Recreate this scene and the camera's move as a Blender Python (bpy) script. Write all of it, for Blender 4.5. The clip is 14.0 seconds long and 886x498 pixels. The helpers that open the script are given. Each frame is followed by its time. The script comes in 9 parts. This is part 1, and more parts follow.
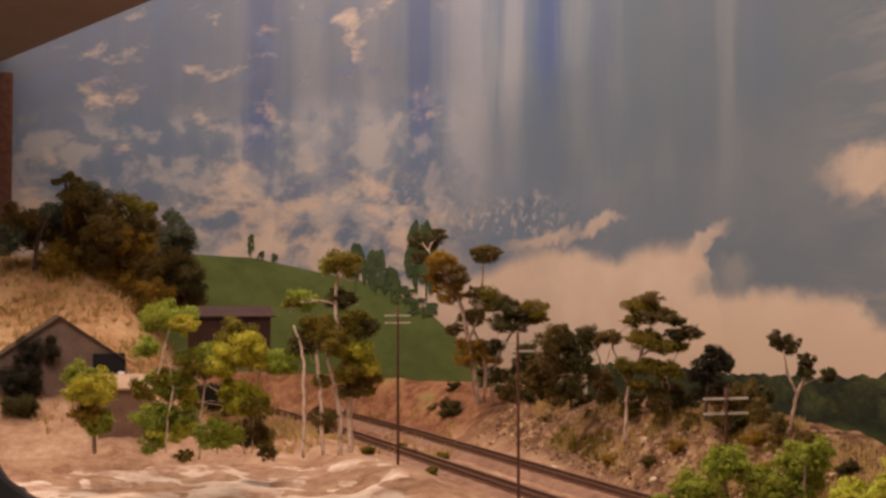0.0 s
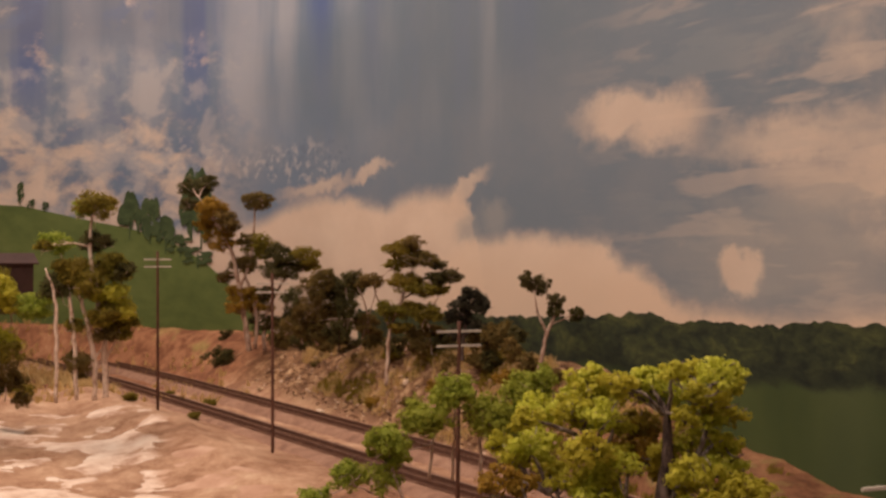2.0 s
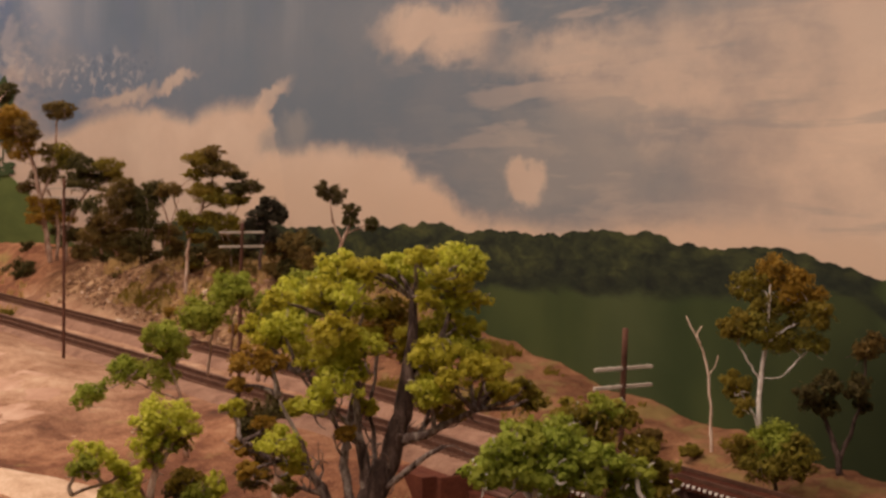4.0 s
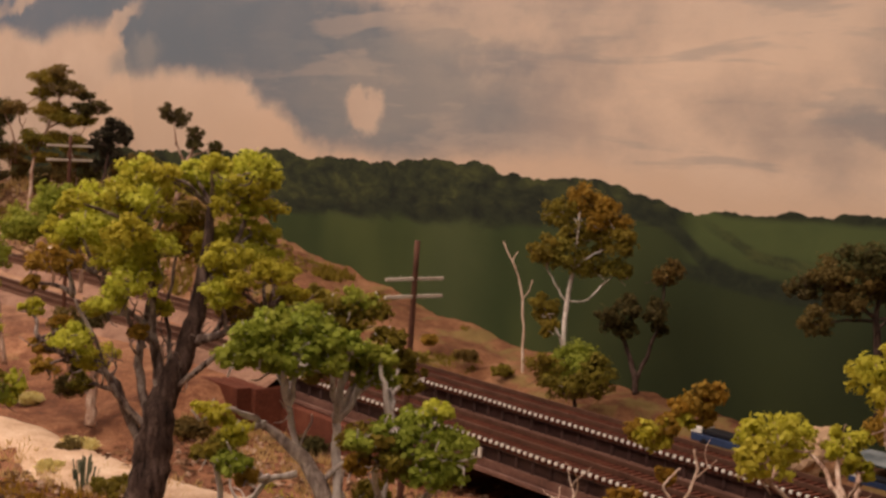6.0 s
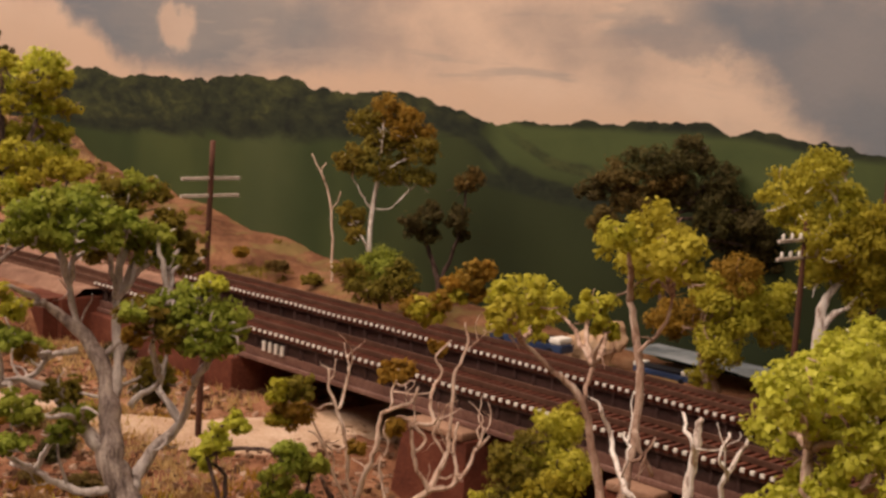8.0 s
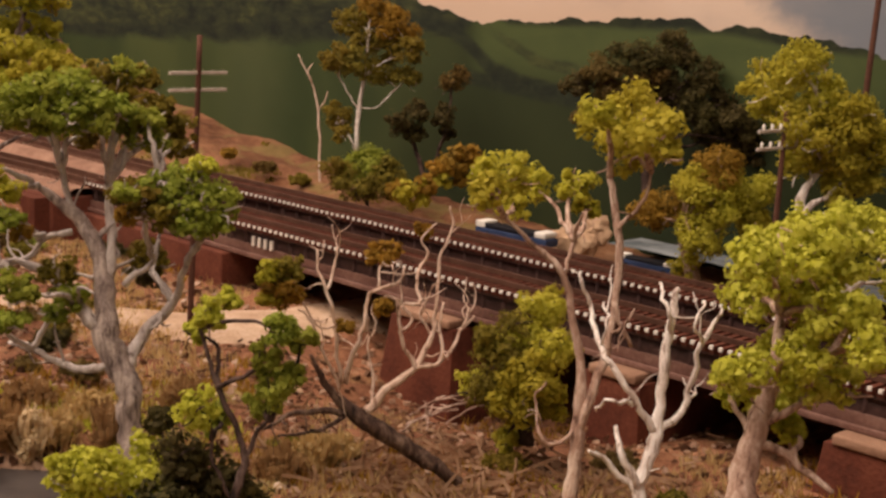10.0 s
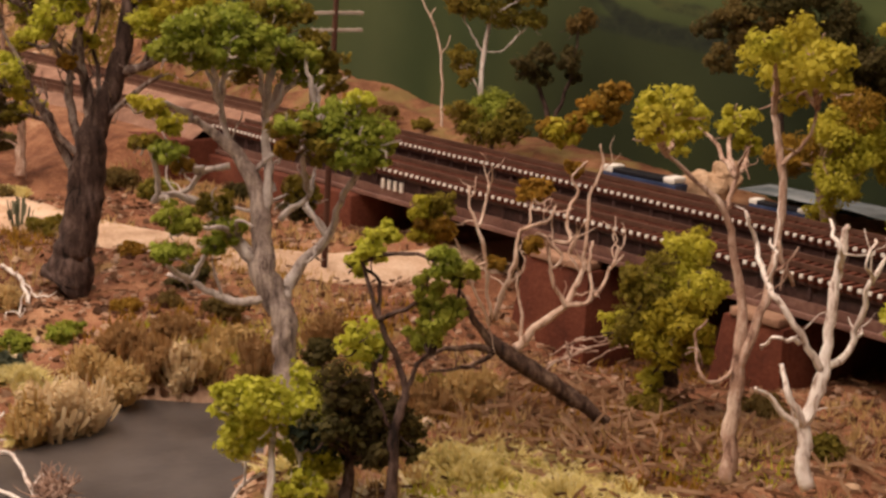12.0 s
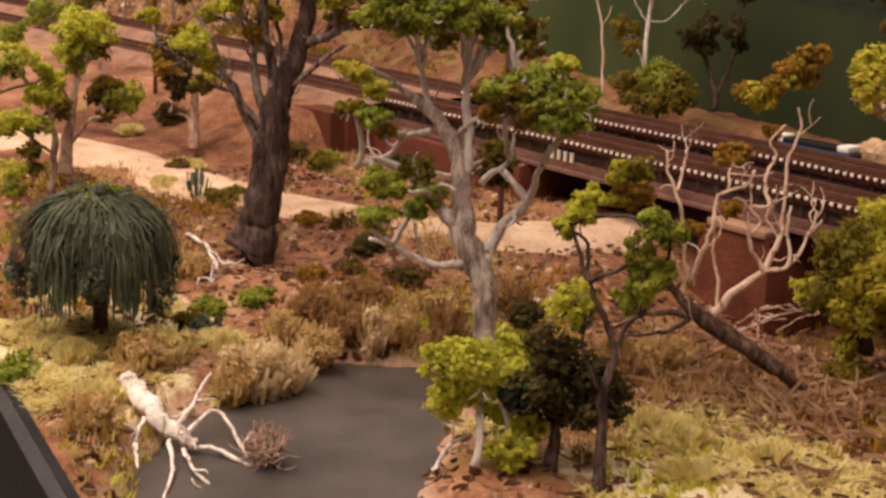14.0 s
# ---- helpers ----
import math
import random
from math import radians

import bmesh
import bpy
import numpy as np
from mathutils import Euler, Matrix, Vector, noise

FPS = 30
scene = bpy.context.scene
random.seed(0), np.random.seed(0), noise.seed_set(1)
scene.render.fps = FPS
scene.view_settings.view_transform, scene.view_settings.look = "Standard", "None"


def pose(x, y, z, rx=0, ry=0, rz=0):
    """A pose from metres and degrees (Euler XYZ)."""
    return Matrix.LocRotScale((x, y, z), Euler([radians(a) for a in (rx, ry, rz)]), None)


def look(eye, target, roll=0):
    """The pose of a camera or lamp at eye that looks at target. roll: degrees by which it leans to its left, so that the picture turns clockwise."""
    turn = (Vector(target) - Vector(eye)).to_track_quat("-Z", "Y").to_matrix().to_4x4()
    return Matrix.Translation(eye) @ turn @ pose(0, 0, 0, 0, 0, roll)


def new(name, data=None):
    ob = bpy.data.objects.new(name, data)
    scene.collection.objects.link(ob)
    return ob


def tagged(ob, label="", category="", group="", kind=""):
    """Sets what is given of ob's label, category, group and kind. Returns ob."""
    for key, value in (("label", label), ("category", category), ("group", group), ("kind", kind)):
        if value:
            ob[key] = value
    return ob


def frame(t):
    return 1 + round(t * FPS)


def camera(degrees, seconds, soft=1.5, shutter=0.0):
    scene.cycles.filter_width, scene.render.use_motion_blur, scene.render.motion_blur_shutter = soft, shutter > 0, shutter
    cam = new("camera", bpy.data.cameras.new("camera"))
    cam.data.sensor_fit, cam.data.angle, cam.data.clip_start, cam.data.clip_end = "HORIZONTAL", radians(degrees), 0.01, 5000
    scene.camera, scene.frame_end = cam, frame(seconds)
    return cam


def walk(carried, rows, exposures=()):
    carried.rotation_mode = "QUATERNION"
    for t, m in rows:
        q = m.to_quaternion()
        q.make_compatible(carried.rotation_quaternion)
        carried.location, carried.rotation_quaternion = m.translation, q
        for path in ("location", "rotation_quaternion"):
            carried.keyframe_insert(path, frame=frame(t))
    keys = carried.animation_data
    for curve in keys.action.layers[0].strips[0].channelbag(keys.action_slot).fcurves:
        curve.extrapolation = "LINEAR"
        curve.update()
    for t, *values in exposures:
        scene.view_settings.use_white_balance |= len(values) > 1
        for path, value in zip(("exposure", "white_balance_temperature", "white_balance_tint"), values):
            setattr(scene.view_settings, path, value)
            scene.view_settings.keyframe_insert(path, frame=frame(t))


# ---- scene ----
cam = camera(35.0, 14.0, soft=2.8)
PATH = [
    (0, (0.3312, -0.5521, 1.3090), (-0.6197, -0.2438, 1.3353), 0.18),
    (0.5, (0.3363, -0.5328, 1.3061), (-0.6020, -0.1877, 1.3308), 0.02),
    (1, (0.3441, -0.5239, 1.3025), (-0.5820, -0.1474, 1.3260), 0.00),
    (1.5, (0.3500, -0.5163, 1.2983), (-0.5618, -0.1061, 1.3154), 0.03),
    (2, (0.3513, -0.5094, 1.2923), (-0.5483, -0.0725, 1.2900), 0.24),
    (2.5, (0.3580, -0.5045, 1.2885), (-0.5263, -0.0378, 1.2720), 0.30),
    (3, (0.3690, -0.5042, 1.2863), (-0.4999, -0.0097, 1.2619), 0.54),
    (3.5, (0.3787, -0.4969, 1.2813), (-0.4783, 0.0174, 1.2460), 0.75),
    (4, (0.3859, -0.4910, 1.2765), (-0.4525, 0.0515, 1.2237), 1.24),
    (4.2, (0.3900, -0.4895, 1.2757), (-0.4410, 0.0639, 1.2187), 1.42),
    (6.3, (0.4320, -0.4736, 1.2595), (-0.3459, 0.1472, 1.1623), 2.93),
    (6.5, (0.4326, -0.4742, 1.2553), (-0.3354, 0.1584, 1.1559), 1.54),
    (7, (0.4398, -0.4704, 1.2546), (-0.3074, 0.1858, 1.1493), 2.10),
    (7.5, (0.4454, -0.4710, 1.2499), (-0.2866, 0.2010, 1.1370), 2.92),
    (8, (0.4618, -0.4718, 1.2500), (-0.2438, 0.2253, 1.1227), 3.54),
    (8.5, (0.4730, -0.4762, 1.2446), (-0.2208, 0.2311, 1.1090), 3.85),
    (8.7, (0.4738, -0.4771, 1.2427), (-0.2176, 0.2310, 1.0996), 3.82),
    (10.8, (0.4694, -0.4846, 1.2384), (-0.2276, 0.2020, 1.0316), 3.46),
    (11, (0.4682, -0.4865, 1.2370), (-0.2320, 0.1956, 1.0260), 3.52),
    (11.5, (0.4639, -0.4905, 1.2359), (-0.2460, 0.1798, 1.0199), 3.27),
    (12, (0.4582, -0.4949, 1.2336), (-0.2706, 0.1527, 1.0110), 3.06),
    (12.5, (0.4551, -0.4986, 1.2309), (-0.2906, 0.1278, 1.0039), 2.38),
    (13, (0.4524, -0.5044, 1.2303), (-0.3085, 0.1057, 1.0094), 2.05),
    (13.5, (0.4496, -0.5107, 1.2287), (-0.3200, 0.0829, 0.9936), 1.90),
    (14, (0.4450, -0.5169, 1.2282), (-0.3357, 0.0596, 0.9872), 1.89),
]
walk(cam, [(t, look(eye, target, roll)) for t, eye, target, roll in PATH], exposures=[(0.0, -0.21), (4.2, -0.19), (6.5, -0.01), (8.0, 0.15), (8.7, 0.19), (10.8, 0.24), (14.0, 0.32)])

# ---- world, lamps ----
world = bpy.data.worlds.new("room_dark")
scene.world = world
world.use_nodes = True
world.node_tree.nodes["Background"].inputs[0].default_value = (0.30, 0.24, 0.20, 1)
world.node_tree.nodes["Background"].inputs[1].default_value = 0.16


def assumed_ceiling_lamp(x, y, z, tx, ty, tz, sx, sy, watts, colour):
    data = bpy.data.lights.new("assumed_ceiling_lamp", "AREA")
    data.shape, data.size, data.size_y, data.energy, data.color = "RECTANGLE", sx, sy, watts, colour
    ob = new("assumed_ceiling_lamp", data)
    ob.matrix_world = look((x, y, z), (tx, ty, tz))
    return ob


# Overhead lamps are out of view; their number, places and sizes are assumed.
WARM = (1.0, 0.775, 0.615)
assumed_ceiling_lamp(-0.05, -0.72, 2.30, 0.0, -0.15, 1.1, 1.7, 1.0, 27, WARM)
# second unseen lamp, added to brighten the far left end
assumed_ceiling_lamp(-1.62, -0.40, 2.40, -1.5, -0.20, 1.15, 0.9, 0.5, 22, WARM)


# ---- mesh helpers ----
def finish(name, bm, material, parent=None, label="", smooth=True):
    me = bpy.data.meshes.new(name)
    bm.to_mesh(me)
    bm.free()
    return link_mesh(name, me, material, parent, label, smooth)


def link_mesh(name, me, material, parent=None, label="", smooth=True):
    mats = material if isinstance(material, (list, tuple)) else [material]
    if not me.materials:
        for m in mats:
            me.materials.append(m)
        if smooth:
            me.polygons.foreach_set("use_smooth", [True] * len(me.polygons))
    ob = new(name, me)
    if parent is not None:
        ob.parent = parent
        ob.matrix_parent_inverse = parent.matrix_basis.inverted()
    if label:
        ob["label"] = label
    return ob


def part(name, bm, material, parent, label="", smooth=True):
    return finish(name, bm, material, parent, label, smooth)


def thing(name, at, label, category, group="", kind=""):
    ob = new(name)
    ob.empty_display_size = 0.02
    ob.matrix_basis = Matrix.Translation(at)
    return tagged(ob, label, category, group, kind)


def mesh_from(name, verts, faces):
    me = bpy.data.meshes.new(name)
    me.from_pydata([tuple(v) for v in verts], [], faces)
    me.update()
    return me


def add_box(bm, x0, x1, y0, y1, z0, z1, bevel=0.0):
    r = bmesh.ops.create_cube(bm, size=1.0)
    vs = r["verts"]
    for v in vs:
        v.co = Vector(((x0 + x1) / 2 + v.co.x * (x1 - x0), (y0 + y1) / 2 + v.co.y * (y1 - y0), (z0 + z1) / 2 + v.co.z * (z1 - z0)))
    if bevel:
        edges = list({e for v in vs for e in v.link_edges})
        bmesh.ops.bevel(bm, geom=edges, offset=bevel, segments=2, affect="EDGES", profile=0.6)
    return vs


def add_tube(bm, pts, radii, sides=8, wobble=0.0, rng=random, crook=0.0, per=4):
    """A tapered limb along a bent line, closed at both ends."""
    pts = [Vector(p) for p in pts]
    fine, fr = [], []
    for i in range(len(pts) - 1):
        p0, p1, p2, p3 = pts[max(i - 1, 0)], pts[i], pts[i + 1], pts[min(i + 2, len(pts) - 1)]
        for k in range(per):
            u = k / per
            fine.append(0.5 * ((2 * p1) + (p2 - p0) * u + (2 * p0 - 5 * p1 + 4 * p2 - p3) * u * u + (3 * p1 - p0 - 3 * p2 + p3) * u ** 3))
            fr.append(radii[i] * (1 - u) + radii[i + 1] * u)
    fine.append(pts[-1])
    fr.append(radii[-1])
    if crook:
        seed = Vector((rng.uniform(0, 50), rng.uniform(0, 50), rng.uniform(0, 50)))
        for i in range(1, len(fine) - 1):
            v = noise.noise_vector(seed + fine[i] * 130) + 0.6 * noise.noise_vector(seed + fine[i] * 320)
            fine[i] = fine[i] + v * (crook * (0.0007 + 0.10 * fr[i]))
            fr[i] *= 1 + 0.16 * noise.noise(seed + fine[i] * 210)
    rings, side = [], None
    for i, p in enumerate(fine):
        d = (fine[min(i + 1, len(fine) - 1)] - fine[max(i - 1, 0)]).normalized()
        side = (side - d * side.dot(d)).normalized() if side is not None and (side - d * side.dot(d)).length > 1e-4 else d.orthogonal().normalized()
        up = d.cross(side)
        ring = []
        for k in range(sides):
            a = 2 * math.pi * k / sides
            r = fr[i] * (1 + wobble * rng.uniform(-1, 1))
            ring.append(bm.verts.new(p + (side * math.cos(a) + up * math.sin(a)) * r))
        rings.append(ring)
    for a, b in zip(rings, rings[1:]):
        for k in range(sides):
            bm.faces.new((a[k], a[(k + 1) % sides], b[(k + 1) % sides], b[k]))
    bm.faces.new(rings[0][::-1])
    bm.faces.new(rings[-1])


def blob(bm, c, r, squash=(1, 1, 1), rough=0.25, freq=2.2, seed=0.0, sub=3):
    """A lumpy rounded mass."""
    made = bmesh.ops.create_icosphere(bm, subdivisions=sub, radius=1.0)["verts"]
    for v in made:
        n = v.co.copy()
        k = 1 + rough * noise.fractal(n * freq + Vector((seed, seed * 1.7, -seed)), 0.9, 2.0, 4)
        v.co = Vector(c) + Vector((n.x * squash[0], n.y * squash[1], n.z * squash[2])) * (r * k)


# ---- materials ----
def ramp(nt, fac, stops):
    node = nt.nodes.new("ShaderNodeValToRGB")
    els = node.color_ramp.elements
    els[0].position, els[0].color = stops[0][0], (*stops[0][1], 1)
    els[1].position, els[1].color = stops[-1][0], (*stops[-1][1], 1)
    for p, c in stops[1:-1]:
        e = els.new(p)
        e.color = (*c, 1)
    nt.links.new(fac, node.inputs[0])
    return node.outputs[0]


def nz(nt, scale, detail=4.0, rough=0.6, vec=None, dist=0.0):
    node = nt.nodes.new("ShaderNodeTexNoise")
    node.inputs["Scale"].default_value, node.inputs["Detail"].default_value = scale, detail
    node.inputs["Roughness"].default_value, node.inputs["Distortion"].default_value = rough, dist
    nt.links.new(vec if vec is not None else place_of(nt), node.inputs["Vector"])
    return node.outputs["Fac"]


def place_of(nt):
    for n in nt.nodes:
        if n.bl_idname == "ShaderNodeNewGeometry":
            return n.outputs["Position"]
    return nt.nodes.new("ShaderNodeNewGeometry").outputs["Position"]


def mixc(nt, fac, a, b, mode="MIX"):
    node = nt.nodes.new("ShaderNodeMix")
    node.data_type, node.blend_type = "RGBA", mode
    for sock, val in ((node.inputs[0], fac), (node.inputs[6], a), (node.inputs[7], b)):
        if isinstance(val, (int, float)):
            sock.default_value = val
        elif isinstance(val, tuple):
            sock.default_value = (*val, 1)
        else:
            nt.links.new(val, sock)
    return node.outputs[2]


def calc(nt, op, a, b=0.0, c=0.0):
    node = nt.nodes.new("ShaderNodeMath")
    node.operation = op
    for sock, val in zip(node.inputs, (a, b, c)):
        if isinstance(val, (int, float)):
            sock.default_value = val
        else:
            nt.links.new(val, sock)
    return node.outputs[0]


def start(name, rough=0.8):
    m = bpy.data.materials.new(name)
    m.use_nodes = True
    nt = m.node_tree
    b = nt.nodes["Principled BSDF"]
    b.inputs["Roughness"].default_value = rough
    b.inputs["Specular IOR Level"].default_value = 0.25
    return m, nt, b


def bump(nt, b, height, dist, strength=0.6):
    node = nt.nodes.new("ShaderNodeBump")
    node.inputs["Distance"].default_value, node.inputs["Strength"].default_value = dist, strength
    nt.links.new(height, node.inputs["Height"])
    nt.links.new(node.outputs[0], b.inputs["Normal"])


def grainy(name, stops, big=40.0, fine=600.0, rough=0.85, dist=0.0008, mixin=0.35, metal=0.0):
    """A mottled surface with coarse stains and a fine grain."""
    m, nt, b = start(name, rough)
    coarse, small = nz(nt, big, 5.0), nz(nt, fine, 3.0)
    f = calc(nt, "ADD", calc(nt, "MULTIPLY", coarse, 1 - mixin), calc(nt, "MULTIPLY", small, mixin))
    nt.links.new(ramp(nt, f, stops), b.inputs["Base Color"])
    b.inputs["Metallic"].default_value = metal
    bump(nt, b, small, dist)
    return m


def leafy(name, dark, mid, light, odd=None):
    """Scatter foliage: each leaf tuft takes its own shade."""
    m, nt, b = start(name, 0.75)
    geo = nt.nodes.new("ShaderNodeNewGeometry")
    oi = nt.nodes.new("ShaderNodeObjectInfo")
    n1 = nz(nt, 110.0, 3.0)
    f = calc(nt, "ADD", calc(nt, "MULTIPLY", geo.outputs["Random Per Island"], 0.32), calc(nt, "MULTIPLY", n1, 0.84))
    stops = [(0.2, dark), (0.55, mid), (0.95, light)]
    c = ramp(nt, f, stops)
    if odd:
        c = mixc(nt, calc(nt, "MULTIPLY", oi.outputs["Random"], 0.55), c, odd)
    nt.links.new(c, b.inputs["Base Color"])
    tr = nt.nodes.new("ShaderNodeBsdfTranslucent")
    nt.links.new(c, tr.inputs[0])
    mx = nt.nodes.new("ShaderNodeMixShader")
    mx.inputs[0].default_value = 0.48
    out = nt.nodes["Material Output"]
    nt.links.new(b.outputs[0], mx.inputs[1])
    nt.links.new(tr.outputs[0], mx.inputs[2])
    nt.links.new(mx.outputs[0], out.inputs[0])
    return m


LEAF = {
    "yellow": leafy("leaf_yellow_green", (0.21, 0.195, 0.022), (0.51, 0.49, 0.050), (0.80, 0.75, 0.14), (0.47, 0.37, 0.04)),
    "lime": leafy("leaf_lime", (0.24, 0.255, 0.026), (0.56, 0.57, 0.062), (0.81, 0.80, 0.18)),
    "green": leafy("leaf_green", (0.095, 0.115, 0.016), (0.29, 0.355, 0.046), (0.53, 0.60, 0.12), (0.34, 0.33, 0.045)),
    "olive": leafy("leaf_olive", (0.05, 0.046, 0.008), (0.20, 0.172, 0.024), (0.42, 0.36, 0.055), (0.27, 0.17, 0.025)),
    "rust": leafy("leaf_rust", (0.08, 0.045, 0.008), (0.38, 0.21, 0.028), (0.62, 0.40, 0.07), (0.27, 0.19, 0.028)),
    "dark": leafy("leaf_dark", (0.026, 0.025, 0.010), (0.088, 0.080, 0.026), (0.19, 0.165, 0.055), (0.11, 0.075, 0.03)),
    "black": leafy("leaf_black", (0.016, 0.014, 0.010), (0.046, 0.040, 0.026), (0.10, 0.085, 0.05)),
    "brown": leafy("leaf_brown", (0.05, 0.030, 0.012), (0.18, 0.115, 0.034), (0.35, 0.23, 0.07), (0.15, 0.125, 0.04)),
    "blue": leafy("leaf_blue_green", (0.012, 0.018, 0.014), (0.03, 0.045, 0.03), (0.06, 0.085, 0.05)),
    "pine": leafy("leaf_pine", (0.045, 0.056, 0.040), (0.125, 0.15, 0.10), (0.28, 0.30, 0.21)),
    "straw": leafy("leaf_straw", (0.38, 0.25, 0.105), (0.63, 0.46, 0.22), (0.82, 0.67, 0.40), (0.56, 0.38, 0.13)),
    "tan": leafy("leaf_tan", (0.20, 0.105, 0.045), (0.42, 0.26, 0.12), (0.62, 0.45, 0.25), (0.34, 0.19, 0.07)),
    "cream": leafy("leaf_cream", (0.48, 0.35, 0.19), (0.78, 0.63, 0.40), (0.90, 0.80, 0.58)),
    "moss": leafy("leaf_moss", (0.52, 0.44, 0.17), (0.78, 0.69, 0.32), (0.90, 0.84, 0.54)),
}


def barky(name, stops, deep, along=140.0, dist=0.0016):
    """Bark: long streaks, peeling patches and dark splits."""
    m, nt, b = start(name, 0.85)
    mp = nt.nodes.new("ShaderNodeMapping")
    mp.inputs["Scale"].default_value = (1.0, 1.0, 0.28)
    nt.links.new(place_of(nt), mp.inputs[0])
    streaks, patch, fine = nz(nt, along * 2.6, 4.0, 0.65, mp.outputs[0], 0.4), nz(nt, along * 0.55, 4.0, 0.6), nz(nt, 900, 3.0)
    f = calc(nt, "ADD", calc(nt, "MULTIPLY", streaks, 0.5), calc(nt, "ADD", calc(nt, "MULTIPLY", patch, 0.35), calc(nt, "MULTIPLY", fine, 0.15)))
    c = ramp(nt, f, stops)
    split = nt.nodes.new("ShaderNodeMapRange")
    split.inputs["From Min"].default_value, split.inputs["From Max"].default_value = 0.43, 0.35
    nt.links.new(streaks, split.inputs["Value"])
    nt.links.new(mixc(nt, calc(nt, "MULTIPLY", split.outputs[0], 0.8), c, deep), b.inputs["Base Color"])
    bump(nt, b, f, dist, 1.0)
    return m


BARK = {
    "greybrown": barky("bark_grey_brown", [(0.36, (0.05, 0.034, 0.030)), (0.48, (0.15, 0.105, 0.095)), (0.60, (0.48, 0.41, 0.38))], (0.025, 0.016, 0.014)),
    "dark": barky("bark_dark", [(0.36, (0.024, 0.014, 0.012)), (0.5, (0.070, 0.044, 0.038)), (0.64, (0.20, 0.14, 0.125))], (0.010, 0.006, 0.006)),
    "grey": barky("bark_grey", [(0.38, (0.15, 0.115, 0.105)), (0.49, (0.34, 0.27, 0.25)), (0.60, (0.66, 0.56, 0.51))], (0.11, 0.080, 0.075)),
    "log": barky("bark_log", [(0.38, (0.026, 0.014, 0.011)), (0.50, (0.085, 0.050, 0.038)), (0.62, (0.27, 0.19, 0.145))], (0.015, 0.008, 0.007)),
    "white": barky("bark_white", [(0.34, (0.36, 0.26, 0.22)), (0.46, (0.70, 0.62, 0.58)), (0.60, (0.90, 0.87, 0.85))], (0.24, 0.16, 0.13)),
    "pale": barky("bark_pale_grey", [(0.34, (0.26, 0.205, 0.19)), (0.46, (0.50, 0.43, 0.41)), (0.60, (0.78, 0.72, 0.70))], (0.18, 0.13, 0.12)),
    "bleached": barky("bark_bleached", [(0.34, (0.38, 0.24, 0.17)), (0.46, (0.60, 0.43, 0.34)), (0.62, (0.80, 0.66, 0.57))], (0.22, 0.12, 0.08)),
    "pink": barky("bark_pink", [(0.36, (0.20, 0.11, 0.08)), (0.49, (0.42, 0.28, 0.22)), (0.62, (0.68, 0.55, 0.47))], (0.11, 0.06, 0.045)),
}
SAND = grainy("sand_road", [(0.32, (0.38, 0.24, 0.155)), (0.5, (0.58, 0.41, 0.29)), (0.68, (0.74, 0.58, 0.45))], 45, 500, dist=0.0008)
BALLAST = grainy("ballast", [(0.3, (0.13, 0.062, 0.042)), (0.5, (0.27, 0.15, 0.105)), (0.75, (0.42, 0.265, 0.19))], 60, 900, dist=0.0015)
PLASTER = grainy("pale_rock", [(0.28, (0.22, 0.12, 0.07)), (0.42, (0.60, 0.45, 0.34)), (0.7, (0.84, 0.72, 0.60))], 28, 300, dist=0.0015)


def cutting_paint():
    """Bare white plaster with brown stains, turning to smooth pinkish dirt beyond its brow."""
    m, nt, b = start("cutting_plaster", 0.9)
    broad, fine = nz(nt, 24, 4.0, 0.6), nz(nt, 300, 3.0)
    f = calc(nt, "ADD", calc(nt, "MULTIPLY", broad, 0.82), calc(nt, "MULTIPLY", fine, 0.18))
    pale = ramp(nt, f, [(0.33, (0.27, 0.14, 0.085)), (0.42, (0.44, 0.285, 0.21)), (0.50, (0.62, 0.465, 0.38)), (0.62, (0.76, 0.635, 0.55))])
    dirt = ramp(nt, f, [(0.30, (0.34, 0.185, 0.125)), (0.5, (0.46, 0.285, 0.205)), (0.7, (0.60, 0.42, 0.32))])
    sep = nt.nodes.new("ShaderNodeSeparateXYZ")
    nt.links.new(place_of(nt), sep.inputs[0])
    # the brow runs slantwise to the front
    across = calc(nt, "ADD", sep.outputs[1], calc(nt, "MULTIPLY", sep.outputs[0], 0.25))
    edge = calc(nt, "ADD", across, calc(nt, "MULTIPLY", calc(nt, "SUBTRACT", nz(nt, 18, 4.0), 0.5), 0.06))
    beyond = step(nt, edge, -0.422, -0.402)
    nt.links.new(mixc(nt, beyond, pale, dirt), b.inputs["Base Color"])
    bump(nt, b, f, 0.002, 0.6)
    return m


ROCK = grainy("tan_rock", [(0.28, (0.18, 0.10, 0.06)), (0.5, (0.46, 0.31, 0.20)), (0.75, (0.66, 0.50, 0.36))], 60, 350, dist=0.0012)
TIMBER = grainy("old_timber", [(0.3, (0.046, 0.013, 0.008)), (0.55, (0.125, 0.038, 0.022)), (0.8, (0.19, 0.078, 0.050))], 80, 900, dist=0.0004)
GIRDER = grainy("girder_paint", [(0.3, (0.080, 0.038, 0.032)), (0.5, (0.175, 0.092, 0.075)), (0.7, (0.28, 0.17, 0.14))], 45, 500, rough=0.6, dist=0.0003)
WHITE = grainy("white_paint", [(0.25, (0.66, 0.62, 0.58)), (0.5, (0.80, 0.78, 0.74)), (0.8, (0.86, 0.85, 0.82))], 120, 900, rough=0.6, dist=0.0002)
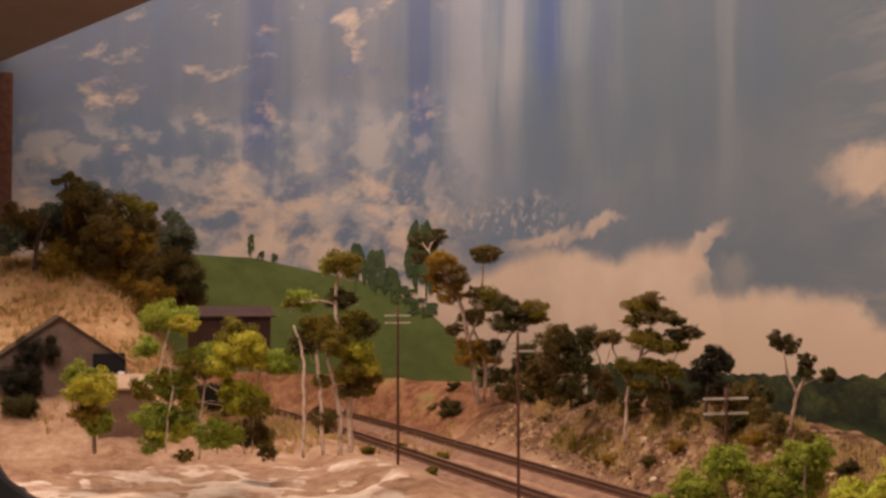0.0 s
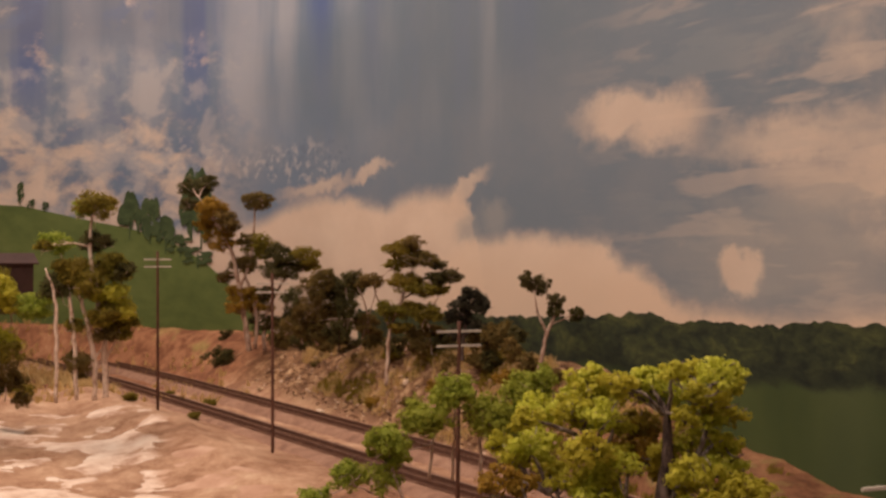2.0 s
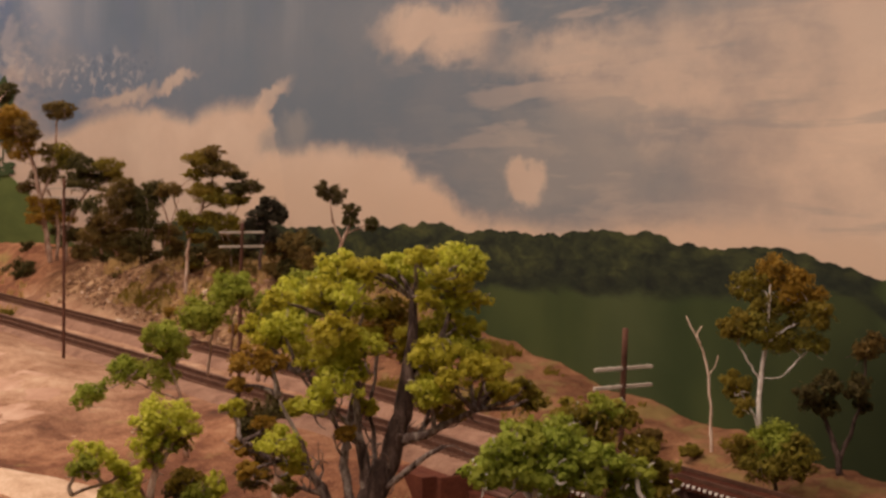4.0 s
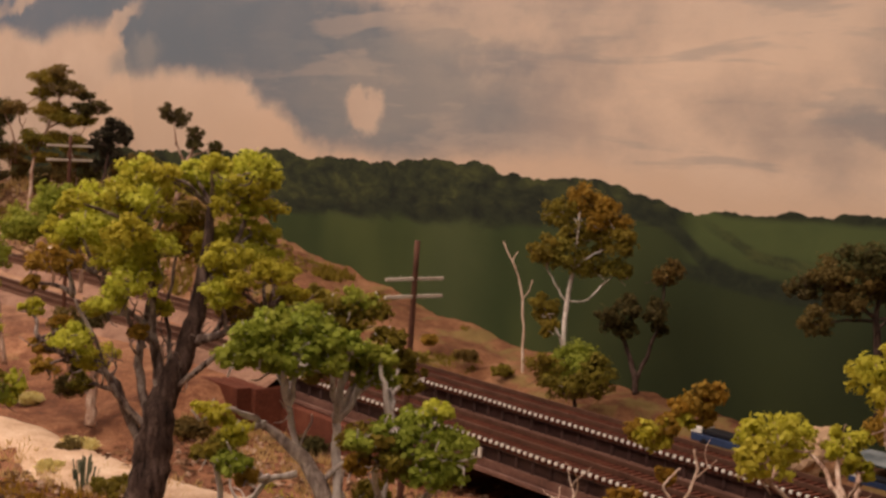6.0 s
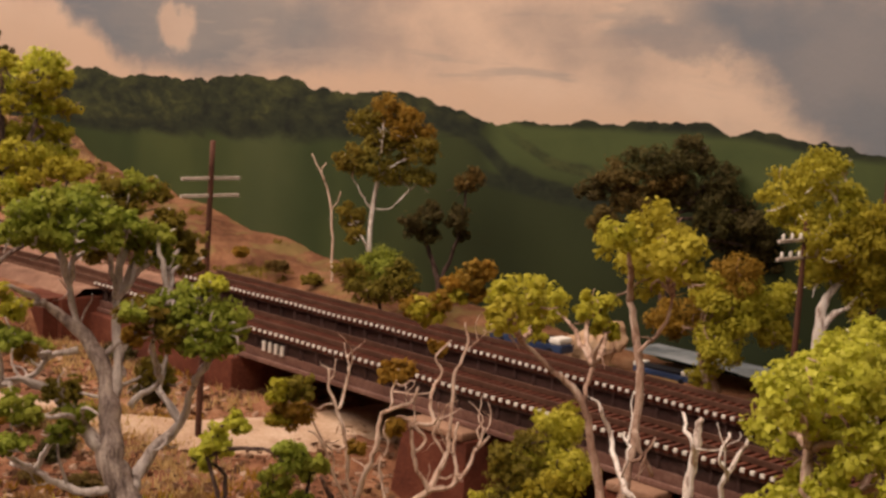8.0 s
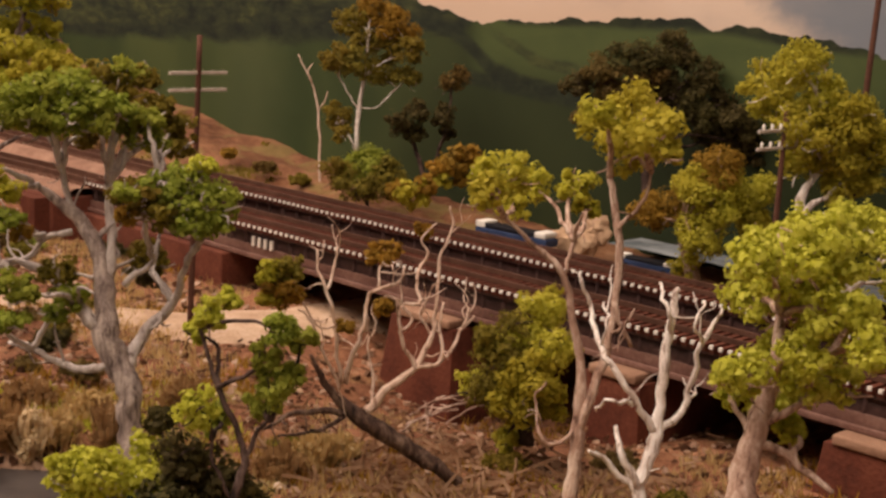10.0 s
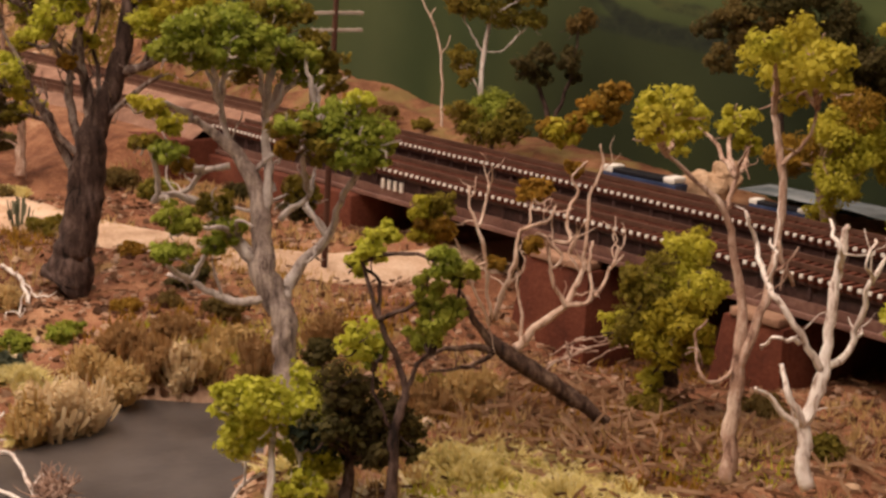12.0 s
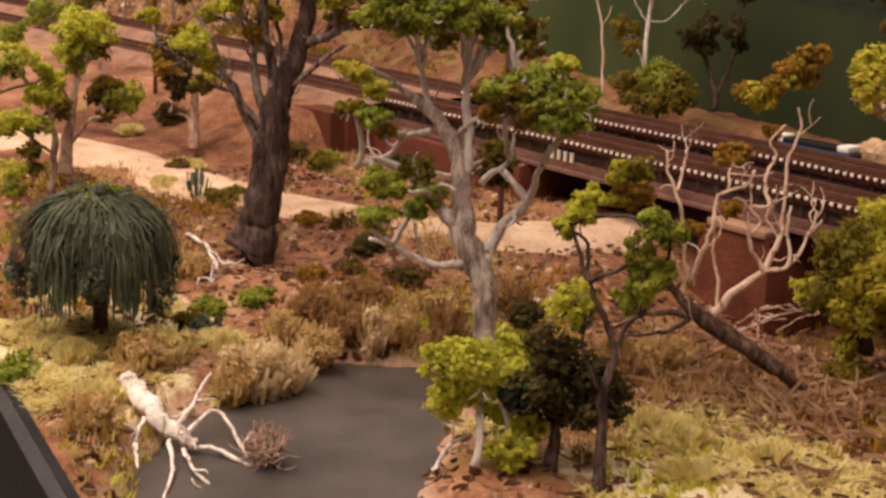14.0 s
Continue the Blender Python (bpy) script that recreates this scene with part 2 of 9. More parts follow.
RAIL = grainy("rail_steel", [(0.3, (0.06, 0.028, 0.02)), (0.6, (0.14, 0.072, 0.052)), (0.8, (0.24, 0.14, 0.11))], 90, 900, rough=0.5, dist=0.0002, metal=0.3)
BRICKRED = grainy("red_brickwork", [(0.3, (0.055, 0.014, 0.009)), (0.5, (0.12, 0.034, 0.019)), (0.8, (0.22, 0.078, 0.046))], 40, 500, dist=0.0008)
CAPSTONE = grainy("cap_stone", [(0.3, (0.22, 0.12, 0.08)), (0.6, (0.36, 0.22, 0.15)), (0.8, (0.50, 0.34, 0.25))], 60, 500)
POST = grainy("pole_wood", [(0.3, (0.06, 0.025, 0.018)), (0.6, (0.13, 0.058, 0.040)), (0.8, (0.20, 0.10, 0.07))], 90, 700)
CEIL = grainy("bulkhead_board", [(0.3, (0.30, 0.22, 0.18)), (0.7, (0.38, 0.29, 0.24))], 3, 60, dist=0.0003)
BLACK = grainy("black_edge", [(0.3, (0.008, 0.008, 0.012)), (0.7, (0.02, 0.02, 0.028))], 10, 200, rough=0.5)


# ---- backdrop: a wall that runs straight and then bends towards the aisle ----
BEND_X, BEND_R, WALL_Y = -1.5, 0.9, 0.235


def wall_at(s, z, off=0.0):
    """A place on the painted wall, s metres along it, off metres proud of it."""
    if s > BEND_X:
        return (s, WALL_Y - off, z)
    a = (BEND_X - s) / BEND_R
    r = BEND_R - off
    return (BEND_X - r * math.sin(a), WALL_Y - BEND_R + r * math.cos(a), z)


def wall_uv(nt):
    uv = nt.nodes.new("ShaderNodeUVMap")
    sep = nt.nodes.new("ShaderNodeSeparateXYZ")
    nt.links.new(uv.outputs[0], sep.inputs[0])
    return uv.outputs[0], sep.outputs[0], sep.outputs[1]


def stretched(nt, uv, sx, sz, turn=0.0):
    mp = nt.nodes.new("ShaderNodeMapping")
    mp.inputs["Scale"].default_value, mp.inputs["Rotation"].default_value = (sx, sz, 1.0), (0, 0, turn)
    nt.links.new(uv, mp.inputs[0])
    return mp.outputs[0]


def step(nt, v, lo, hi):
    node = nt.nodes.new("ShaderNodeMapRange")
    node.interpolation_type = "SMOOTHSTEP"
    node.inputs["From Min"].default_value, node.inputs["From Max"].default_value = lo, hi
    nt.links.new(v, node.inputs["Value"])
    return node.outputs[0]


def sky_paint():
    m, nt, b = start("painted_sky", 0.7)
    uv, s, zz = wall_uv(nt)
    n_big, n_mid = nz(nt, 1.0, 6.0, 0.55, stretched(nt, uv, 7.0, 10.0)), nz(nt, 1.0, 6.0, 0.62, stretched(nt, uv, 20.0, 28.0))
    x = calc(nt, "ADD", s, calc(nt, "MULTIPLY", calc(nt, "SUBTRACT", n_big, 0.5), 0.10))
    z = calc(nt, "ADD", zz, calc(nt, "MULTIPLY", calc(nt, "SUBTRACT", n_mid, 0.5), 0.055))

    def puff(cx, cz, rx, rz, turn=0.0):
        dx, dz = calc(nt, "SUBTRACT", x, cx), calc(nt, "SUBTRACT", z, cz)
        if turn:
            c, q = math.cos(turn), math.sin(turn)
            dx, dz = calc(nt, "ADD", calc(nt, "MULTIPLY", dx, c), calc(nt, "MULTIPLY", dz, q)), calc(nt, "SUBTRACT", calc(nt, "MULTIPLY", dz, c), calc(nt, "MULTIPLY", dx, q))
        dx, dz = calc(nt, "DIVIDE", dx, rx), calc(nt, "DIVIDE", dz, rz)
        return calc(nt, "SUBTRACT", 1.0, calc(nt, "SQRT", calc(nt, "ADD", calc(nt, "MULTIPLY", dx, dx), calc(nt, "MULTIPLY", dz, dz))))

    def union(some, lo, hi):
        v = some[0]
        for o in some[1:]:
            v = calc(nt, "MAXIMUM", v, o)
        return step(nt, v, lo, hi)

    # blue ground coat, deeper towards the bend
    base = mixc(nt, step(nt, s, -0.9, -2.0), (0.138, 0.177, 0.232), (0.130, 0.180, 0.272))
    base = mixc(nt, calc(nt, "MULTIPLY", step(nt, n_big, 0.35, 0.7), 0.40), base, (0.215, 0.228, 0.262))
    # tall brushed streaks, broad and soft, running down from the top
    sx = calc(nt, "ADD", s, calc(nt, "MULTIPLY", calc(nt, "SUBTRACT", nz(nt, 1.0, 3.0, 0.6, stretched(nt, uv, 16.0, 2.0)), 0.5), 0.10))

    def streak(colour, places, amount):
        nonlocal base
        for cs, half, low, top in places:
            side = step(nt, calc(nt, "ABSOLUTE", calc(nt, "SUBTRACT", sx, cs)), half, half * 0.15)
            f = calc(nt, "MULTIPLY", side, step(nt, z, low, top))
            base = mixc(nt, calc(nt, "MULTIPLY", f, amount), base, colour)

    brush = nz(nt, 1.0, 4.0, 0.6, stretched(nt, uv, 6.0, 1.4))
    upper = calc(nt, "MULTIPLY", step(nt, z, 1.38, 1.52), step(nt, s, -0.75, -1.25))
    base = mixc(nt, calc(nt, "MULTIPLY", upper, calc(nt, "MULTIPLY", step(nt, brush, 0.45, 0.66), 0.34)), base, (0.335, 0.355, 0.41))
    base = mixc(nt, calc(nt, "MULTIPLY", upper, calc(nt, "MULTIPLY", step(nt, brush, 0.47, 0.32), 0.50)), base, (0.15, 0.185, 0.31))
    streak((0.41, 0.41, 0.455), [(-2.18, 0.06, 1.40, 1.58), (-2.03, 0.05, 1.42, 1.56), (-1.80, 0.085, 1.40, 1.54), (-1.69, 0.05, 1.40, 1.60), (-1.065, 0.045, 1.36, 1.56)], 0.42)
    streak((0.080, 0.118, 0.27), [(-2.285, 0.055, 1.46, 1.62), (-1.583, 0.060, 1.47, 1.63), (-1.93, 0.04, 1.45, 1.66)], 0.88)
    streak((0.13, 0.165, 0.27), [(-0.985, 0.05, 1.44, 1.56), (-1.40, 0.05, 1.44, 1.60)], 0.7)
    # sky colour darkened here to offset the bright spot below the lamp
    hot_spot_offset = union([puff(-1.12, 1.60, 0.46, 0.22), puff(-1.50, 1.54, 0.30, 0.12)], -0.1, 0.6)
    base = mixc(nt, calc(nt, "MULTIPLY", hot_spot_offset, 0.52), base, (0.105, 0.142, 0.19))
    warm = mixc(nt, step(nt, n_big, 0.25, 0.75), (0.56, 0.435, 0.355), (0.66, 0.53, 0.44))
    pale = (0.41, 0.39, 0.41)
    fine = nz(nt, 1.0, 5.0, 0.6, stretched(nt, uv, 46.0, 60.0), 0.3)
    u = calc(nt, "DIVIDE", calc(nt, "ADD", calc(nt, "ADD", s, 2.8), calc(nt, "MULTIPLY", calc(nt, "SUBTRACT", n_mid, 0.5), 0.045)), 3.9)
    zc = calc(nt, "ADD", zz, calc(nt, "ADD", calc(nt, "MULTIPLY", calc(nt, "SUBTRACT", n_mid, 0.5), 0.026), calc(nt, "MULTIPLY", calc(nt, "SUBTRACT", fine, 0.5), 0.005)))

    def below(pairs, lo, hi):
        """How far under the upper edge of a cloud bank, from 0 to 1."""
        grey = ramp(nt, u, [((p + 2.8) / 3.9, ((q - 1.0) / 0.5,) * 3) for p, q in pairs])
        return step(nt, calc(nt, "SUBTRACT", calc(nt, "ADD", calc(nt, "MULTIPLY", grey, 0.5), 1.0), zc), lo, hi)

    # brushed haze to the right of the heaps, thinning upwards
    haze = calc(nt, "MULTIPLY", step(nt, calc(nt, "ADD", s, calc(nt, "MULTIPLY", calc(nt, "SUBTRACT", n_big, 0.5), 0.25)), -0.52, -0.34), step(nt, z, 1.52, 1.30))
    haze = calc(nt, "MULTIPLY", haze, calc(nt, "ADD", 0.62, calc(nt, "MULTIPLY", step(nt, n_big, 0.36, 0.60), 0.34)))
    gap = calc(nt, "MULTIPLY", step(nt, calc(nt, "ADD", s, calc(nt, "MULTIPLY", calc(nt, "SUBTRACT", z, 1.25), 1.4)), -0.015, 0.03), step(nt, z, 1.34, 1.29))
    haze = calc(nt, "MULTIPLY", haze, calc(nt, "SUBTRACT", 1.0, calc(nt, "MULTIPLY", gap, 0.85)))
    hole = union([puff(-0.05, 1.277, 0.075, 0.016), puff(-0.50, 1.272, 0.085, 0.020), puff(-0.46, 1.315, 0.07, 0.014)], -0.3, 0.5)
    haze = calc(nt, "MULTIPLY", haze, calc(nt, "SUBTRACT", 1.0, calc(nt, "MULTIPLY", hole, 0.55)))
    base = mixc(nt, haze, base, warm)
    veil = union([puff(-0.55, 1.380, 0.17, 0.034), puff(-0.45, 1.345, 0.16, 0.035), puff(-0.40, 1.44, 0.22, 0.05), puff(-0.62, 1.300, 0.10, 0.010), puff(-0.30, 1.40, 0.2, 0.05)], -0.1, 0.7)
    base = mixc(nt, calc(nt, "MULTIPLY", veil, calc(nt, "MULTIPLY", step(nt, n_big, 0.36, 0.62), 0.62)), base, (0.55, 0.445, 0.375))
    wiped = nz(nt, 1.0, 4.0, 0.6, stretched(nt, uv, 5.5, 38.0), 0.3)
    broad = calc(nt, "MULTIPLY", step(nt, s, -0.95, -0.55), step(nt, s, 0.05, -0.15))
    base = mixc(nt, calc(nt, "MULTIPLY", calc(nt, "MULTIPLY", step(nt, wiped, 0.52, 0.64), broad), 0.40), base, (0.52, 0.43, 0.375))
    base = mixc(nt, calc(nt, "MULTIPLY", calc(nt, "MULTIPLY", step(nt, wiped, 0.47, 0.36), broad), 0.42), base, (0.235, 0.255, 0.28))
    glow = union([puff(-0.56, 1.285, 0.24, 0.075)], 0.0, 0.75)
    base = mixc(nt, calc(nt, "MULTIPLY", glow, 0.55), base, (0.33, 0.315, 0.305))
    # two cloud heaps with a crisp upper edge, and the low bank that joins them
    edge_a = below([(-2.8, 1.30), (-2.0, 1.315), (-1.85, 1.325), (-1.755, 1.335), (-1.69, 1.357), (-1.606, 1.368), (-1.49, 1.366), (-1.428, 1.356), (-1.352, 1.347), (-1.28, 1.363), (-1.20, 1.362), (-1.15, 1.364), (-1.115, 1.352), (-1.095, 1.31), (-1.05, 1.18), (1.1, 1.18)], -0.008, 0.022)
    base = mixc(nt, calc(nt, "MULTIPLY", edge_a, 0.92), base, warm)
    mist = union([puff(-1.111, 1.309, 0.050, 0.026), puff(-1.053, 1.323, 0.045, 0.024)], -0.1, 0.8)
    base = mixc(nt, calc(nt, "MULTIPLY", mist, 0.70), base, (0.27, 0.275, 0.29))
    edge_b = below([(-2.8, 1.18), (-1.26, 1.20), (-1.185, 1.277), (-1.125, 1.300), (-1.01, 1.309), (-0.91, 1.307), (-0.83, 1.303), (-0.785, 1.281), (-0.735, 1.268), (-0.70, 1.249), (-0.65, 1.242), (-0.55, 1.240), (-0.45, 1.248), (-0.30, 1.25), (-0.05, 1.235), (0.05, 1.20), (1.1, 1.18)], -0.007, 0.018)
    base = mixc(nt, calc(nt, "MULTIPLY", edge_b, 0.94), base, mixc(nt, step(nt, zz, 1.24, 1.31), (0.60, 0.46, 0.365), warm))
    wisp = union([puff(-1.60, 1.376, 0.14, 0.013, 0.10), puff(-1.42, 1.393, 0.10, 0.010, 0.13), puff(-1.120, 1.362, 0.070, 0.013, 0.34)], -0.20, 0.7)
    base = mixc(nt, calc(nt, "MULTIPLY", wisp, 0.62), base, warm)
    block = union([puff(-0.79, 1.418, 0.095, 0.030), puff(-0.73, 1.410, 0.085, 0.034)], -0.15, 0.65)
    base = mixc(nt, calc(nt, "MULTIPLY", block, 0.74), base, warm)
    block = union([puff(-0.610, 1.268, 0.040, 0.024), puff(-0.625, 1.272, 0.028, 0.020), puff(-0.595, 1.274, 0.028, 0.018)], -0.10, 0.45)
    base = mixc(nt, calc(nt, "MULTIPLY", block, 0.72), base, warm)
    block = union([puff(-0.56, 1.380, 0.15, 0.024)], -0.10, 1.0)
    base = mixc(nt, calc(nt, "MULTIPLY", block, 0.42), base, warm)
    # mottled dabs over the first heap
    dabs = calc(nt, "MULTIPLY", union([puff(-1.68, 1.415, 0.20, 0.040), puff(-1.95, 1.43, 0.16, 0.05)], 0.0, 0.5), step(nt, fine, 0.50, 0.62))
    base = mixc(nt, calc(nt, "MULTIPLY", dabs, 0.55), base, pale)
    dabs = calc(nt, "MULTIPLY", union([puff(-1.62, 1.425, 0.20, 0.030)], 0.0, 0.5), step(nt, fine, 0.46, 0.36))
    base = mixc(nt, calc(nt, "MULTIPLY", dabs, 0.5), base, (0.10, 0.125, 0.19))
    # torn scraps of cloud over the green hill
    left = step(nt, s, -1.72, -2.02)
    patch = nz(nt, 1.0, 5.0, 0.55, stretched(nt, uv, 13.0, 15.0), 0.2)
    base = mixc(nt, calc(nt, "MULTIPLY", calc(nt, "MULTIPLY", left, step(nt, patch, 0.46, 0.60)), calc(nt, "MULTIPLY", step(nt, z, 1.66, 1.58), 0.62)), base, pale)
    base = mixc(nt, calc(nt, "MULTIPLY", calc(nt, "MULTIPLY", left, step(nt, z, 1.58, 1.68)), 0.55), base, (0.125, 0.135, 0.185))
    base = mixc(nt, calc(nt, "MULTIPLY", calc(nt, "MULTIPLY", left, step(nt, patch, 0.46, 0.36)), 0.50), base, (0.13, 0.165, 0.28))
    torn = nz(nt, 1.0, 6.0, 0.60, stretched(nt, uv, 9.0, 15.0, 0.35), 0.25)
    torn = calc(nt, "SUBTRACT", calc(nt, "ADD", torn, calc(nt, "MULTIPLY", step(nt, z, 1.47, 1.36), 0.04)), calc(nt, "MULTIPLY", step(nt, z, 1.42, 1.52), 0.13))
    base = mixc(nt, calc(nt, "MULTIPLY", calc(nt, "MULTIPLY", step(nt, torn, 0.42, 0.60), left), 0.70), base, warm)
    nt.links.new(base, b.inputs["Base Color"])
    bump(nt, b, nz(nt, 300, 3.0), 0.0003, 0.4)
    return m


def wall_strip(name, ss, lows, highs, off, material, label, rows=1, kind="structure", thick=0.0):
    """A skin laid on the wall between two outlines."""
    verts, faces, uvs = [], [], []
    for s, lo, hi in zip(ss, lows, highs):
        for k in range(rows + 1):
            z = lo + (hi - lo) * k / rows
            verts.append(wall_at(s, z, off))
            uvs.append((s, z))
    n = rows + 1
    for i in range(len(ss) - 1):
        for k in range(rows):
            faces.append((i * n + k, (i + 1) * n + k, (i + 1) * n + k + 1, i * n + k + 1))
    me = mesh_from(name, verts, faces)
    layer = me.uv_layers.new(name="UVMap")
    for loop in me.loops:
        layer.data[loop.index].uv = uvs[loop.vertex_index]
    ob = link_mesh(name, me, material)
    if thick:
        mod = ob.modifiers.new("thickness", "SOLIDIFY")
        mod.thickness, mod.offset = thick, 1.0
    return tagged(ob, label, "backdrop", kind=kind)


S_MIN, S_MAX = -2.80, 1.10
ss = [S_MAX + (S_MIN - S_MAX) * i / 160 for i in range(161)]
wall_strip("backdrop", ss, [0.9] * 161, [2.3] * 161, 0.0, sky_paint(), "painted sky backdrop with cream clouds on a wall", 8, thick=0.02)


def painted(name, dark, mid, light, big=18.0):
    m, nt, b = start(name, 0.75)
    mp = nt.nodes.new("ShaderNodeMapping")
    mp.inputs["Scale"].default_value = (0.55, 1.0, 1.5)
    nt.links.new(place_of(nt), mp.inputs[0])
    f = calc(nt, "ADD", calc(nt, "MULTIPLY", nz(nt, big, 5.0, 0.6, mp.outputs[0], 0.5), 0.72), calc(nt, "MULTIPLY", nz(nt, big * 5, 3.0, 0.6, mp.outputs[0]), 0.28))
    nt.links.new(ramp(nt, f, [(0.33, dark), (0.5, mid), (0.68, light)]), b.inputs["Base Color"])
    return m


PAINT_HILL = painted("painted_green_hill", (0.068, 0.098, 0.030), (0.100, 0.136, 0.042), (0.130, 0.165, 0.056), 8)


def hills_paint():
    """Woods along the ridge, open fields below, hedges winding down: brushwork with soft edges."""
    m, nt, b = start("painted_hills", 0.75)
    uv, s, z = wall_uv(nt)
    u = calc(nt, "DIVIDE", calc(nt, "ADD", s, 1.45), 2.35)
    n1 = nz(nt, 1.0, 5.0, 0.6, stretched(nt, uv, 14.0, 36.0), 0.8)
    n2 = nz(nt, 1.0, 4.0, 0.6, stretched(nt, uv, 60.0, 110.0), 0.6)
    n3 = nz(nt, 1.0, 3.0, 0.5, stretched(nt, uv, 9.0, 5.0))

    def curve(pairs):
        grey = ramp(nt, u, [((p + 1.45) / 2.35, ((q - 1.0) / 0.3,) * 3) for p, q in pairs])
        return calc(nt, "ADD", calc(nt, "MULTIPLY", grey, 0.3), 1.0)

    def above(pairs, soft_lo, soft_hi, wild):
        d = calc(nt, "ADD", calc(nt, "SUBTRACT", z, curve(pairs)), calc(nt, "MULTIPLY", calc(nt, "SUBTRACT", n1, 0.5), wild))
        return step(nt, d, soft_lo, soft_hi)

    def line(pairs, half, wild, s0, s1, s2, s3):
        d = calc(nt, "ABSOLUTE", calc(nt, "ADD", calc(nt, "SUBTRACT", z, curve(pairs)), calc(nt, "MULTIPLY", calc(nt, "SUBTRACT", n1, 0.5), wild)))
        return calc(nt, "MULTIPLY", step(nt, d, half, half * 0.35), calc(nt, "MULTIPLY", step(nt, s, s0, s1), step(nt, s, s3, s2)))

    field = mixc(nt, step(nt, n3, 0.32, 0.68), (0.028, 0.046, 0.015), (0.056, 0.076, 0.024))
    field = mixc(nt, calc(nt, "MULTIPLY", step(nt, s, -0.40, -0.16), 0.80), field, mixc(nt, n3, (0.011, 0.018, 0.007), (0.024, 0.034, 0.012)))
    # a soft upright sheen is put into the field colour
    sheen = step(nt, calc(nt, "ABSOLUTE", calc(nt, "ADD", calc(nt, "ADD", s, 0.47), calc(nt, "MULTIPLY", calc(nt, "SUBTRACT", n1, 0.5), 0.04))), 0.075, 0.0)
    field = mixc(nt, calc(nt, "MULTIPLY", sheen, 0.45), field, (0.075, 0.095, 0.042))
    right = step(nt, s, -0.225, -0.20)
    field = mixc(nt, calc(nt, "MULTIPLY", right, step(nt, z, 1.165, 1.20)), field, mixc(nt, n1, (0.040, 0.062, 0.022), (0.082, 0.108, 0.036)))
    leaf = ramp(nt, calc(nt, "ADD", calc(nt, "MULTIPLY", n1, 0.5), calc(nt, "MULTIPLY", n2, 0.5)), [(0.38, (0.009, 0.013, 0.009)), (0.47, (0.022, 0.030, 0.015)), (0.54, (0.036, 0.045, 0.018)), (0.63, (0.066, 0.074, 0.026))])
    shade = ramp(nt, n2, [(0.35, (0.009, 0.013, 0.010)), (0.6, (0.020, 0.028, 0.015))])
    ridge_foot = [(-1.45, 1.12), (-0.84, 1.174), (-0.70, 1.172), (-0.515, 1.181), (-0.343, 1.192), (-0.26, 1.205), (-0.225, 1.203), (-0.195, 1.25), (0.9, 1.25)]
    woods = above(ridge_foot, -0.004, 0.007, 0.024)
    deep = above([(p, q + 0.016) for p, q in ridge_foot], 0.010, -0.008, 0.034)
    c = mixc(nt, woods, field, mixc(nt, deep, leaf, shade))
    edge = line([(-1.45, 1.21), (-0.27, 1.213), (-0.228, 1.204), (-0.191, 1.181), (-0.12, 1.171), (0.0, 1.168), (0.9, 1.168)], 0.0080, 0.016, -0.29, -0.25, -0.15, -0.09)
    c = mixc(nt, calc(nt, "MULTIPLY", edge, 0.9), c, shade)
    hedge = line([(-1.45, 1.18), (-0.30, 1.178), (-0.198, 1.176), (-0.147, 1.170), (-0.08, 1.168), (0.9, 1.168)], 0.0075, 0.012, -0.24, -0.21, -0.12, -0.06)
    c = mixc(nt, calc(nt, "MULTIPLY", hedge, 0.9), c, shade)
    hedge = line([(-1.45, 1.214), (-0.206, 1.212), (-0.18, 1.202), (-0.154, 1.192), (-0.107, 1.189), (0.9, 1.188)], 0.0055, 0.010, -0.21, -0.17, -0.13, -0.08)
    c = mixc(nt, calc(nt, "MULTIPLY", hedge, 0.75), c, leaf)
    crest = above([(-1.45, 1.25), (-0.214, 1.25), (-0.19, 1.214), (-0.093, 1.217), (0.003, 1.219), (0.03, 1.214), (0.9, 1.19)], -0.002, 0.004, 0.010)
    c = mixc(nt, calc(nt, "MULTIPLY", crest, right), c, mixc(nt, 0.8, leaf, shade))
    nt.links.new(c, b.inputs["Base Color"])
    bump(nt, b, nz(nt, 300, 3.0), 0.0003, 0.4)
    return m


def outline(points, s, rough=0.0, freq=60.0):
    """Height of a painted ridge at s, with a leafy edge."""
    points = sorted(points)
    z = float(np.interp(s, [p[0] for p in points], [p[1] for p in points]))
    return z + rough * noise.fractal(Vector((s * freq, 3.1, 0.7)), 0.8, 2.0, 4)


def ridge(name, s0, s1, top, foot, off, material, label, rough=0.0, freq=60.0, n=300, foot_rough=0.0):
    ss = [s0 + (s1 - s0) * i / n for i in range(n + 1)]
    lows = [outline(foot, s, foot_rough, freq * 0.6) for s in ss]
    highs = [max(outline(top, s, rough, freq), lo + 0.0005) for s, lo in zip(ss, lows)]
    return wall_strip(name, ss, lows, highs, off, material, label)


ridge("painted_hills", 0.9, -1.45, [(-1.45, 1.205), (-1.05, 1.214), (-0.85, 1.222), (-0.768, 1.229), (-0.667, 1.226), (-0.567, 1.228), (-0.487, 1.234), (-0.448, 1.237), (-0.399, 1.227), (-0.303, 1.231), (-0.273, 1.226), (-0.228, 1.216), (-0.210, 1.213), (-0.191, 1.217),
      (-0.142, 1.219), (-0.093, 1.222), (-0.072, 1.226), (-0.043, 1.2255), (-0.017, 1.221), (0.003, 1.226), (0.029, 1.220), (0.10, 1.215), (0.5, 1.20), (0.9, 1.20)],
      [(-1.45, 1.0), (0.9, 1.0)], 0.0006, hills_paint(), "painted wooded ridge and green fields on the backdrop", 0.0042, 44, 1800)


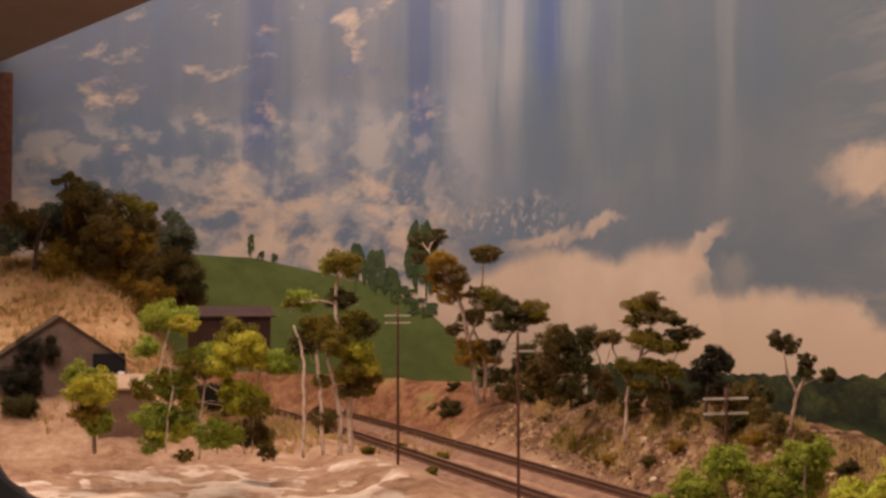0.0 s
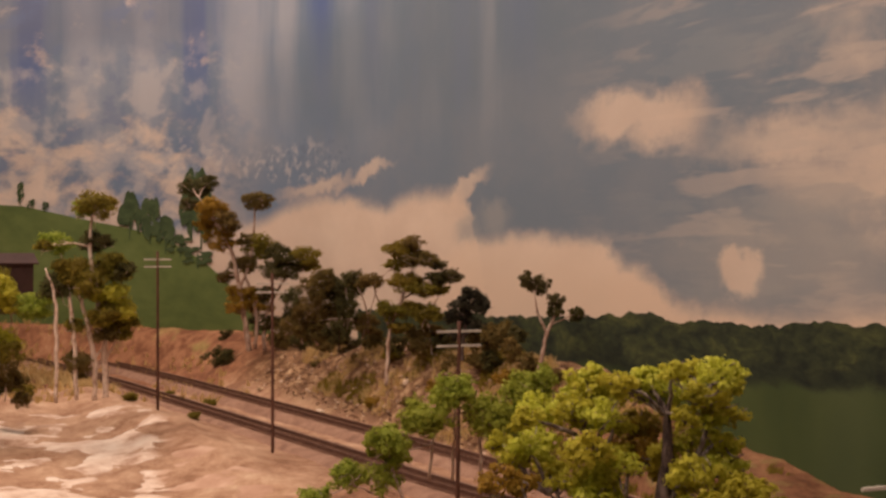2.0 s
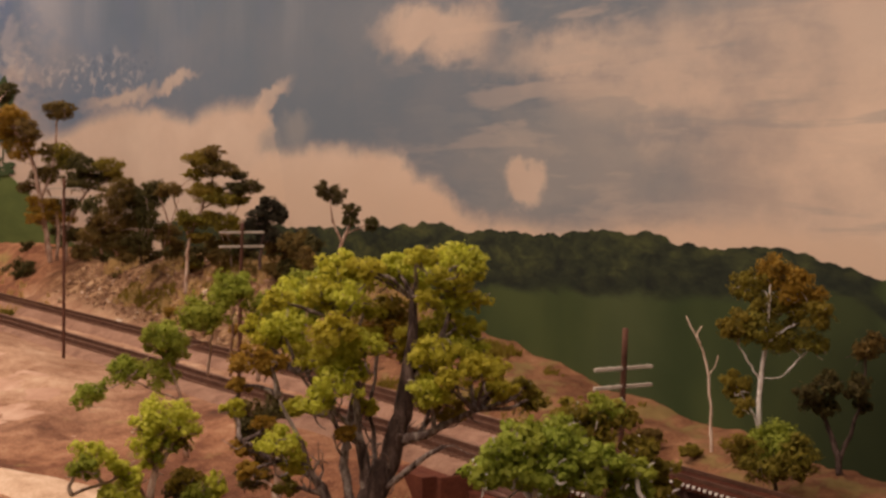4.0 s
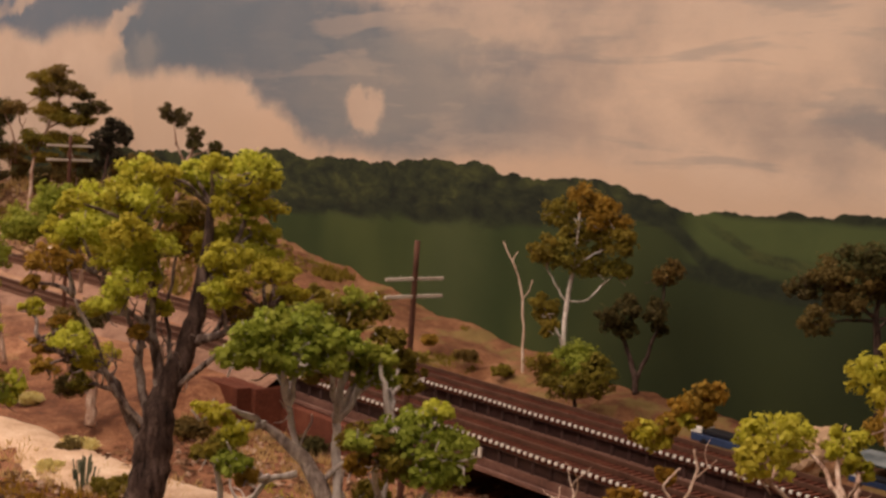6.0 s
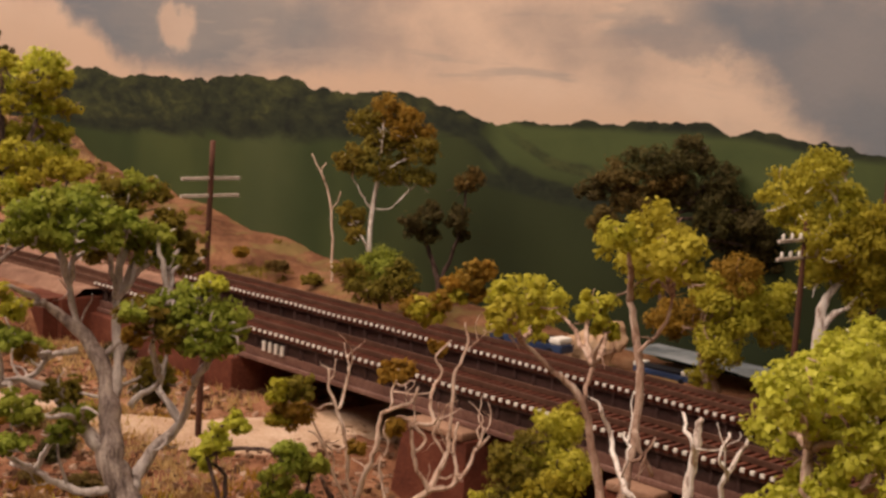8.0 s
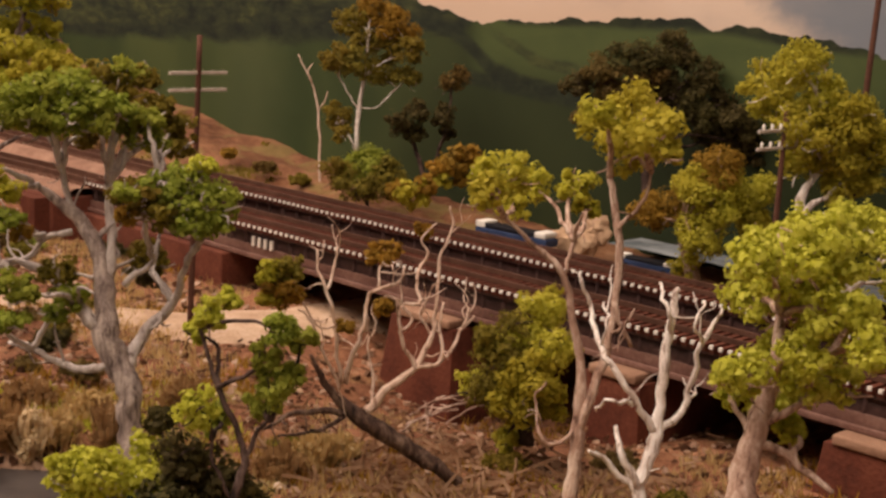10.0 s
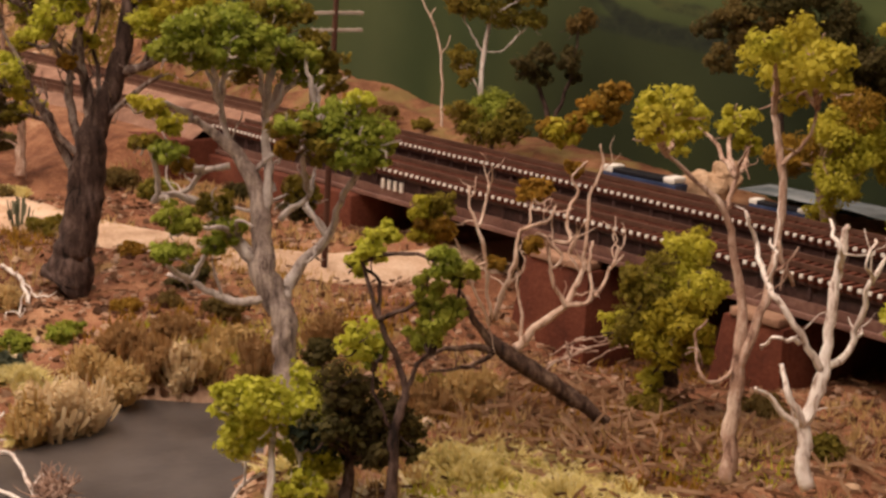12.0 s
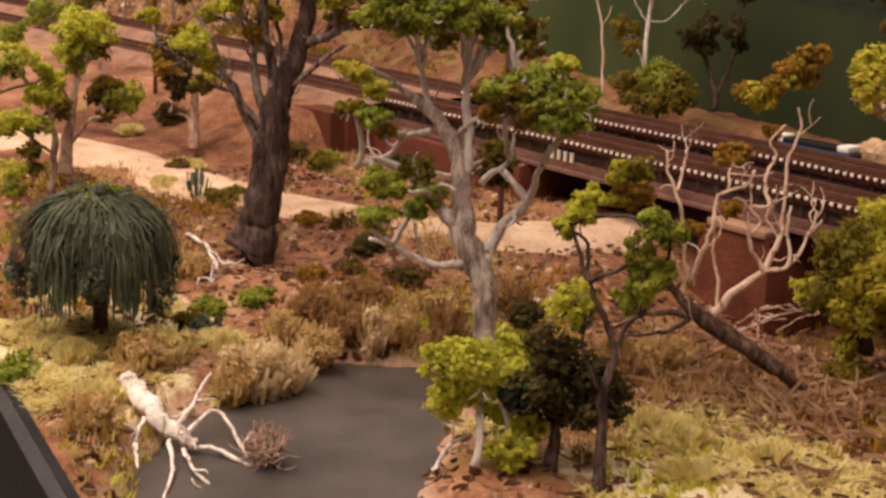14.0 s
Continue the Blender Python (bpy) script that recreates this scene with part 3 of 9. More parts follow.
ridge("painted_green_hill", -1.60, -2.72, [(-2.72, 1.36), (-2.413, 1.365), (-2.294, 1.359), (-2.189, 1.338), (-2.066, 1.318), (-1.988, 1.299), (-1.908, 1.266), (-1.823, 1.217), (-1.764, 1.166), (-1.60, 1.13)],
      [(-2.72, 1.05), (-1.60, 1.05)], 0.0008, PAINT_HILL, "painted bright green hillside on the backdrop", 0.0008, 20)


def painted_tree(s, z0, z1, w, lean=0.0, seed=1, droop=False):
    """Flat brushwork of a tree on the wall: a stem and ragged tufts."""
    rng = random.Random(seed)
    verts, faces = [], []

    def dab(cs, cz, rs, rz, off):
        k, n = len(verts), 10
        for i in range(n):
            a = 2 * math.pi * i / n
            r = rng.uniform(0.75, 1.15)
            verts.append(wall_at(cs + rs * r * math.cos(a), cz + rz * r * math.sin(a), off))
        faces.append(tuple(range(k, k + n)))

    h = z1 - z0
    dab(s, z0 + 0.4 * h, 0.05 * w, 0.4 * h, 0.0016)
    for i in range(14):
        u = rng.uniform(0.35, 1.0)
        dab(s + rng.uniform(-0.42, 0.42) * w * (1.15 - 0.5 * u), z0 + h * u * 0.93, w * rng.uniform(0.12, 0.24), h * rng.uniform(0.06, 0.12) * (2.0 if droop else 1.0), 0.0018 + 0.0001 * i)
    ob = link_mesh("painted_tree", mesh_from("painted_tree", verts, faces), PAINT_PINE)
    return tagged(ob, "small painted tree on the green hill of the backdrop", "backdrop", kind="structure")


PAINT_PINE = painted("painted_tree_green", (0.022, 0.036, 0.018), (0.045, 0.07, 0.03), (0.07, 0.10, 0.045), 60)
for n, (s, z0, z1, w) in enumerate([(-2.300, 1.352, 1.402, 0.016), (-2.277, 1.350, 1.372, 0.018), (-2.250, 1.346, 1.368, 0.015)]):
    painted_tree(s, z0, z1, w, seed=n)
for n, (s, z0, z1, w, d) in enumerate([(-2.075, 1.300, 1.380, 0.050, True), (-2.030, 1.290, 1.368, 0.055, True), (-1.995, 1.275, 1.335, 0.045, True), (-1.935, 1.285, 1.410, 0.055, True), (-1.912, 1.27, 1.412, 0.05, True), (-1.96, 1.27, 1.31, 0.07, False), (-1.92, 1.25, 1.29, 0.07, False)]):
    painted_tree(s, z0, z1, w, seed=20 + n, droop=d)


# ---- ground ----
def soft(a, b, x):
    u = min(max((x - a) / (b - a), 0.0), 1.0)
    return u * u * (3 - 2 * u)


def interp(x, pairs):
    return float(np.interp(x, [p[0] for p in pairs], [p[1] for p in pairs]))


BANK = [(-2.6, 1.17), (-1.6, 1.142), (-1.35, 1.155), (-1.15, 1.174), (-0.95, 1.176), (-0.80, 1.170), (-0.73, 1.146), (-0.66, 1.135), (-0.60, 1.126), (-0.54, 1.116), (-0.48, 1.109), (-0.42, 1.102), (-0.36, 1.096), (-0.30, 1.092), (-0.18, 1.084), (0.0, 1.078), (0.9, 1.075)]
LOW = [(-2.6, 1.105), (-1.6, 1.100), (-1.2, 1.092), (-0.9, 1.083), (-0.65, 1.074), (-0.45, 1.065), (-0.25, 1.060), (0.0, 1.056), (0.9, 1.054)]
POOL = [(0.000, -0.236), (0.008, -0.264), (0.014, -0.290), (0.020, -0.308), (0.034, -0.322), (0.054, -0.342), (0.085, -0.360), (0.160, -0.372), (0.165, -0.330), (0.115, -0.285), (0.080, -0.250), (0.050, -0.215), (0.018, -0.200)]
ROAD = [(-0.66, -0.320), (-0.53, -0.228), (-0.442, -0.184), (-0.392, -0.168), (-0.317, -0.158), (-0.259, -0.146), (-0.212, -0.126), (-0.153, -0.104), (-0.115, -0.068), (-0.098, 0.0), (-0.095, 0.11)]


def bend(x):
    """How far the line swings towards the front on its way to the cutting."""
    return interp(x, [(-2.4, -0.118), (-2.1, -0.090), (-1.85, -0.064), (-1.6, -0.046), (-1.35, -0.033), (-1.1, -0.020), (-0.85, -0.007), (-0.6, 0.0)])


def in_pool(x, y):
    """Signed reach into the pool outline: positive inside."""
    inside, best, n = False, 9.0, len(POOL)
    for i in range(n):
        (x0, y0), (x1, y1) = POOL[i], POOL[(i + 1) % n]
        if (y0 > y) != (y1 > y) and x < (x1 - x0) * (y - y0) / (y1 - y0) + x0:
            inside = not inside
        dx, dy = x1 - x0, y1 - y0
        u = min(max(((x - x0) * dx + (y - y0) * dy) / (dx * dx + dy * dy), 0), 1)
        best = min(best, math.hypot(x - x0 - u * dx, y - y0 - u * dy))
    return best if inside else -best


def plain_height(x, y):
    """The shape of the land without its roughness."""
    low, bank = interp(x, LOW), interp(x, BANK)
    plateau = 1.089
    on_left = 1 - soft(-0.365, -0.335, x)
    shelf = plateau * on_left + low * (1 - on_left)
    # from the foreground up to the line, then to the bank at the wall
    swing = bend(x)
    up = soft(-0.13 - 0.06 * soft(-0.6, -1.0, x), -0.035, y - swing)
    z = low * (1 - up) + shelf * up
    # crest of the cutting in front of the line
    z += interp(x, [(-1.9, 0.0), (-1.35, 0.016), (-1.15, 0.022), (-0.9, 0.016), (-0.72, 0.008), (-0.6, 0.0)]) * math.exp(-((y + 0.125) / 0.05) ** 2)
    back = soft(0.106, 0.115 + 0.060 + 0.035 * soft(-0.7, -1.0, x), y - swing)
    z = z * (1 - back) + max(bank, z if x > -0.2 else bank) * back
    # creek bed below the bridge
    bed = math.exp(-(((x - 0.03) / 0.085) ** 2 + ((y - 0.03) / 0.10) ** 2))
    z -= 0.030 * bed * soft(-0.17, -0.10, x)
    # hillside towards the bend
    hill = soft(-1.25, -1.75, x) * soft(-0.16, -0.36, y - 0.6 * swing)
    z += 0.14 * hill
    z += 0.10 * soft(-1.62, -1.95, x) * soft(-0.09, -0.30, y - swing)
    # low mound in front of the dirt road
    z += 0.030 * math.exp(-(((x + 0.232) / 0.045) ** 2 + ((y + 0.262) / 0.040) ** 2))
    # earth banked up against the curved wall
    if x < -1.5:
        z += max(1.153 - z, 0.0) * soft(0.085, 0.012, 0.9 - math.hypot(x + 1.5, y + 0.665))
    d = in_pool(x, y)
    z -= 0.016 * soft(-0.020, 0.008, d)
    return z


def ground_height(x, y):
    z = plain_height(x, y)
    rough = 0.0045 * noise.fractal(Vector((x * 22, y * 22, 0.3)), 0.9, 2.0, 4) + 0.0012 * noise.noise(Vector((x * 150, y * 150, 4.0)))
    calm = 1.0 if not (-0.065 < y - bend(x) < 0.125 and x < -0.16) else 0.25
    return z + rough * calm


EDGE = [(-2.75, -0.60), (-1.4, -0.55), (-0.7, -0.42), (-0.3, -0.366), (-0.04, -0.358), (0.08, -0.377), (0.3, -0.41), (0.95, -0.52)]


def front_edge(x):
    return interp(x, EDGE)


GX0, GX1, GY1 = -2.75, 0.95, 0.245
XS = [GX0 + 0.0085 * i for i in range(283)] + [-0.345 + 0.0028 * i for i in range(275)] + [0.425 + 0.0105 * i for i in range(51)]
nx, ny = len(XS) - 1, 150
verts, faces = [], []
for i in range(nx + 1):
    x = XS[i]
    y0 = front_edge(x)
    for j in range(ny + 1):
        y = y0 + (GY1 - y0) * j / ny
        verts.append((x, y, ground_height(x, y)))
for i in range(nx):
    for j in range(ny):
        a = i * (ny + 1) + j
        faces.append((a, a + ny + 1, a + ny + 2, a + 1))


PALE_GRASS = ((-0.03, -0.335, 0.06, 0.045), (-0.085, -0.29, 0.05, 0.035), (0.155, -0.212, 0.05, 0.034), (0.205, -0.170, 0.05, 0.026))


def earth_paint():
    m, nt, b = start("scenic_earth", 0.9)
    a, c, d = nz(nt, 11.0, 5.0), nz(nt, 55.0, 5.0, 0.7), nz(nt, 520.0, 3.0, 0.7)
    f = calc(nt, "ADD", calc(nt, "MULTIPLY", a, 0.40), calc(nt, "ADD", calc(nt, "MULTIPLY", c, 0.38), calc(nt, "MULTIPLY", d, 0.22)))
    base = ramp(nt, f, [(0.35, (0.062, 0.022, 0.012)), (0.45, (0.175, 0.070, 0.037)), (0.54, (0.33, 0.155, 0.084)), (0.66, (0.53, 0.33, 0.20))])
    g = nz(nt, 17.0, 4.0, 0.6, None, 0.4)
    green = nt.nodes.new("ShaderNodeMapRange")
    green.inputs["From Min"].default_value, green.inputs["From Max"].default_value = 0.60, 0.72
    nt.links.new(g, green.inputs["Value"])
    base = mixc(nt, calc(nt, "MULTIPLY", green.outputs[0], 0.55), base, (0.34, 0.30, 0.10))
    # redder bare soil on the bank behind the line
    red = ramp(nt, f, [(0.35, (0.060, 0.024, 0.012)), (0.46, (0.145, 0.060, 0.030)), (0.56, (0.26, 0.125, 0.064)), (0.68, (0.40, 0.24, 0.14))])
    grass = step(nt, nz(nt, 30.0, 4.0), 0.50, 0.62)
    red = mixc(nt, calc(nt, "MULTIPLY", grass, 0.6), red, (0.22, 0.175, 0.060))
    sep = nt.nodes.new("ShaderNodeSeparateXYZ")
    nt.links.new(place_of(nt), sep.inputs[0])
    where = calc(nt, "MULTIPLY", step(nt, calc(nt, "ADD", sep.outputs[1], calc(nt, "MULTIPLY", calc(nt, "SUBTRACT", c, 0.5), 0.03)), 0.108, 0.125), step(nt, sep.outputs[0], -0.80, -0.62))
    # pale static grass beside the pool and at the front corner
    for gx, gy, rx, ry in PALE_GRASS:
        dx, dy = calc(nt, "DIVIDE", calc(nt, "SUBTRACT", sep.outputs[0], gx), rx), calc(nt, "DIVIDE", calc(nt, "SUBTRACT", sep.outputs[1], gy), ry)
        reach = calc(nt, "ADD", calc(nt, "ADD", calc(nt, "MULTIPLY", dx, dx), calc(nt, "MULTIPLY", dy, dy)), calc(nt, "MULTIPLY", calc(nt, "SUBTRACT", nz(nt, 45.0, 5.0), 0.5), 3.2))
        base = mixc(nt, calc(nt, "MULTIPLY", step(nt, reach, 1.05, 0.55), 0.85), base, mixc(nt, d, (0.74, 0.63, 0.36), (0.90, 0.82, 0.60)))
    base = mixc(nt, calc(nt, "MULTIPLY", calc(nt, "MULTIPLY", step(nt, sep.outputs[2], 1.0545, 1.0495), step(nt, sep.outputs[1], -0.16, -0.20)), 0.75), base, mixc(nt, d, (0.40, 0.25, 0.17), (0.66, 0.49, 0.38)))
    tan = ramp(nt, f, [(0.33, (0.12, 0.054, 0.031)), (0.44, (0.30, 0.16, 0.098)), (0.54, (0.46, 0.285, 0.19)), (0.66, (0.62, 0.45, 0.325))])
    scrub = ramp(nt, calc(nt, "ADD", calc(nt, "MULTIPLY", c, 0.7), calc(nt, "MULTIPLY", d, 0.3)), [(0.38, (0.060, 0.028, 0.014)), (0.47, (0.16, 0.080, 0.040)), (0.55, (0.32, 0.19, 0.105)), (0.66, (0.56, 0.40, 0.26))])
    tan = mixc(nt, step(nt, calc(nt, "ADD", sep.outputs[1], calc(nt, "MULTIPLY", calc(nt, "SUBTRACT", c, 0.5), 0.05)), 0.085, 0.115), tan, scrub)
    base = mixc(nt, calc(nt, "MULTIPLY", step(nt, sep.outputs[0], -0.55, -0.85), step(nt, calc(nt, "ADD", sep.outputs[0], calc(nt, "MULTIPLY", calc(nt, "SUBTRACT", a, 0.5), 0.3)), -1.62, -1.48)), base, tan)
    cliff = ramp(nt, f, [(0.33, (0.20, 0.085, 0.040)), (0.44, (0.42, 0.22, 0.11)), (0.54, (0.60, 0.36, 0.19)), (0.66, (0.76, 0.55, 0.34))])
    base = mixc(nt, calc(nt, "MULTIPLY", step(nt, sep.outputs[0], -1.52, -1.62), step(nt, sep.outputs[2], 1.16, 1.22)), base, cliff)
    nt.links.new(mixc(nt, where, base, red), b.inputs["Base Color"])
    bump(nt, b, calc(nt, "ADD", d, c), 0.0018, 0.8)
    return m


ground = link_mesh("ground", mesh_from("ground", verts, faces), earth_paint())
tagged(ground, "brown scenic earth with leaf litter and dry grass patches", "ground", kind="structure")


def ribbon(name, line, half, lift, material, label, step=0.006, across=8, category="road"):
    """A sheet draped along a line on the ground."""
    pts = [Vector((*p, 0)) for p in line]
    path = []
    for a, b in zip(pts, pts[1:]):
        n = max(int((b - a).length / step), 1)
        path += [a.lerp(b, k / n) for k in range(n)]
    path.append(pts[-1])
    for _ in range(12):
        path = [path[0]] + [(path[i - 1] + path[i] * 2 + path[i + 1]) / 4 for i in range(1, len(path) - 1)] + [path[-1]]
    verts, faces = [], []
    for i, p in enumerate(path):
        d = (path[min(i + 1, len(path) - 1)] - path[max(i - 1, 0)]).normalized()
        side = Vector((-d.y, d.x, 0))
        for k in range(across + 1):
            u = (k / across * 2 - 1)
            w = half * (1 + 0.18 * noise.noise(Vector((p.x * 25, p.y * 25, 5.0 if u < 0 else 9.0))))
            q = p + side * (u * w)
            z = max(plain_height(q.x, q.y), 0) + lift * (1 - abs(u) ** 3 * 1.6) + 0.0006 * noise.noise(Vector((q.x * 90, q.y * 90, 1.0)))
            verts.append((q.x, q.y, z))
    n = across + 1
    for i in range(len(path) - 1):
        for k in range(across):
            faces.append((i * n + k, (i + 1) * n + k, (i + 1) * n + k + 1, i * n + k + 1))
    return tagged(link_mesh(name, mesh_from(name, verts, faces), material), label, category, kind="structure")


ribbon("dirt_road", ROAD, 0.029, 0.0045, SAND, "pale sandy dirt road running under the bridge")

# pool
m_water, nt, b = start("dark_water", 0.32)
nt.links.new(ramp(nt, nz(nt, 20.0, 5.0), [(0.3, (0.048, 0.041, 0.040)), (0.7, (0.112, 0.098, 0.094))]), b.inputs["Base Color"])
bump(nt, b, nz(nt, 160.0, 3.0), 0.0004, 0.35)
bm = bmesh.new()
vs = [bm.verts.new((x * 1.0 + (x - 0.075) * 0.18, y + (y + 0.285) * 0.18, 1.0475)) for x, y in POOL]
bm.faces.new(vs)
bmesh.ops.subdivide_edges(bm, edges=bm.edges[:], cuts=3, smooth=0.6)
tagged(finish("water", bm, m_water), "still dark grey creek pool", "water", kind="structure")

# ---- pale rock cutting in the left foreground ----
BROW = [(-1.40, -0.085), (-1.27, -0.100), (-1.0, -0.156), (-0.80, -0.214), (-0.60, -0.263)]


def slab_height(x, y):
    """Smooth plaster with a sharp crest at its far end and scooped hollows."""
    edge = 0.02 * noise.noise(Vector((x * 6, y * 6, 8.0)))
    inside = soft(-1.345, -1.315, x + edge) * soft(-0.085, -0.125, y + 0.6 * edge) * (1 - soft(-0.72, -0.50, x))
    brow = interp(x, BROW)
    bare = soft(brow + 0.012, brow - 0.012, y + edge)
    hollow = noise.fractal(Vector((x * 9, y * 13, 2.0)), 1.0, 2.0, 3)
    lump = noise.noise(Vector((x * 30, y * 30, 6.0)))
    crest = math.exp(-((x + 1.30) / 0.05) ** 2)
    return plain_height(x, y) - 0.014 + inside * (0.013 + bare * (0.001 + 0.007 * hollow * (1 - crest) + 0.0022 * lump))


bm = bmesh.new()
n, k = 150, 90
for i in range(n + 1):
    for j in range(k + 1):
        x = -1.36 + 0.88 * i / n
        y0 = front_edge(x) + 0.004
        y = y0 + (-0.075 - y0) * j / k
        bm.verts.new((x, y, slab_height(x, y)))
bm.verts.ensure_lookup_table()
for i in range(n):
    for j in range(k):
        a = i * (k + 1) + j
        bm.faces.new((bm.verts[a], bm.verts[a + k + 1], bm.verts[a + k + 2], bm.verts[a + 1]))
tagged(finish("rock_cutting", bm, cutting_paint()), "pale bare plaster rock cutting beside the line", "rock", kind="structure")

# ---- double track ----
DECK_Z, BR0, BR1 = 1.0985, -0.335, 0.60
TRACKS = (0.018, 0.088)


def line_y(yc, x):
    """The middle of a track; the near one spreads away from the far one off the bridge."""
    return yc + bend(x) - (0.022 * soft(-0.38, -0.75, x) if yc < 0.05 else 0.0)


def swept(yc, dy, half, z0, z1):
    """A bar that follows the line at dy from its middle."""
    bm = bmesh.new()
    rows = []
    for i in range(121):
        x = -2.25 + (BR0 + 2.25) * i / 120
        y = line_y(yc, x) + dy
        rows.append([bm.verts.new((x, y + a, z)) for a, z in ((-half, z0), (-half, z1), (half, z1), (half, z0))])
    for a, c in zip(rows, rows[1:]):
        for k in range(4):
            bm.faces.new((a[k], c[k], c[(k + 1) % 4], a[(k + 1) % 4]))
    bm.faces.new(rows[0])
    bm.faces.new(rows[-1][::-1])
    return bm



def ballast_bed(yc):
    bm = bmesh.new()
    prof = [(-0.040, -0.006), (-0.026, 0.0045), (0.026, 0.0045), (0.040, -0.006)]
    rows = []
    for i in range(331):
        x = -2.25 + (BR0 + 2.25) * i / 330
        rows.append([bm.verts.new((x, line_y(yc, x) + dy + 0.0012 * noise.noise(Vector((x * 40, dy * 90, yc))), 1.0905 + dz + 0.0006 * noise.noise(Vector((x * 120, dy * 300, 3))))) for dy, dz in prof])
    for a, c in zip(rows, rows[1:]):
        for k in range(3):
            bm.faces.new((a[k], c[k], c[k + 1], a[k + 1]))
    return bm


SLEEPER = grainy("dusty_sleepers", [(0.3, (0.09, 0.042, 0.028)), (0.55, (0.17, 0.088, 0.060)), (0.8, (0.27, 0.16, 0.115))], 80, 900, dist=0.0004)
track_bed = thing("railway_track", (-1.2, 0.05, 1.09), "double track railway on brown ballast", "railway track", kind="structure")
for yc in TRACKS:
    part("ballast", ballast_bed(yc), BALLAST, track_bed)
    bm = bmesh.new()
    x = -2.2
    while x < BR0 - 0.004:
        y = line_y(yc, x)
        add_box(bm, x - 0.0013, x + 0.0013, y - 0.015, y + 0.015, 1.0930, 1.0960)
        x += 0.0068
    ob = part("sleepers", bm, SLEEPER, track_bed, smooth=False)
    ob["kind"] = "stuff"
    for dy in (-0.00825, 0.00825):
        part("rail", swept(yc, dy, 0.0007, 1.0955, 1.0992), RAIL, track_bed, smooth=False)

# ---- bridge: two plate girder spans side by side on brick piers ----
bridge = thing("railway_bridge", (0.1, 0.05, 1.05), "double track plate girder railway bridge with white sleeper ends", "bridge", kind="")


# Web colour is darkened for the shade under the overhanging ties.
SHADED_WEB = grainy("shaded_girder_web", [(0.3, (0.034, 0.017, 0.016)), (0.55, (0.085, 0.046, 0.042)), (0.8, (0.16, 0.098, 0.088))], 45, 500, rough=0.6, dist=0.0003)


def girder(yc):
    bm = bmesh.new()
    add_box(bm, BR0, BR1, yc - 0.0012, yc + 0.0012, 1.0815, 1.0950)
    add_box(bm, BR0, BR1, yc - 0.0034, yc + 0.0034, 1.0940, 1.0955, 0.0003)
    x = BR0 + 0.006
    while x < BR1:
        add_box(bm, x - 0.0005, x + 0.0005, yc - 0.0028, yc + 0.0028, 1.0815, 1.0942)
        x += 0.0135
    return bm


bm = bmesh.new()
add_box(bm, -0.0011, 0.0011, -0.0184, 0.0155, -0.0015, 0.0015)
for f in bm.faces:
    f.material_index = 0
add_box(bm, -0.00085, 0.00085, -0.0192, -0.0178, 0.0002, 0.0017)
for f in list(bm.faces)[6:]:
    f.material_index = 1
tie_mesh = bpy.data.meshes.new("bridge_tie")
bm.to_mesh(tie_mesh)
bm.free()
tie_mesh.materials.append(TIMBER)
tie_mesh.materials.append(WHITE)
for yc in TRACKS:
    for gy in (yc - 0.0105, yc + 0.0105):
        g = part("girder", girder(gy), SHADED_WEB, bridge, "riveted plate girder, its web darkened for tie shade")
        # flange juts out to catch light; strip above it is coloured as lit web
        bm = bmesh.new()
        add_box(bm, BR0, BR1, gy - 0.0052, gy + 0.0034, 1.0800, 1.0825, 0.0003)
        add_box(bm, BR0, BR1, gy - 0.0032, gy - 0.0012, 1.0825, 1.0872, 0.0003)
        part("flange", bm, GIRDER, g, "pinkish brown lower flange with the lit web strip")
    # plate below the ties, widened to block light passing between them
    bm = bmesh.new()
    add_box(bm, BR0, BR1, yc - 0.0142, yc + 0.0152, 1.0955, 1.0965)
    part("light_block_plate", bm, TIMBER, bridge, smooth=False)
    bm = bmesh.new()
    add_box(bm, BR0, BR1, yc - 0.0095, yc + 0.0095, 1.0830, 1.0838)
    part("bracing", bm, TIMBER, bridge, smooth=False)
    for dy in (-0.00825, 0.00825):
        bm = bmesh.new()
        add_box(bm, BR0, BR1, yc + dy - 0.0006, yc + dy + 0.0006, 1.0995, 1.1020, 0.0002)
        part("rail", bm, RAIL, bridge, smooth=False)
    n = int((BR1 - BR0) / 0.00475)
    for i in range(n):
        ob = link_mesh("tie", tie_mesh, TIMBER, bridge, smooth=False)
        ob.matrix_basis = Matrix.Translation((BR0 + 0.003 + i * 0.00475, yc + 0.0005 * math.sin(i * 12.9), 1.0980)) 


# Plate added across the gap between the spans to stop light leaking.
bm = bmesh.new()
add_box(bm, BR0, BR1, 0.0300, 0.0760, 1.0842, 1.0856)
part("gap_light_block", bm, TIMBER, bridge, "dark plate added to block light between the two spans", smooth=False)


def pier(x0, x1, z0):
    bm = bmesh.new()
    add_box(bm, x0, x1, -0.006, 0.112, z0, 1.0755, 0.0008)
    bmesh.ops.subdivide_edges(bm, edges=bm.edges[:], cuts=2)
    for v in bm.verts:
        k = (1.0745 - v.co.z) * 0.10
        v.co.x += math.copysign(k, v.co.x - (x0 + x1) / 2)
        v.co.y += math.copysign(k, v.co.y - 0.053)
    part("pier", bm, BRICKRED, bridge, "red brown brick pier")
    bm = bmesh.new()
    add_box(bm, x0 + 0.004, x1 - 0.002, -0.0072, 0.006, 1.0755, 1.0798, 0.001)
    part("pier_cap", bm, CAPSTONE, bridge, "cream stone pier cap")


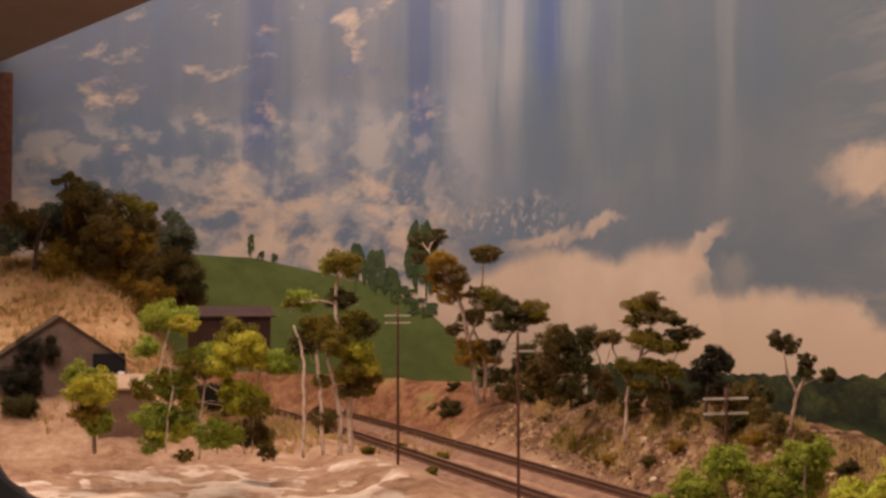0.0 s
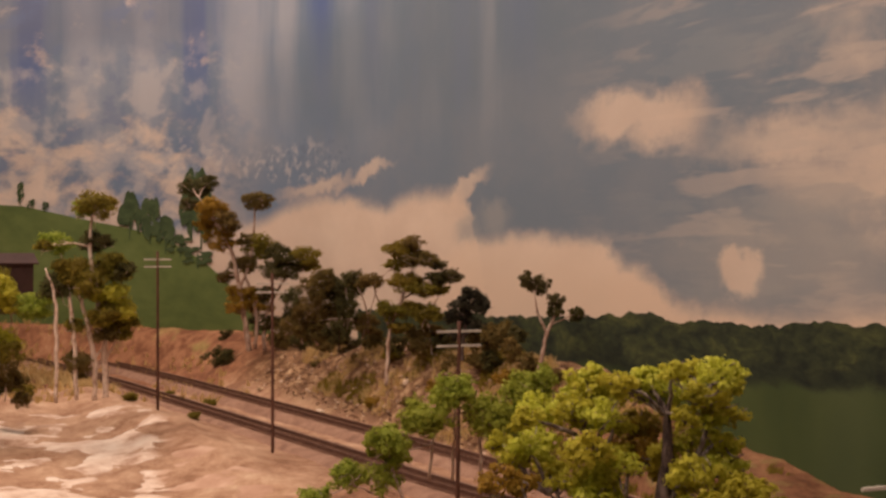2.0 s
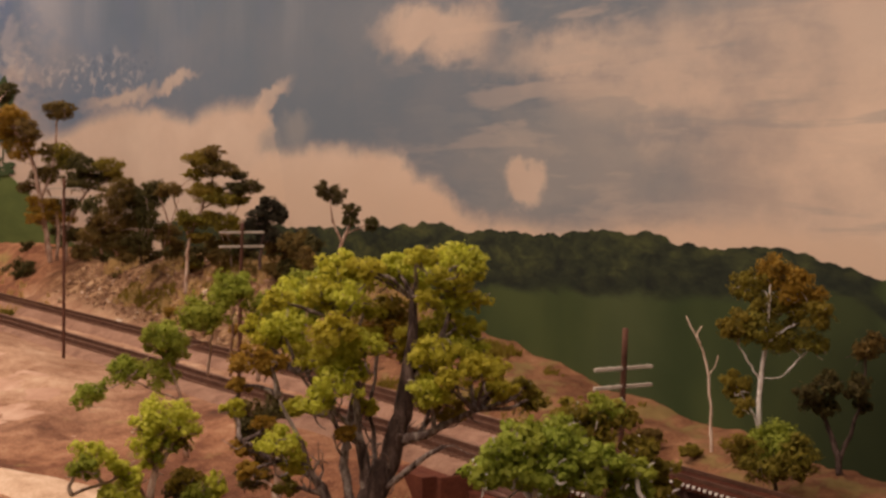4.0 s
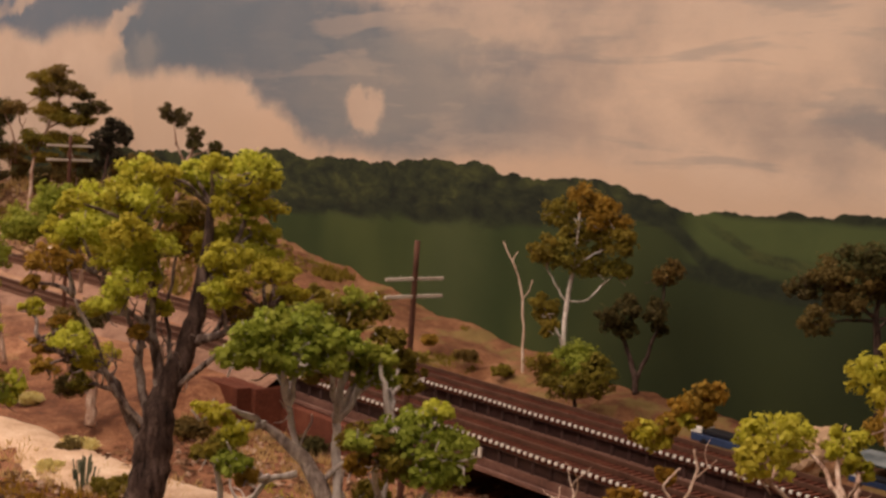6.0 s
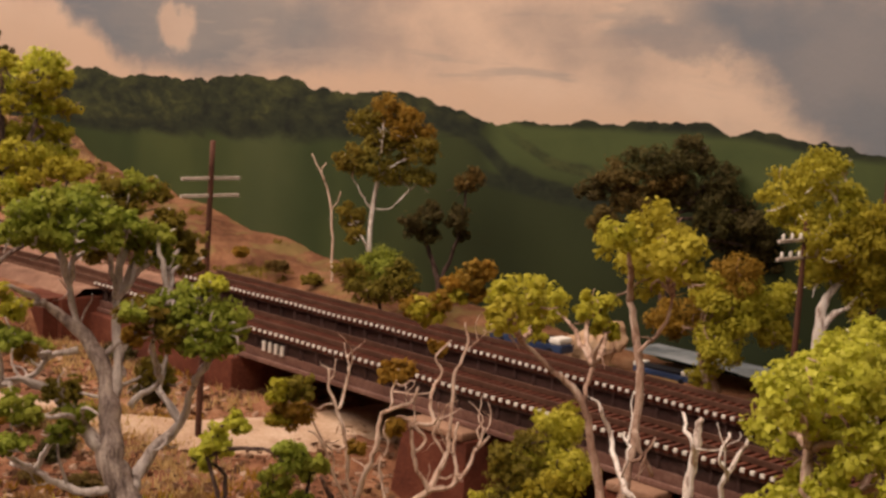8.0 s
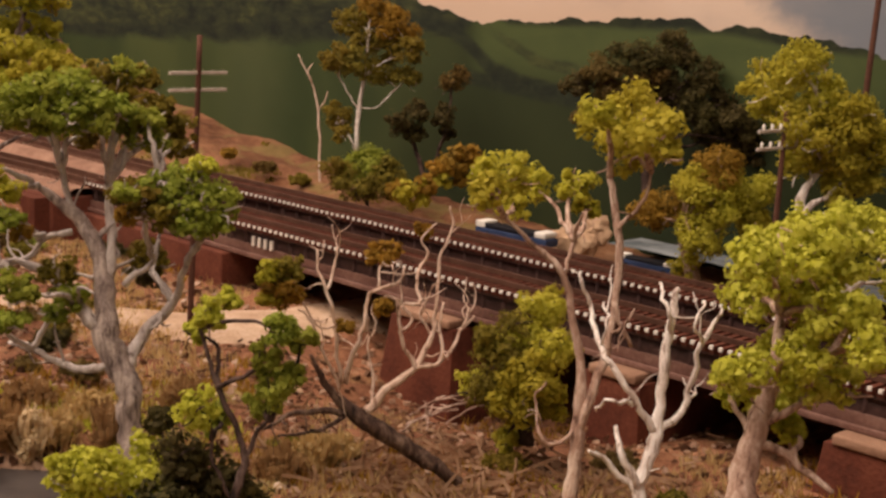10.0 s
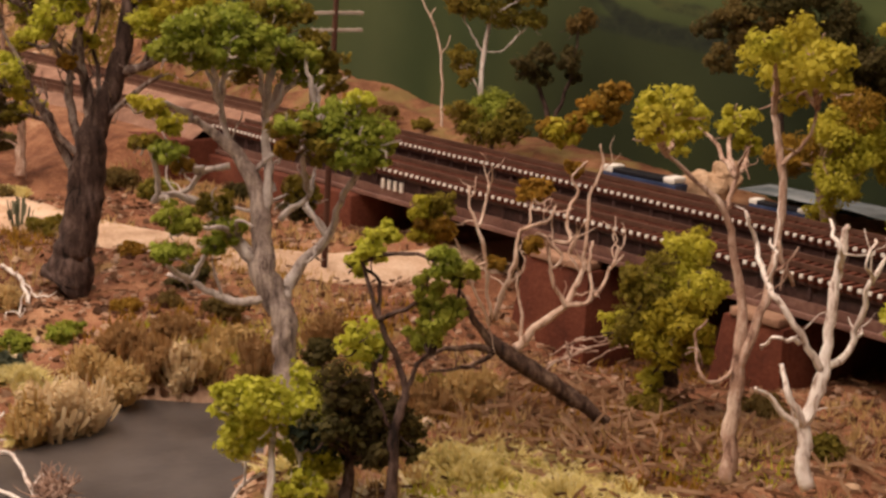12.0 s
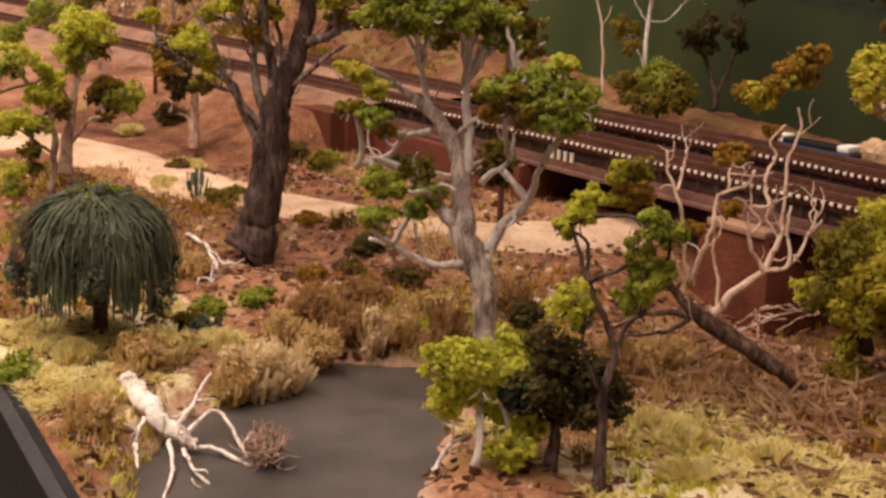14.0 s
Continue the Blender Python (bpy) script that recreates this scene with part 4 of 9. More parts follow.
for x0, x1 in ((-0.030, 0.014), (0.095, 0.127), (0.215, 0.247), (0.34, 0.372), (0.47, 0.50)):
    pier(x0, x1, 1.010)
for i in range(4):
    bm = bmesh.new()
    add_box(bm, -0.1585 + i * 0.0055, -0.1562 + i * 0.0055, 0.0030, 0.0044, 1.0868, 1.0925, 0.0002)
    part("white_marker", bm, WHITE, bridge, "small white painted bar")
bm = bmesh.new()
add_box(bm, -0.345, 0.62, 0.1125, 0.1215, 1.00, 1.0890, 0.001)
tagged(finish("retaining_wall", bm, BRICKRED, smooth=False), "dark red brick retaining wall behind the bridge", "wall", kind="structure")
abut = thing("bridge_abutment", (-0.36, 0.05, 1.05), "red brown brick abutment with sloping wing wall", "abutment", kind="structure")
bm = bmesh.new()
add_box(bm, -0.375, -0.178, -0.003, 0.1115, 1.02, 1.0795, 0.001)
part("abutment_wall", bm, BRICKRED, abut)
bm = bmesh.new()
add_box(bm, -0.378, BR0 + 0.001, -0.0235, 0.1115, 1.02, 1.0898, 0.001)
part("back_wall", bm, BRICKRED, abut)
bm = bmesh.new()
for x0, x1, h0, h1 in ((-0.47, -0.40, 1.075, 1.0885), (-0.40, -0.338, 1.0885, 1.0900)):
    vs = add_box(bm, x0, x1, -0.034, -0.024, 1.02, 1.08)
    for v in vs:
        if v.co.z > 1.05:
            v.co.z = h0 if v.co.x < (x0 + x1) / 2 else h1
part("wing_wall", bm, BRICKRED, abut, smooth=False)

# ---- room shell: unseen, coloured pale so its bounce lifts the shadows ----
CARPET = grainy("bounce_carpet", [(0.3, (0.36, 0.32, 0.28)), (0.7, (0.46, 0.41, 0.36))], 6, 300)
bm = bmesh.new()
add_box(bm, -3.4, 2.4, -2.6, 0.6, -0.1, 0.0)
tagged(finish("floor", bm, CARPET, smooth=False), "plain unseen room floor, pale to bounce light", "floor", kind="structure")
PLAIN = grainy("room_bounce_paint", [(0.3, (0.78, 0.74, 0.70)), (0.7, (0.84, 0.81, 0.77))], 2, 80, dist=0.0002)
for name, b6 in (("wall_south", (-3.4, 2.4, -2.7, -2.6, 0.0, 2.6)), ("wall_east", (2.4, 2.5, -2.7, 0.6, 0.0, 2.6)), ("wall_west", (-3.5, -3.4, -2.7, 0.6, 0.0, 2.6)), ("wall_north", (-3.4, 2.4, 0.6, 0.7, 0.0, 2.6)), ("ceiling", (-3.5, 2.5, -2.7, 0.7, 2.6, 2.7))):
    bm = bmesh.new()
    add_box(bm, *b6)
    tagged(finish(name, bm, PLAIN, smooth=False), "plain unseen room surface, pale to bounce light", name.split("_")[0], kind="structure")
# a ceiling bulkhead whose edge slants over the far end of the layout
bm = bmesh.new()
a, c = Vector((-2.38, -0.534, 1.72)), Vector((-1.715, -0.33, 1.72))
d = (a - c).normalized()
corners = [a + d * 0.4, c - d * 0.15, c - d * 0.15 + Vector((-0.1, -0.5, 0)), a + d * 0.4 + Vector((-0.1, -0.5, 0))]
lo = [bm.verts.new(c) for c in corners]
hi = [bm.verts.new(c + Vector((0, 0, 0.06))) for c in corners]
bm.faces.new(lo)
bm.faces.new(hi[::-1])
for k in range(4):
    bm.faces.new((lo[k], hi[k], hi[(k + 1) % 4], lo[(k + 1) % 4]))
tagged(finish("ceiling_bulkhead", bm, CEIL, smooth=False), "brown painted ceiling bulkhead board", "ceiling", kind="structure")
bm = bmesh.new()
p = wall_at(-2.765, 1.0)
add_box(bm, p[0] - 0.02, p[0] + 0.02, p[1] - 0.03, p[1] + 0.006, 1.25, 1.70, 0.002)
tagged(finish("corner_post", bm, POST, smooth=False), "dark wooden post at the end of the backdrop", "post", kind="structure")
# layout edge board, bent along the front of the scenery
bm = bmesh.new()
rows = []
for i in range(161):
    x = GX0 + (GX1 - GX0) * i / 160
    y, top = front_edge(x), max(plain_height(x, front_edge(x)), interp(x, LOW)) + 0.002
    rows.append([bm.verts.new(p) for p in ((x, y + 0.001, 0.90), (x, y + 0.001, top), (x, y - 0.003, top + 0.001), (x, y - 0.007, top - 0.001), (x, y - 0.007, 0.90))])
for a, c in zip(rows, rows[1:]):
    for k in range(4):
        bm.faces.new((a[k], c[k], c[k + 1], a[k + 1]))
tagged(finish("layout_fascia", bm, BLACK, smooth=False), "black fascia board along the layout edge", "fascia", kind="structure")




# ---- telegraph poles ----
def telegraph_pole(x, y, z, top, arms, lean=0.0, bright=False):
    pole = thing("telegraph_pole", (x, y, z), "brown telegraph pole with pale crossarms and small insulators", "telegraph pole", "telegraph poles")
    bm = bmesh.new()
    add_tube(bm, [(x, y, z - 0.01), (x + lean * 0.5, y, (z + top) / 2), (x + lean, y, top)], [0.0017, 0.0015, 0.0013], 8, 0.04, random.Random(4))
    part("post", bm, POST, pole)
    for az, half in arms:
        ax = x + lean * (az - z) / (top - z)
        bm = bmesh.new()
        add_box(bm, ax - 0.0007, ax + 0.0007, y - half, y + half, az - 0.0008, az + 0.0008, 0.0002)
        part("crossarm", bm, ARMWOOD, pole, "weathered pale crossarm", smooth=False)
        tall = 0.0030 if bright else 0.0008
        for k in range(6):
            yy = y - half + 2 * half * (k + 0.5) / 6
            bm = bmesh.new()
            add_tube(bm, [(ax, yy, az + 0.0006), (ax, yy, az + 0.0006 + 0.6 * tall), (ax, yy, az + 0.0006 + tall)], [0.26 * tall, 0.30 * tall, 0.18 * tall], 6)
            part("insulator", bm, WHITE if bright else ARMWOOD, pole, "white insulator" if bright else "")
    return pole


ARMWOOD = grainy("pale_arm_wood", [(0.3, (0.42, 0.35, 0.30)), (0.6, (0.62, 0.55, 0.49)), (0.8, (0.74, 0.70, 0.65))], 90, 700)
telegraph_pole(*(-1.1630, -0.1190, 1.1220), 1.285, [(1.276, 0.015), (1.268, 0.015)], -0.004)
telegraph_pole(*(-0.9000, -0.0780, 1.1080), 1.266, [(1.256, 0.016), (1.248, 0.016)], -0.003)
telegraph_pole(-0.521, -0.074, 1.085, 1.240, [(1.233, 0.017), (1.223, 0.017)], 0.002)
telegraph_pole(-0.107, -0.074, 1.055, 1.2085, [(1.190, 0.017), (1.1815, 0.017)], 0.003)
telegraph_pole(0.090, 0.150, 1.072, 1.186, [(1.176, 0.024), (1.167, 0.024)], 0.0, True)


# ---- trees ----
def leaf_cloud(name, c, r, rng, material, parent, squash=(1.0, 1.0, 0.85), size=0.0014, density=1.0, label=""):
    """A ragged tuft of small scatter leaves, heaped in frilly lobes."""
    gen = np.random.RandomState(rng.randrange(10 ** 6))
    c, squash = np.array(c), np.array(squash)
    lobes = 9 + int(min(r * 500, 9))
    d = gen.normal(size=(lobes, 3))
    d /= np.linalg.norm(d, axis=1)[:, None]
    centres = np.vstack([c[None], c + d * squash * (r * gen.uniform(0.55, 0.92, (lobes, 1)))])
    radii = np.concatenate([[r * 0.70], r * gen.uniform(0.20, 0.42, lobes)])
    quads = []
    for cc, rr in zip(centres, radii):
        n = int(density * min(max(7.5 * (rr / size) ** 2, 26), 900))
        v = gen.normal(size=(n, 3))
        v /= np.linalg.norm(v, axis=1)[:, None]
        reach = rr * gen.random_sample((n, 1)) ** 0.30 * (1 + 0.22 * np.sin(7 * v[:, :1] + 5 * v[:, 1:2] + cc[0] * 900) * np.sin(6 * v[:, 2:] + cc[1] * 900))
        stray = gen.random_sample((n, 1)) < 0.06
        reach = np.where(stray, reach * gen.uniform(1.0, 1.35, (n, 1)), reach)
        p = cc + v * squash * reach
        a = v + gen.normal(scale=0.42, size=(n, 3)) + np.array([0, 0, 0.25])
        a /= np.linalg.norm(a, axis=1)[:, None]
        e = np.cross(a, gen.normal(size=(n, 3)))
        e /= np.linalg.norm(e, axis=1)[:, None]
        f = np.cross(a, e)
        s = size * gen.uniform(0.5, 1.2, (n, 1))
        quads.append(np.stack([p + e * s, p + f * s * 0.62 + a * s * 0.2, p - e * s * 0.9, p - f * s * 0.62 + a * s * 0.3], axis=1))
    q = np.concatenate(quads)
    n = len(q)
    me = bpy.data.meshes.new(name)
    me.vertices.add(4 * n)
    me.vertices.foreach_set("co", q.reshape(-1))
    me.loops.add(4 * n)
    me.loops.foreach_set("vertex_index", np.arange(4 * n, dtype=np.int32))
    me.polygons.add(n)
    me.polygons.foreach_set("loop_start", np.arange(0, 4 * n, 4, dtype=np.int32))
    me.update(calc_edges=True)
    return link_mesh(name, me, material, parent, label, smooth=False)


def kinked(bm, p, d, length, w, rng, sides=5):
    """A thin crooked twig."""
    pts, q, v = [Vector(p)], Vector(p), Vector(d).normalized()
    for _ in range(4):
        v = (v + Vector((rng.gauss(0, 0.42), rng.gauss(0, 0.42), rng.gauss(0.08, 0.40)))).normalized()
        q = q + v * (length / 4)
        pts.append(q.copy())
    add_tube(bm, pts, [w, w * 0.85, w * 0.7, w * 0.55, w * 0.35], sides, 0.12, rng, 0.0, 2)
    return pts


def tree(base, trunk, limbs, clumps, bark, label, seed=0, name="gum_tree", limb_bark=None, twigs=True, size=0.0014, squash=(1.0, 1.0, 0.85), density=1.0, dead=0, crook=1.0, own=0):
    """A model tree. trunk and limbs: bent lines of (x, y, z, radius); clumps: (x, y, z, radius, leaf kind);
    dead: bare crooked twigs on each limb; own: how many limbs, from the first, keep the bark of the trunk."""
    rng = random.Random(seed)
    ob = thing(name, base, label, "tree", "scenic trees")
    wood = BARK[limb_bark or bark]
    bm = bmesh.new()
    if trunk:
        add_tube(bm, [p[:3] for p in trunk], [p[3] for p in trunk], 12, 0.10, rng, crook, 5)
        part("trunk", bm, BARK[bark], ob)
    nodes = [Vector(p[:3]) for p in trunk[1:]] or [Vector(base)]
    for k, line in enumerate(limbs):
        bm = bmesh.new()
        add_tube(bm, [p[:3] for p in line], [p[3] for p in line], 8, 0.12, rng, crook * 1.5, 5)
        for _ in range(dead):
            i = rng.randrange(1, len(line))
            a, b = Vector(line[i - 1][:3]), Vector(line[i][:3])
            p = a.lerp(b, rng.random())
            d = (b - a).normalized() * 0.5 + Vector((rng.gauss(0, 1), rng.gauss(0, 0.6), rng.gauss(0.35, 0.8))).normalized()
            w = max(min(line[i][3] * 0.55, 0.0010), 0.00035)
            pts = kinked(bm, p, d, rng.uniform(0.008, 0.020), w, rng)
            if rng.random() < 0.6:
                kinked(bm, pts[2], Vector((rng.gauss(0, 1), rng.gauss(0, 0.6), rng.gauss(0.3, 0.8))), rng.uniform(0.005, 0.011), w * 0.6, rng)
        part("limb", bm, BARK[bark] if k < own else wood, ob)
        nodes += [Vector(p[:3]) for p in line[1:]]
    for x, y, z, r, kind in clumps:
        c = Vector((x, y, z))
        if twigs and trunk:
            lower = [n for n in nodes if n.z < z + r * 0.3] or nodes
            n0 = min(lower, key=lambda n: (n - c).length)
            bm = bmesh.new()
            w = min(0.0012, trunk[0][3] * 0.38, 0.3 * r)
            if (n0 - c).length > r * 0.5:
                mid = n0.lerp(c, 0.5) + Vector((rng.uniform(-1, 1), rng.uniform(-1, 1), rng.uniform(-0.2, 1))) * (0.15 * (n0 - c).length)
                add_tube(bm, [n0, mid, c], [w, w * 0.75, w * 0.4], 6, 0.08, rng, crook * 1.6, 5)
            for _ in range(3):
                kinked(bm, c - Vector((0, 0, r * 0.3)), Vector((rng.gauss(0, 1), rng.gauss(0, 1), rng.gauss(0, 0.7))), r * rng.uniform(0.9, 1.35), max(w * 0.5, 0.0003), rng)
            part("limb", bm, wood, ob)
        leaf_cloud("foliage_clump", c, r, rng, LEAF[kind], ob, squash, size, density)
    return ob


tree((-0.1410, -0.2015, 1.0589), [(-0.1410, -0.2015, 1.0589, 0.0140), (-0.1399, -0.1988, 1.0683, 0.0102), (-0.1387, -0.1950, 1.0823, 0.0092), (-0.1383, -0.1914, 1.1027, 0.0084), (-0.1388, -0.1885, 1.1255, 0.0074), (-0.1366, -0.1830, 1.1434, 0.0056), (-0.1339, -0.1767, 1.1626, 0.0046), (-0.1333, -0.1721, 1.1867, 0.0036), (-0.1350, -0.1686, 1.2222, 0.0015)],
     [[(-0.1384, -0.1913, 1.1039, 0.0025), (-0.1480, -0.1980, 1.1249, 0.0023), (-0.1536, -0.2049, 1.1415, 0.0019), (-0.1676, -0.2175, 1.1508, 0.0011)],
      [(-0.1381, -0.1864, 1.1332, 0.0032), (-0.1425, -0.1898, 1.1585, 0.0023), (-0.1486, -0.1894, 1.1860, 0.0013), (-0.1518, -0.1950, 1.2089, 0.0008)],
      [(-0.1345, -0.1780, 1.1587, 0.0021), (-0.1209, -0.1662, 1.1660, 0.0017), (-0.1105, -0.1521, 1.1753, 0.0010)],
      [(-0.1332, -0.1724, 1.1842, 0.0017), (-0.1286, -0.1622, 1.1996, 0.0013), (-0.1250, -0.1530, 1.2252, 0.0008)],
      [(-0.1450, -0.1900, 1.1634, 0.0013), (-0.1537, -0.1995, 1.1732, 0.0010), (-0.1573, -0.2087, 1.1886, 0.0006)],
      [(-0.1661, -0.2182, 1.1472, 0.0015), (-0.1744, -0.2226, 1.1516, 0.0010), (-0.1811, -0.2278, 1.1562, 0.0008)],
      [(-0.1396, -0.1911, 1.1231, 0.0023), (-0.1500, -0.1936, 1.1475, 0.0020), (-0.1536, -0.1885, 1.1674, 0.0018), (-0.1555, -0.1849, 1.1852, 0.0013), (-0.1614, -0.1863, 1.2016, 0.0008)],
      [(-0.1509, -0.1904, 1.1549, 0.0013), (-0.1529, -0.1999, 1.1708, 0.0010), (-0.1534, -0.2083, 1.1814, 0.0008), (-0.1559, -0.2133, 1.1889, 0.0005)],
      [(-0.1357, -0.1840, 1.1385, 0.0015), (-0.1198, -0.1751, 1.1529, 0.0013), (-0.1091, -0.1671, 1.1613, 0.0007)],
      [(-0.1400, -0.1923, 1.1193, 0.0018), (-0.1438, -0.2068, 1.1368, 0.0015), (-0.1445, -0.2150, 1.1501, 0.0012), (-0.1501, -0.2276, 1.1534, 0.0006)],
      [(-0.1328, -0.1772, 1.1589, 0.0013), (-0.1332, -0.1645, 1.1631, 0.0010), (-0.1348, -0.1571, 1.1820, 0.0006)],
      [(-0.1456, -0.2086, 1.1393, 0.0013), (-0.1489, -0.2156, 1.1596, 0.0010), (-0.1537, -0.2247, 1.1797, 0.0006)],
      [(-0.1434, -0.1892, 1.1248, 0.0015), (-0.1466, -0.1802, 1.1469, 0.0013), (-0.1537, -0.1784, 1.1720, 0.0010), (-0.1574, -0.1727, 1.1976, 0.0007)]],
     [(-0.1559, -0.1946, 1.2328, 0.0101, "yellow"), (-0.1643, -0.1984, 1.2277, 0.0066, "lime"), (-0.1549, -0.1793, 1.2313, 0.0115, "yellow"),
      (-0.1545, -0.1665, 1.2328, 0.0104, "lime"), (-0.1414, -0.1627, 1.2331, 0.0108, "lime"), (-0.1431, -0.1498, 1.2396, 0.0085, "yellow"),
      (-0.1051, -0.1635, 1.2414, 0.0097, "lime"), (-0.1229, -0.1567, 1.2287, 0.0106, "yellow"), (-0.1348, -0.1372, 1.2214, 0.0073, "yellow"),
      (-0.1239, -0.1428, 1.2350, 0.0060, "yellow"), (-0.1770, -0.2058, 1.2213, 0.0103, "lime"), (-0.1497, -0.2276, 1.2211, 0.0069, "yellow"),
      (-0.1535, -0.2045, 1.2218, 0.0071, "yellow"), (-0.1378, -0.1982, 1.2229, 0.0099, "lime"), (-0.1639, -0.1634, 1.2145, 0.0105, "olive"),
      (-0.1602, -0.1760, 1.2160, 0.0079, "yellow"), (-0.1648, -0.2172, 1.2078, 0.0113, "lime"), (-0.1698, -0.2229, 1.2031, 0.0077, "yellow"),
      (-0.1322, -0.2097, 1.2102, 0.0103, "yellow"), (-0.1332, -0.1954, 1.2029, 0.0110, "lime"), (-0.1590, -0.1661, 1.2042, 0.0123, "rust"),
      (-0.1495, -0.1612, 1.1987, 0.0085, "yellow"), (-0.1457, -0.2104, 1.1954, 0.0087, "yellow"), (-0.1741, -0.2026, 1.1961, 0.0085, "yellow"),
      (-0.1593, -0.1919, 1.1958, 0.0084, "yellow"), (-0.1880, -0.2198, 1.2073, 0.0067, "yellow"), (-0.1140, -0.1704, 1.2015, 0.0109, "yellow"),
      (-0.1308, -0.1448, 1.2018, 0.0109, "lime"), (-0.1022, -0.1545, 1.1954, 0.0104, "yellow"), (-0.1151, -0.1369, 1.1827, 0.0083, "yellow"),
      (-0.1128, -0.1730, 1.1849, 0.0103, "lime"), (-0.1030, -0.1673, 1.1907, 0.0080, "yellow"), (-0.1390, -0.1477, 1.1711, 0.0104, "olive"),
      (-0.1435, -0.1597, 1.1879, 0.0067, "yellow"), (-0.1310, -0.1161, 1.1791, 0.0093, "olive"), (-0.1306, -0.1067, 1.1746, 0.0081, "olive"),
      (-0.1318, -0.1359, 1.1778, 0.0079, "olive"), (-0.1609, -0.2345, 1.1948, 0.0099, "rust"), (-0.1531, -0.2276, 1.1942, 0.0069, "rust"),
      (-0.1604, -0.2393, 1.1850, 0.0052, "rust"), (-0.1919, -0.2272, 1.1696, 0.0061, "yellow"), (-0.1841, -0.2258, 1.1529, 0.0067, "rust"),
      (-0.1582, -0.2335, 1.1483, 0.0064, "rust"), (-0.1309, -0.2073, 1.1870, 0.0103, "lime"), (-0.1357, -0.2154, 1.1797, 0.0086, "lime"),
      (-0.1371, -0.1979, 1.1929, 0.0087, "lime"), (-0.1759, -0.2041, 1.1704, 0.0061, "yellow"), (-0.1438, -0.2295, 1.1627, 0.0103, "lime"),
      (-0.1480, -0.2187, 1.1513, 0.0070, "yellow"), (-0.1601, -0.2170, 1.1389, 0.0065, "olive"), (-0.1485, -0.1846, 1.1731, 0.0054, "yellow"),
      (-0.1343, -0.2017, 1.1661, 0.0052, "rust"), (-0.1822, -0.2163, 1.1618, 0.0061, "rust"),
      (-0.1365, -0.1553, 1.2103, 0.0097, "yellow"), (-0.1297, -0.1445, 1.2106, 0.0080, "yellow"), (-0.1242, -0.1553, 1.1996, 0.0084, "lime"),
      (-0.1219, -0.1412, 1.1951, 0.0074, "yellow"), (-0.1287, -0.1641, 1.1952, 0.0073, "yellow"), (-0.1412, -0.1675, 1.2062, 0.0073, "yellow"),
      (-0.1572, -0.1935, 1.2373, 0.0074, "lime"), (-0.1482, -0.2068, 1.2273, 0.0072, "yellow"), (-0.1363, -0.1914, 1.2350, 0.0078, "yellow"),
      (-0.1450, -0.1719, 1.2363, 0.0069, "lime"), (-0.1222, -0.1748, 1.2416, 0.0066, "yellow"), (-0.1259, -0.1606, 1.2312, 0.0067, "yellow"),
      (-0.1244, -0.1541, 1.2213, 0.0062, "lime"), (-0.1257, -0.1520, 1.2383, 0.0057, "yellow"), (-0.1197, -0.1703, 1.2224, 0.0061, "yellow"),
      (-0.1207, -0.1457, 1.1917, 0.0074, "yellow"), (-0.1109, -0.1375, 1.1839, 0.0062, "yellow"), (-0.1143, -0.1227, 1.1836, 0.0046, "olive"),
      (-0.1153, -0.1725, 1.1822, 0.0071, "lime"), (-0.1549, -0.1828, 1.2046, 0.0075, "yellow"), (-0.1422, -0.2071, 1.2097, 0.0066, "lime")],
     'dark', 'large gum with dark rough trunk and yellow-green crown', 1, limb_bark='greybrown', dead=3, squash=(1.08, 1.08, 0.74))
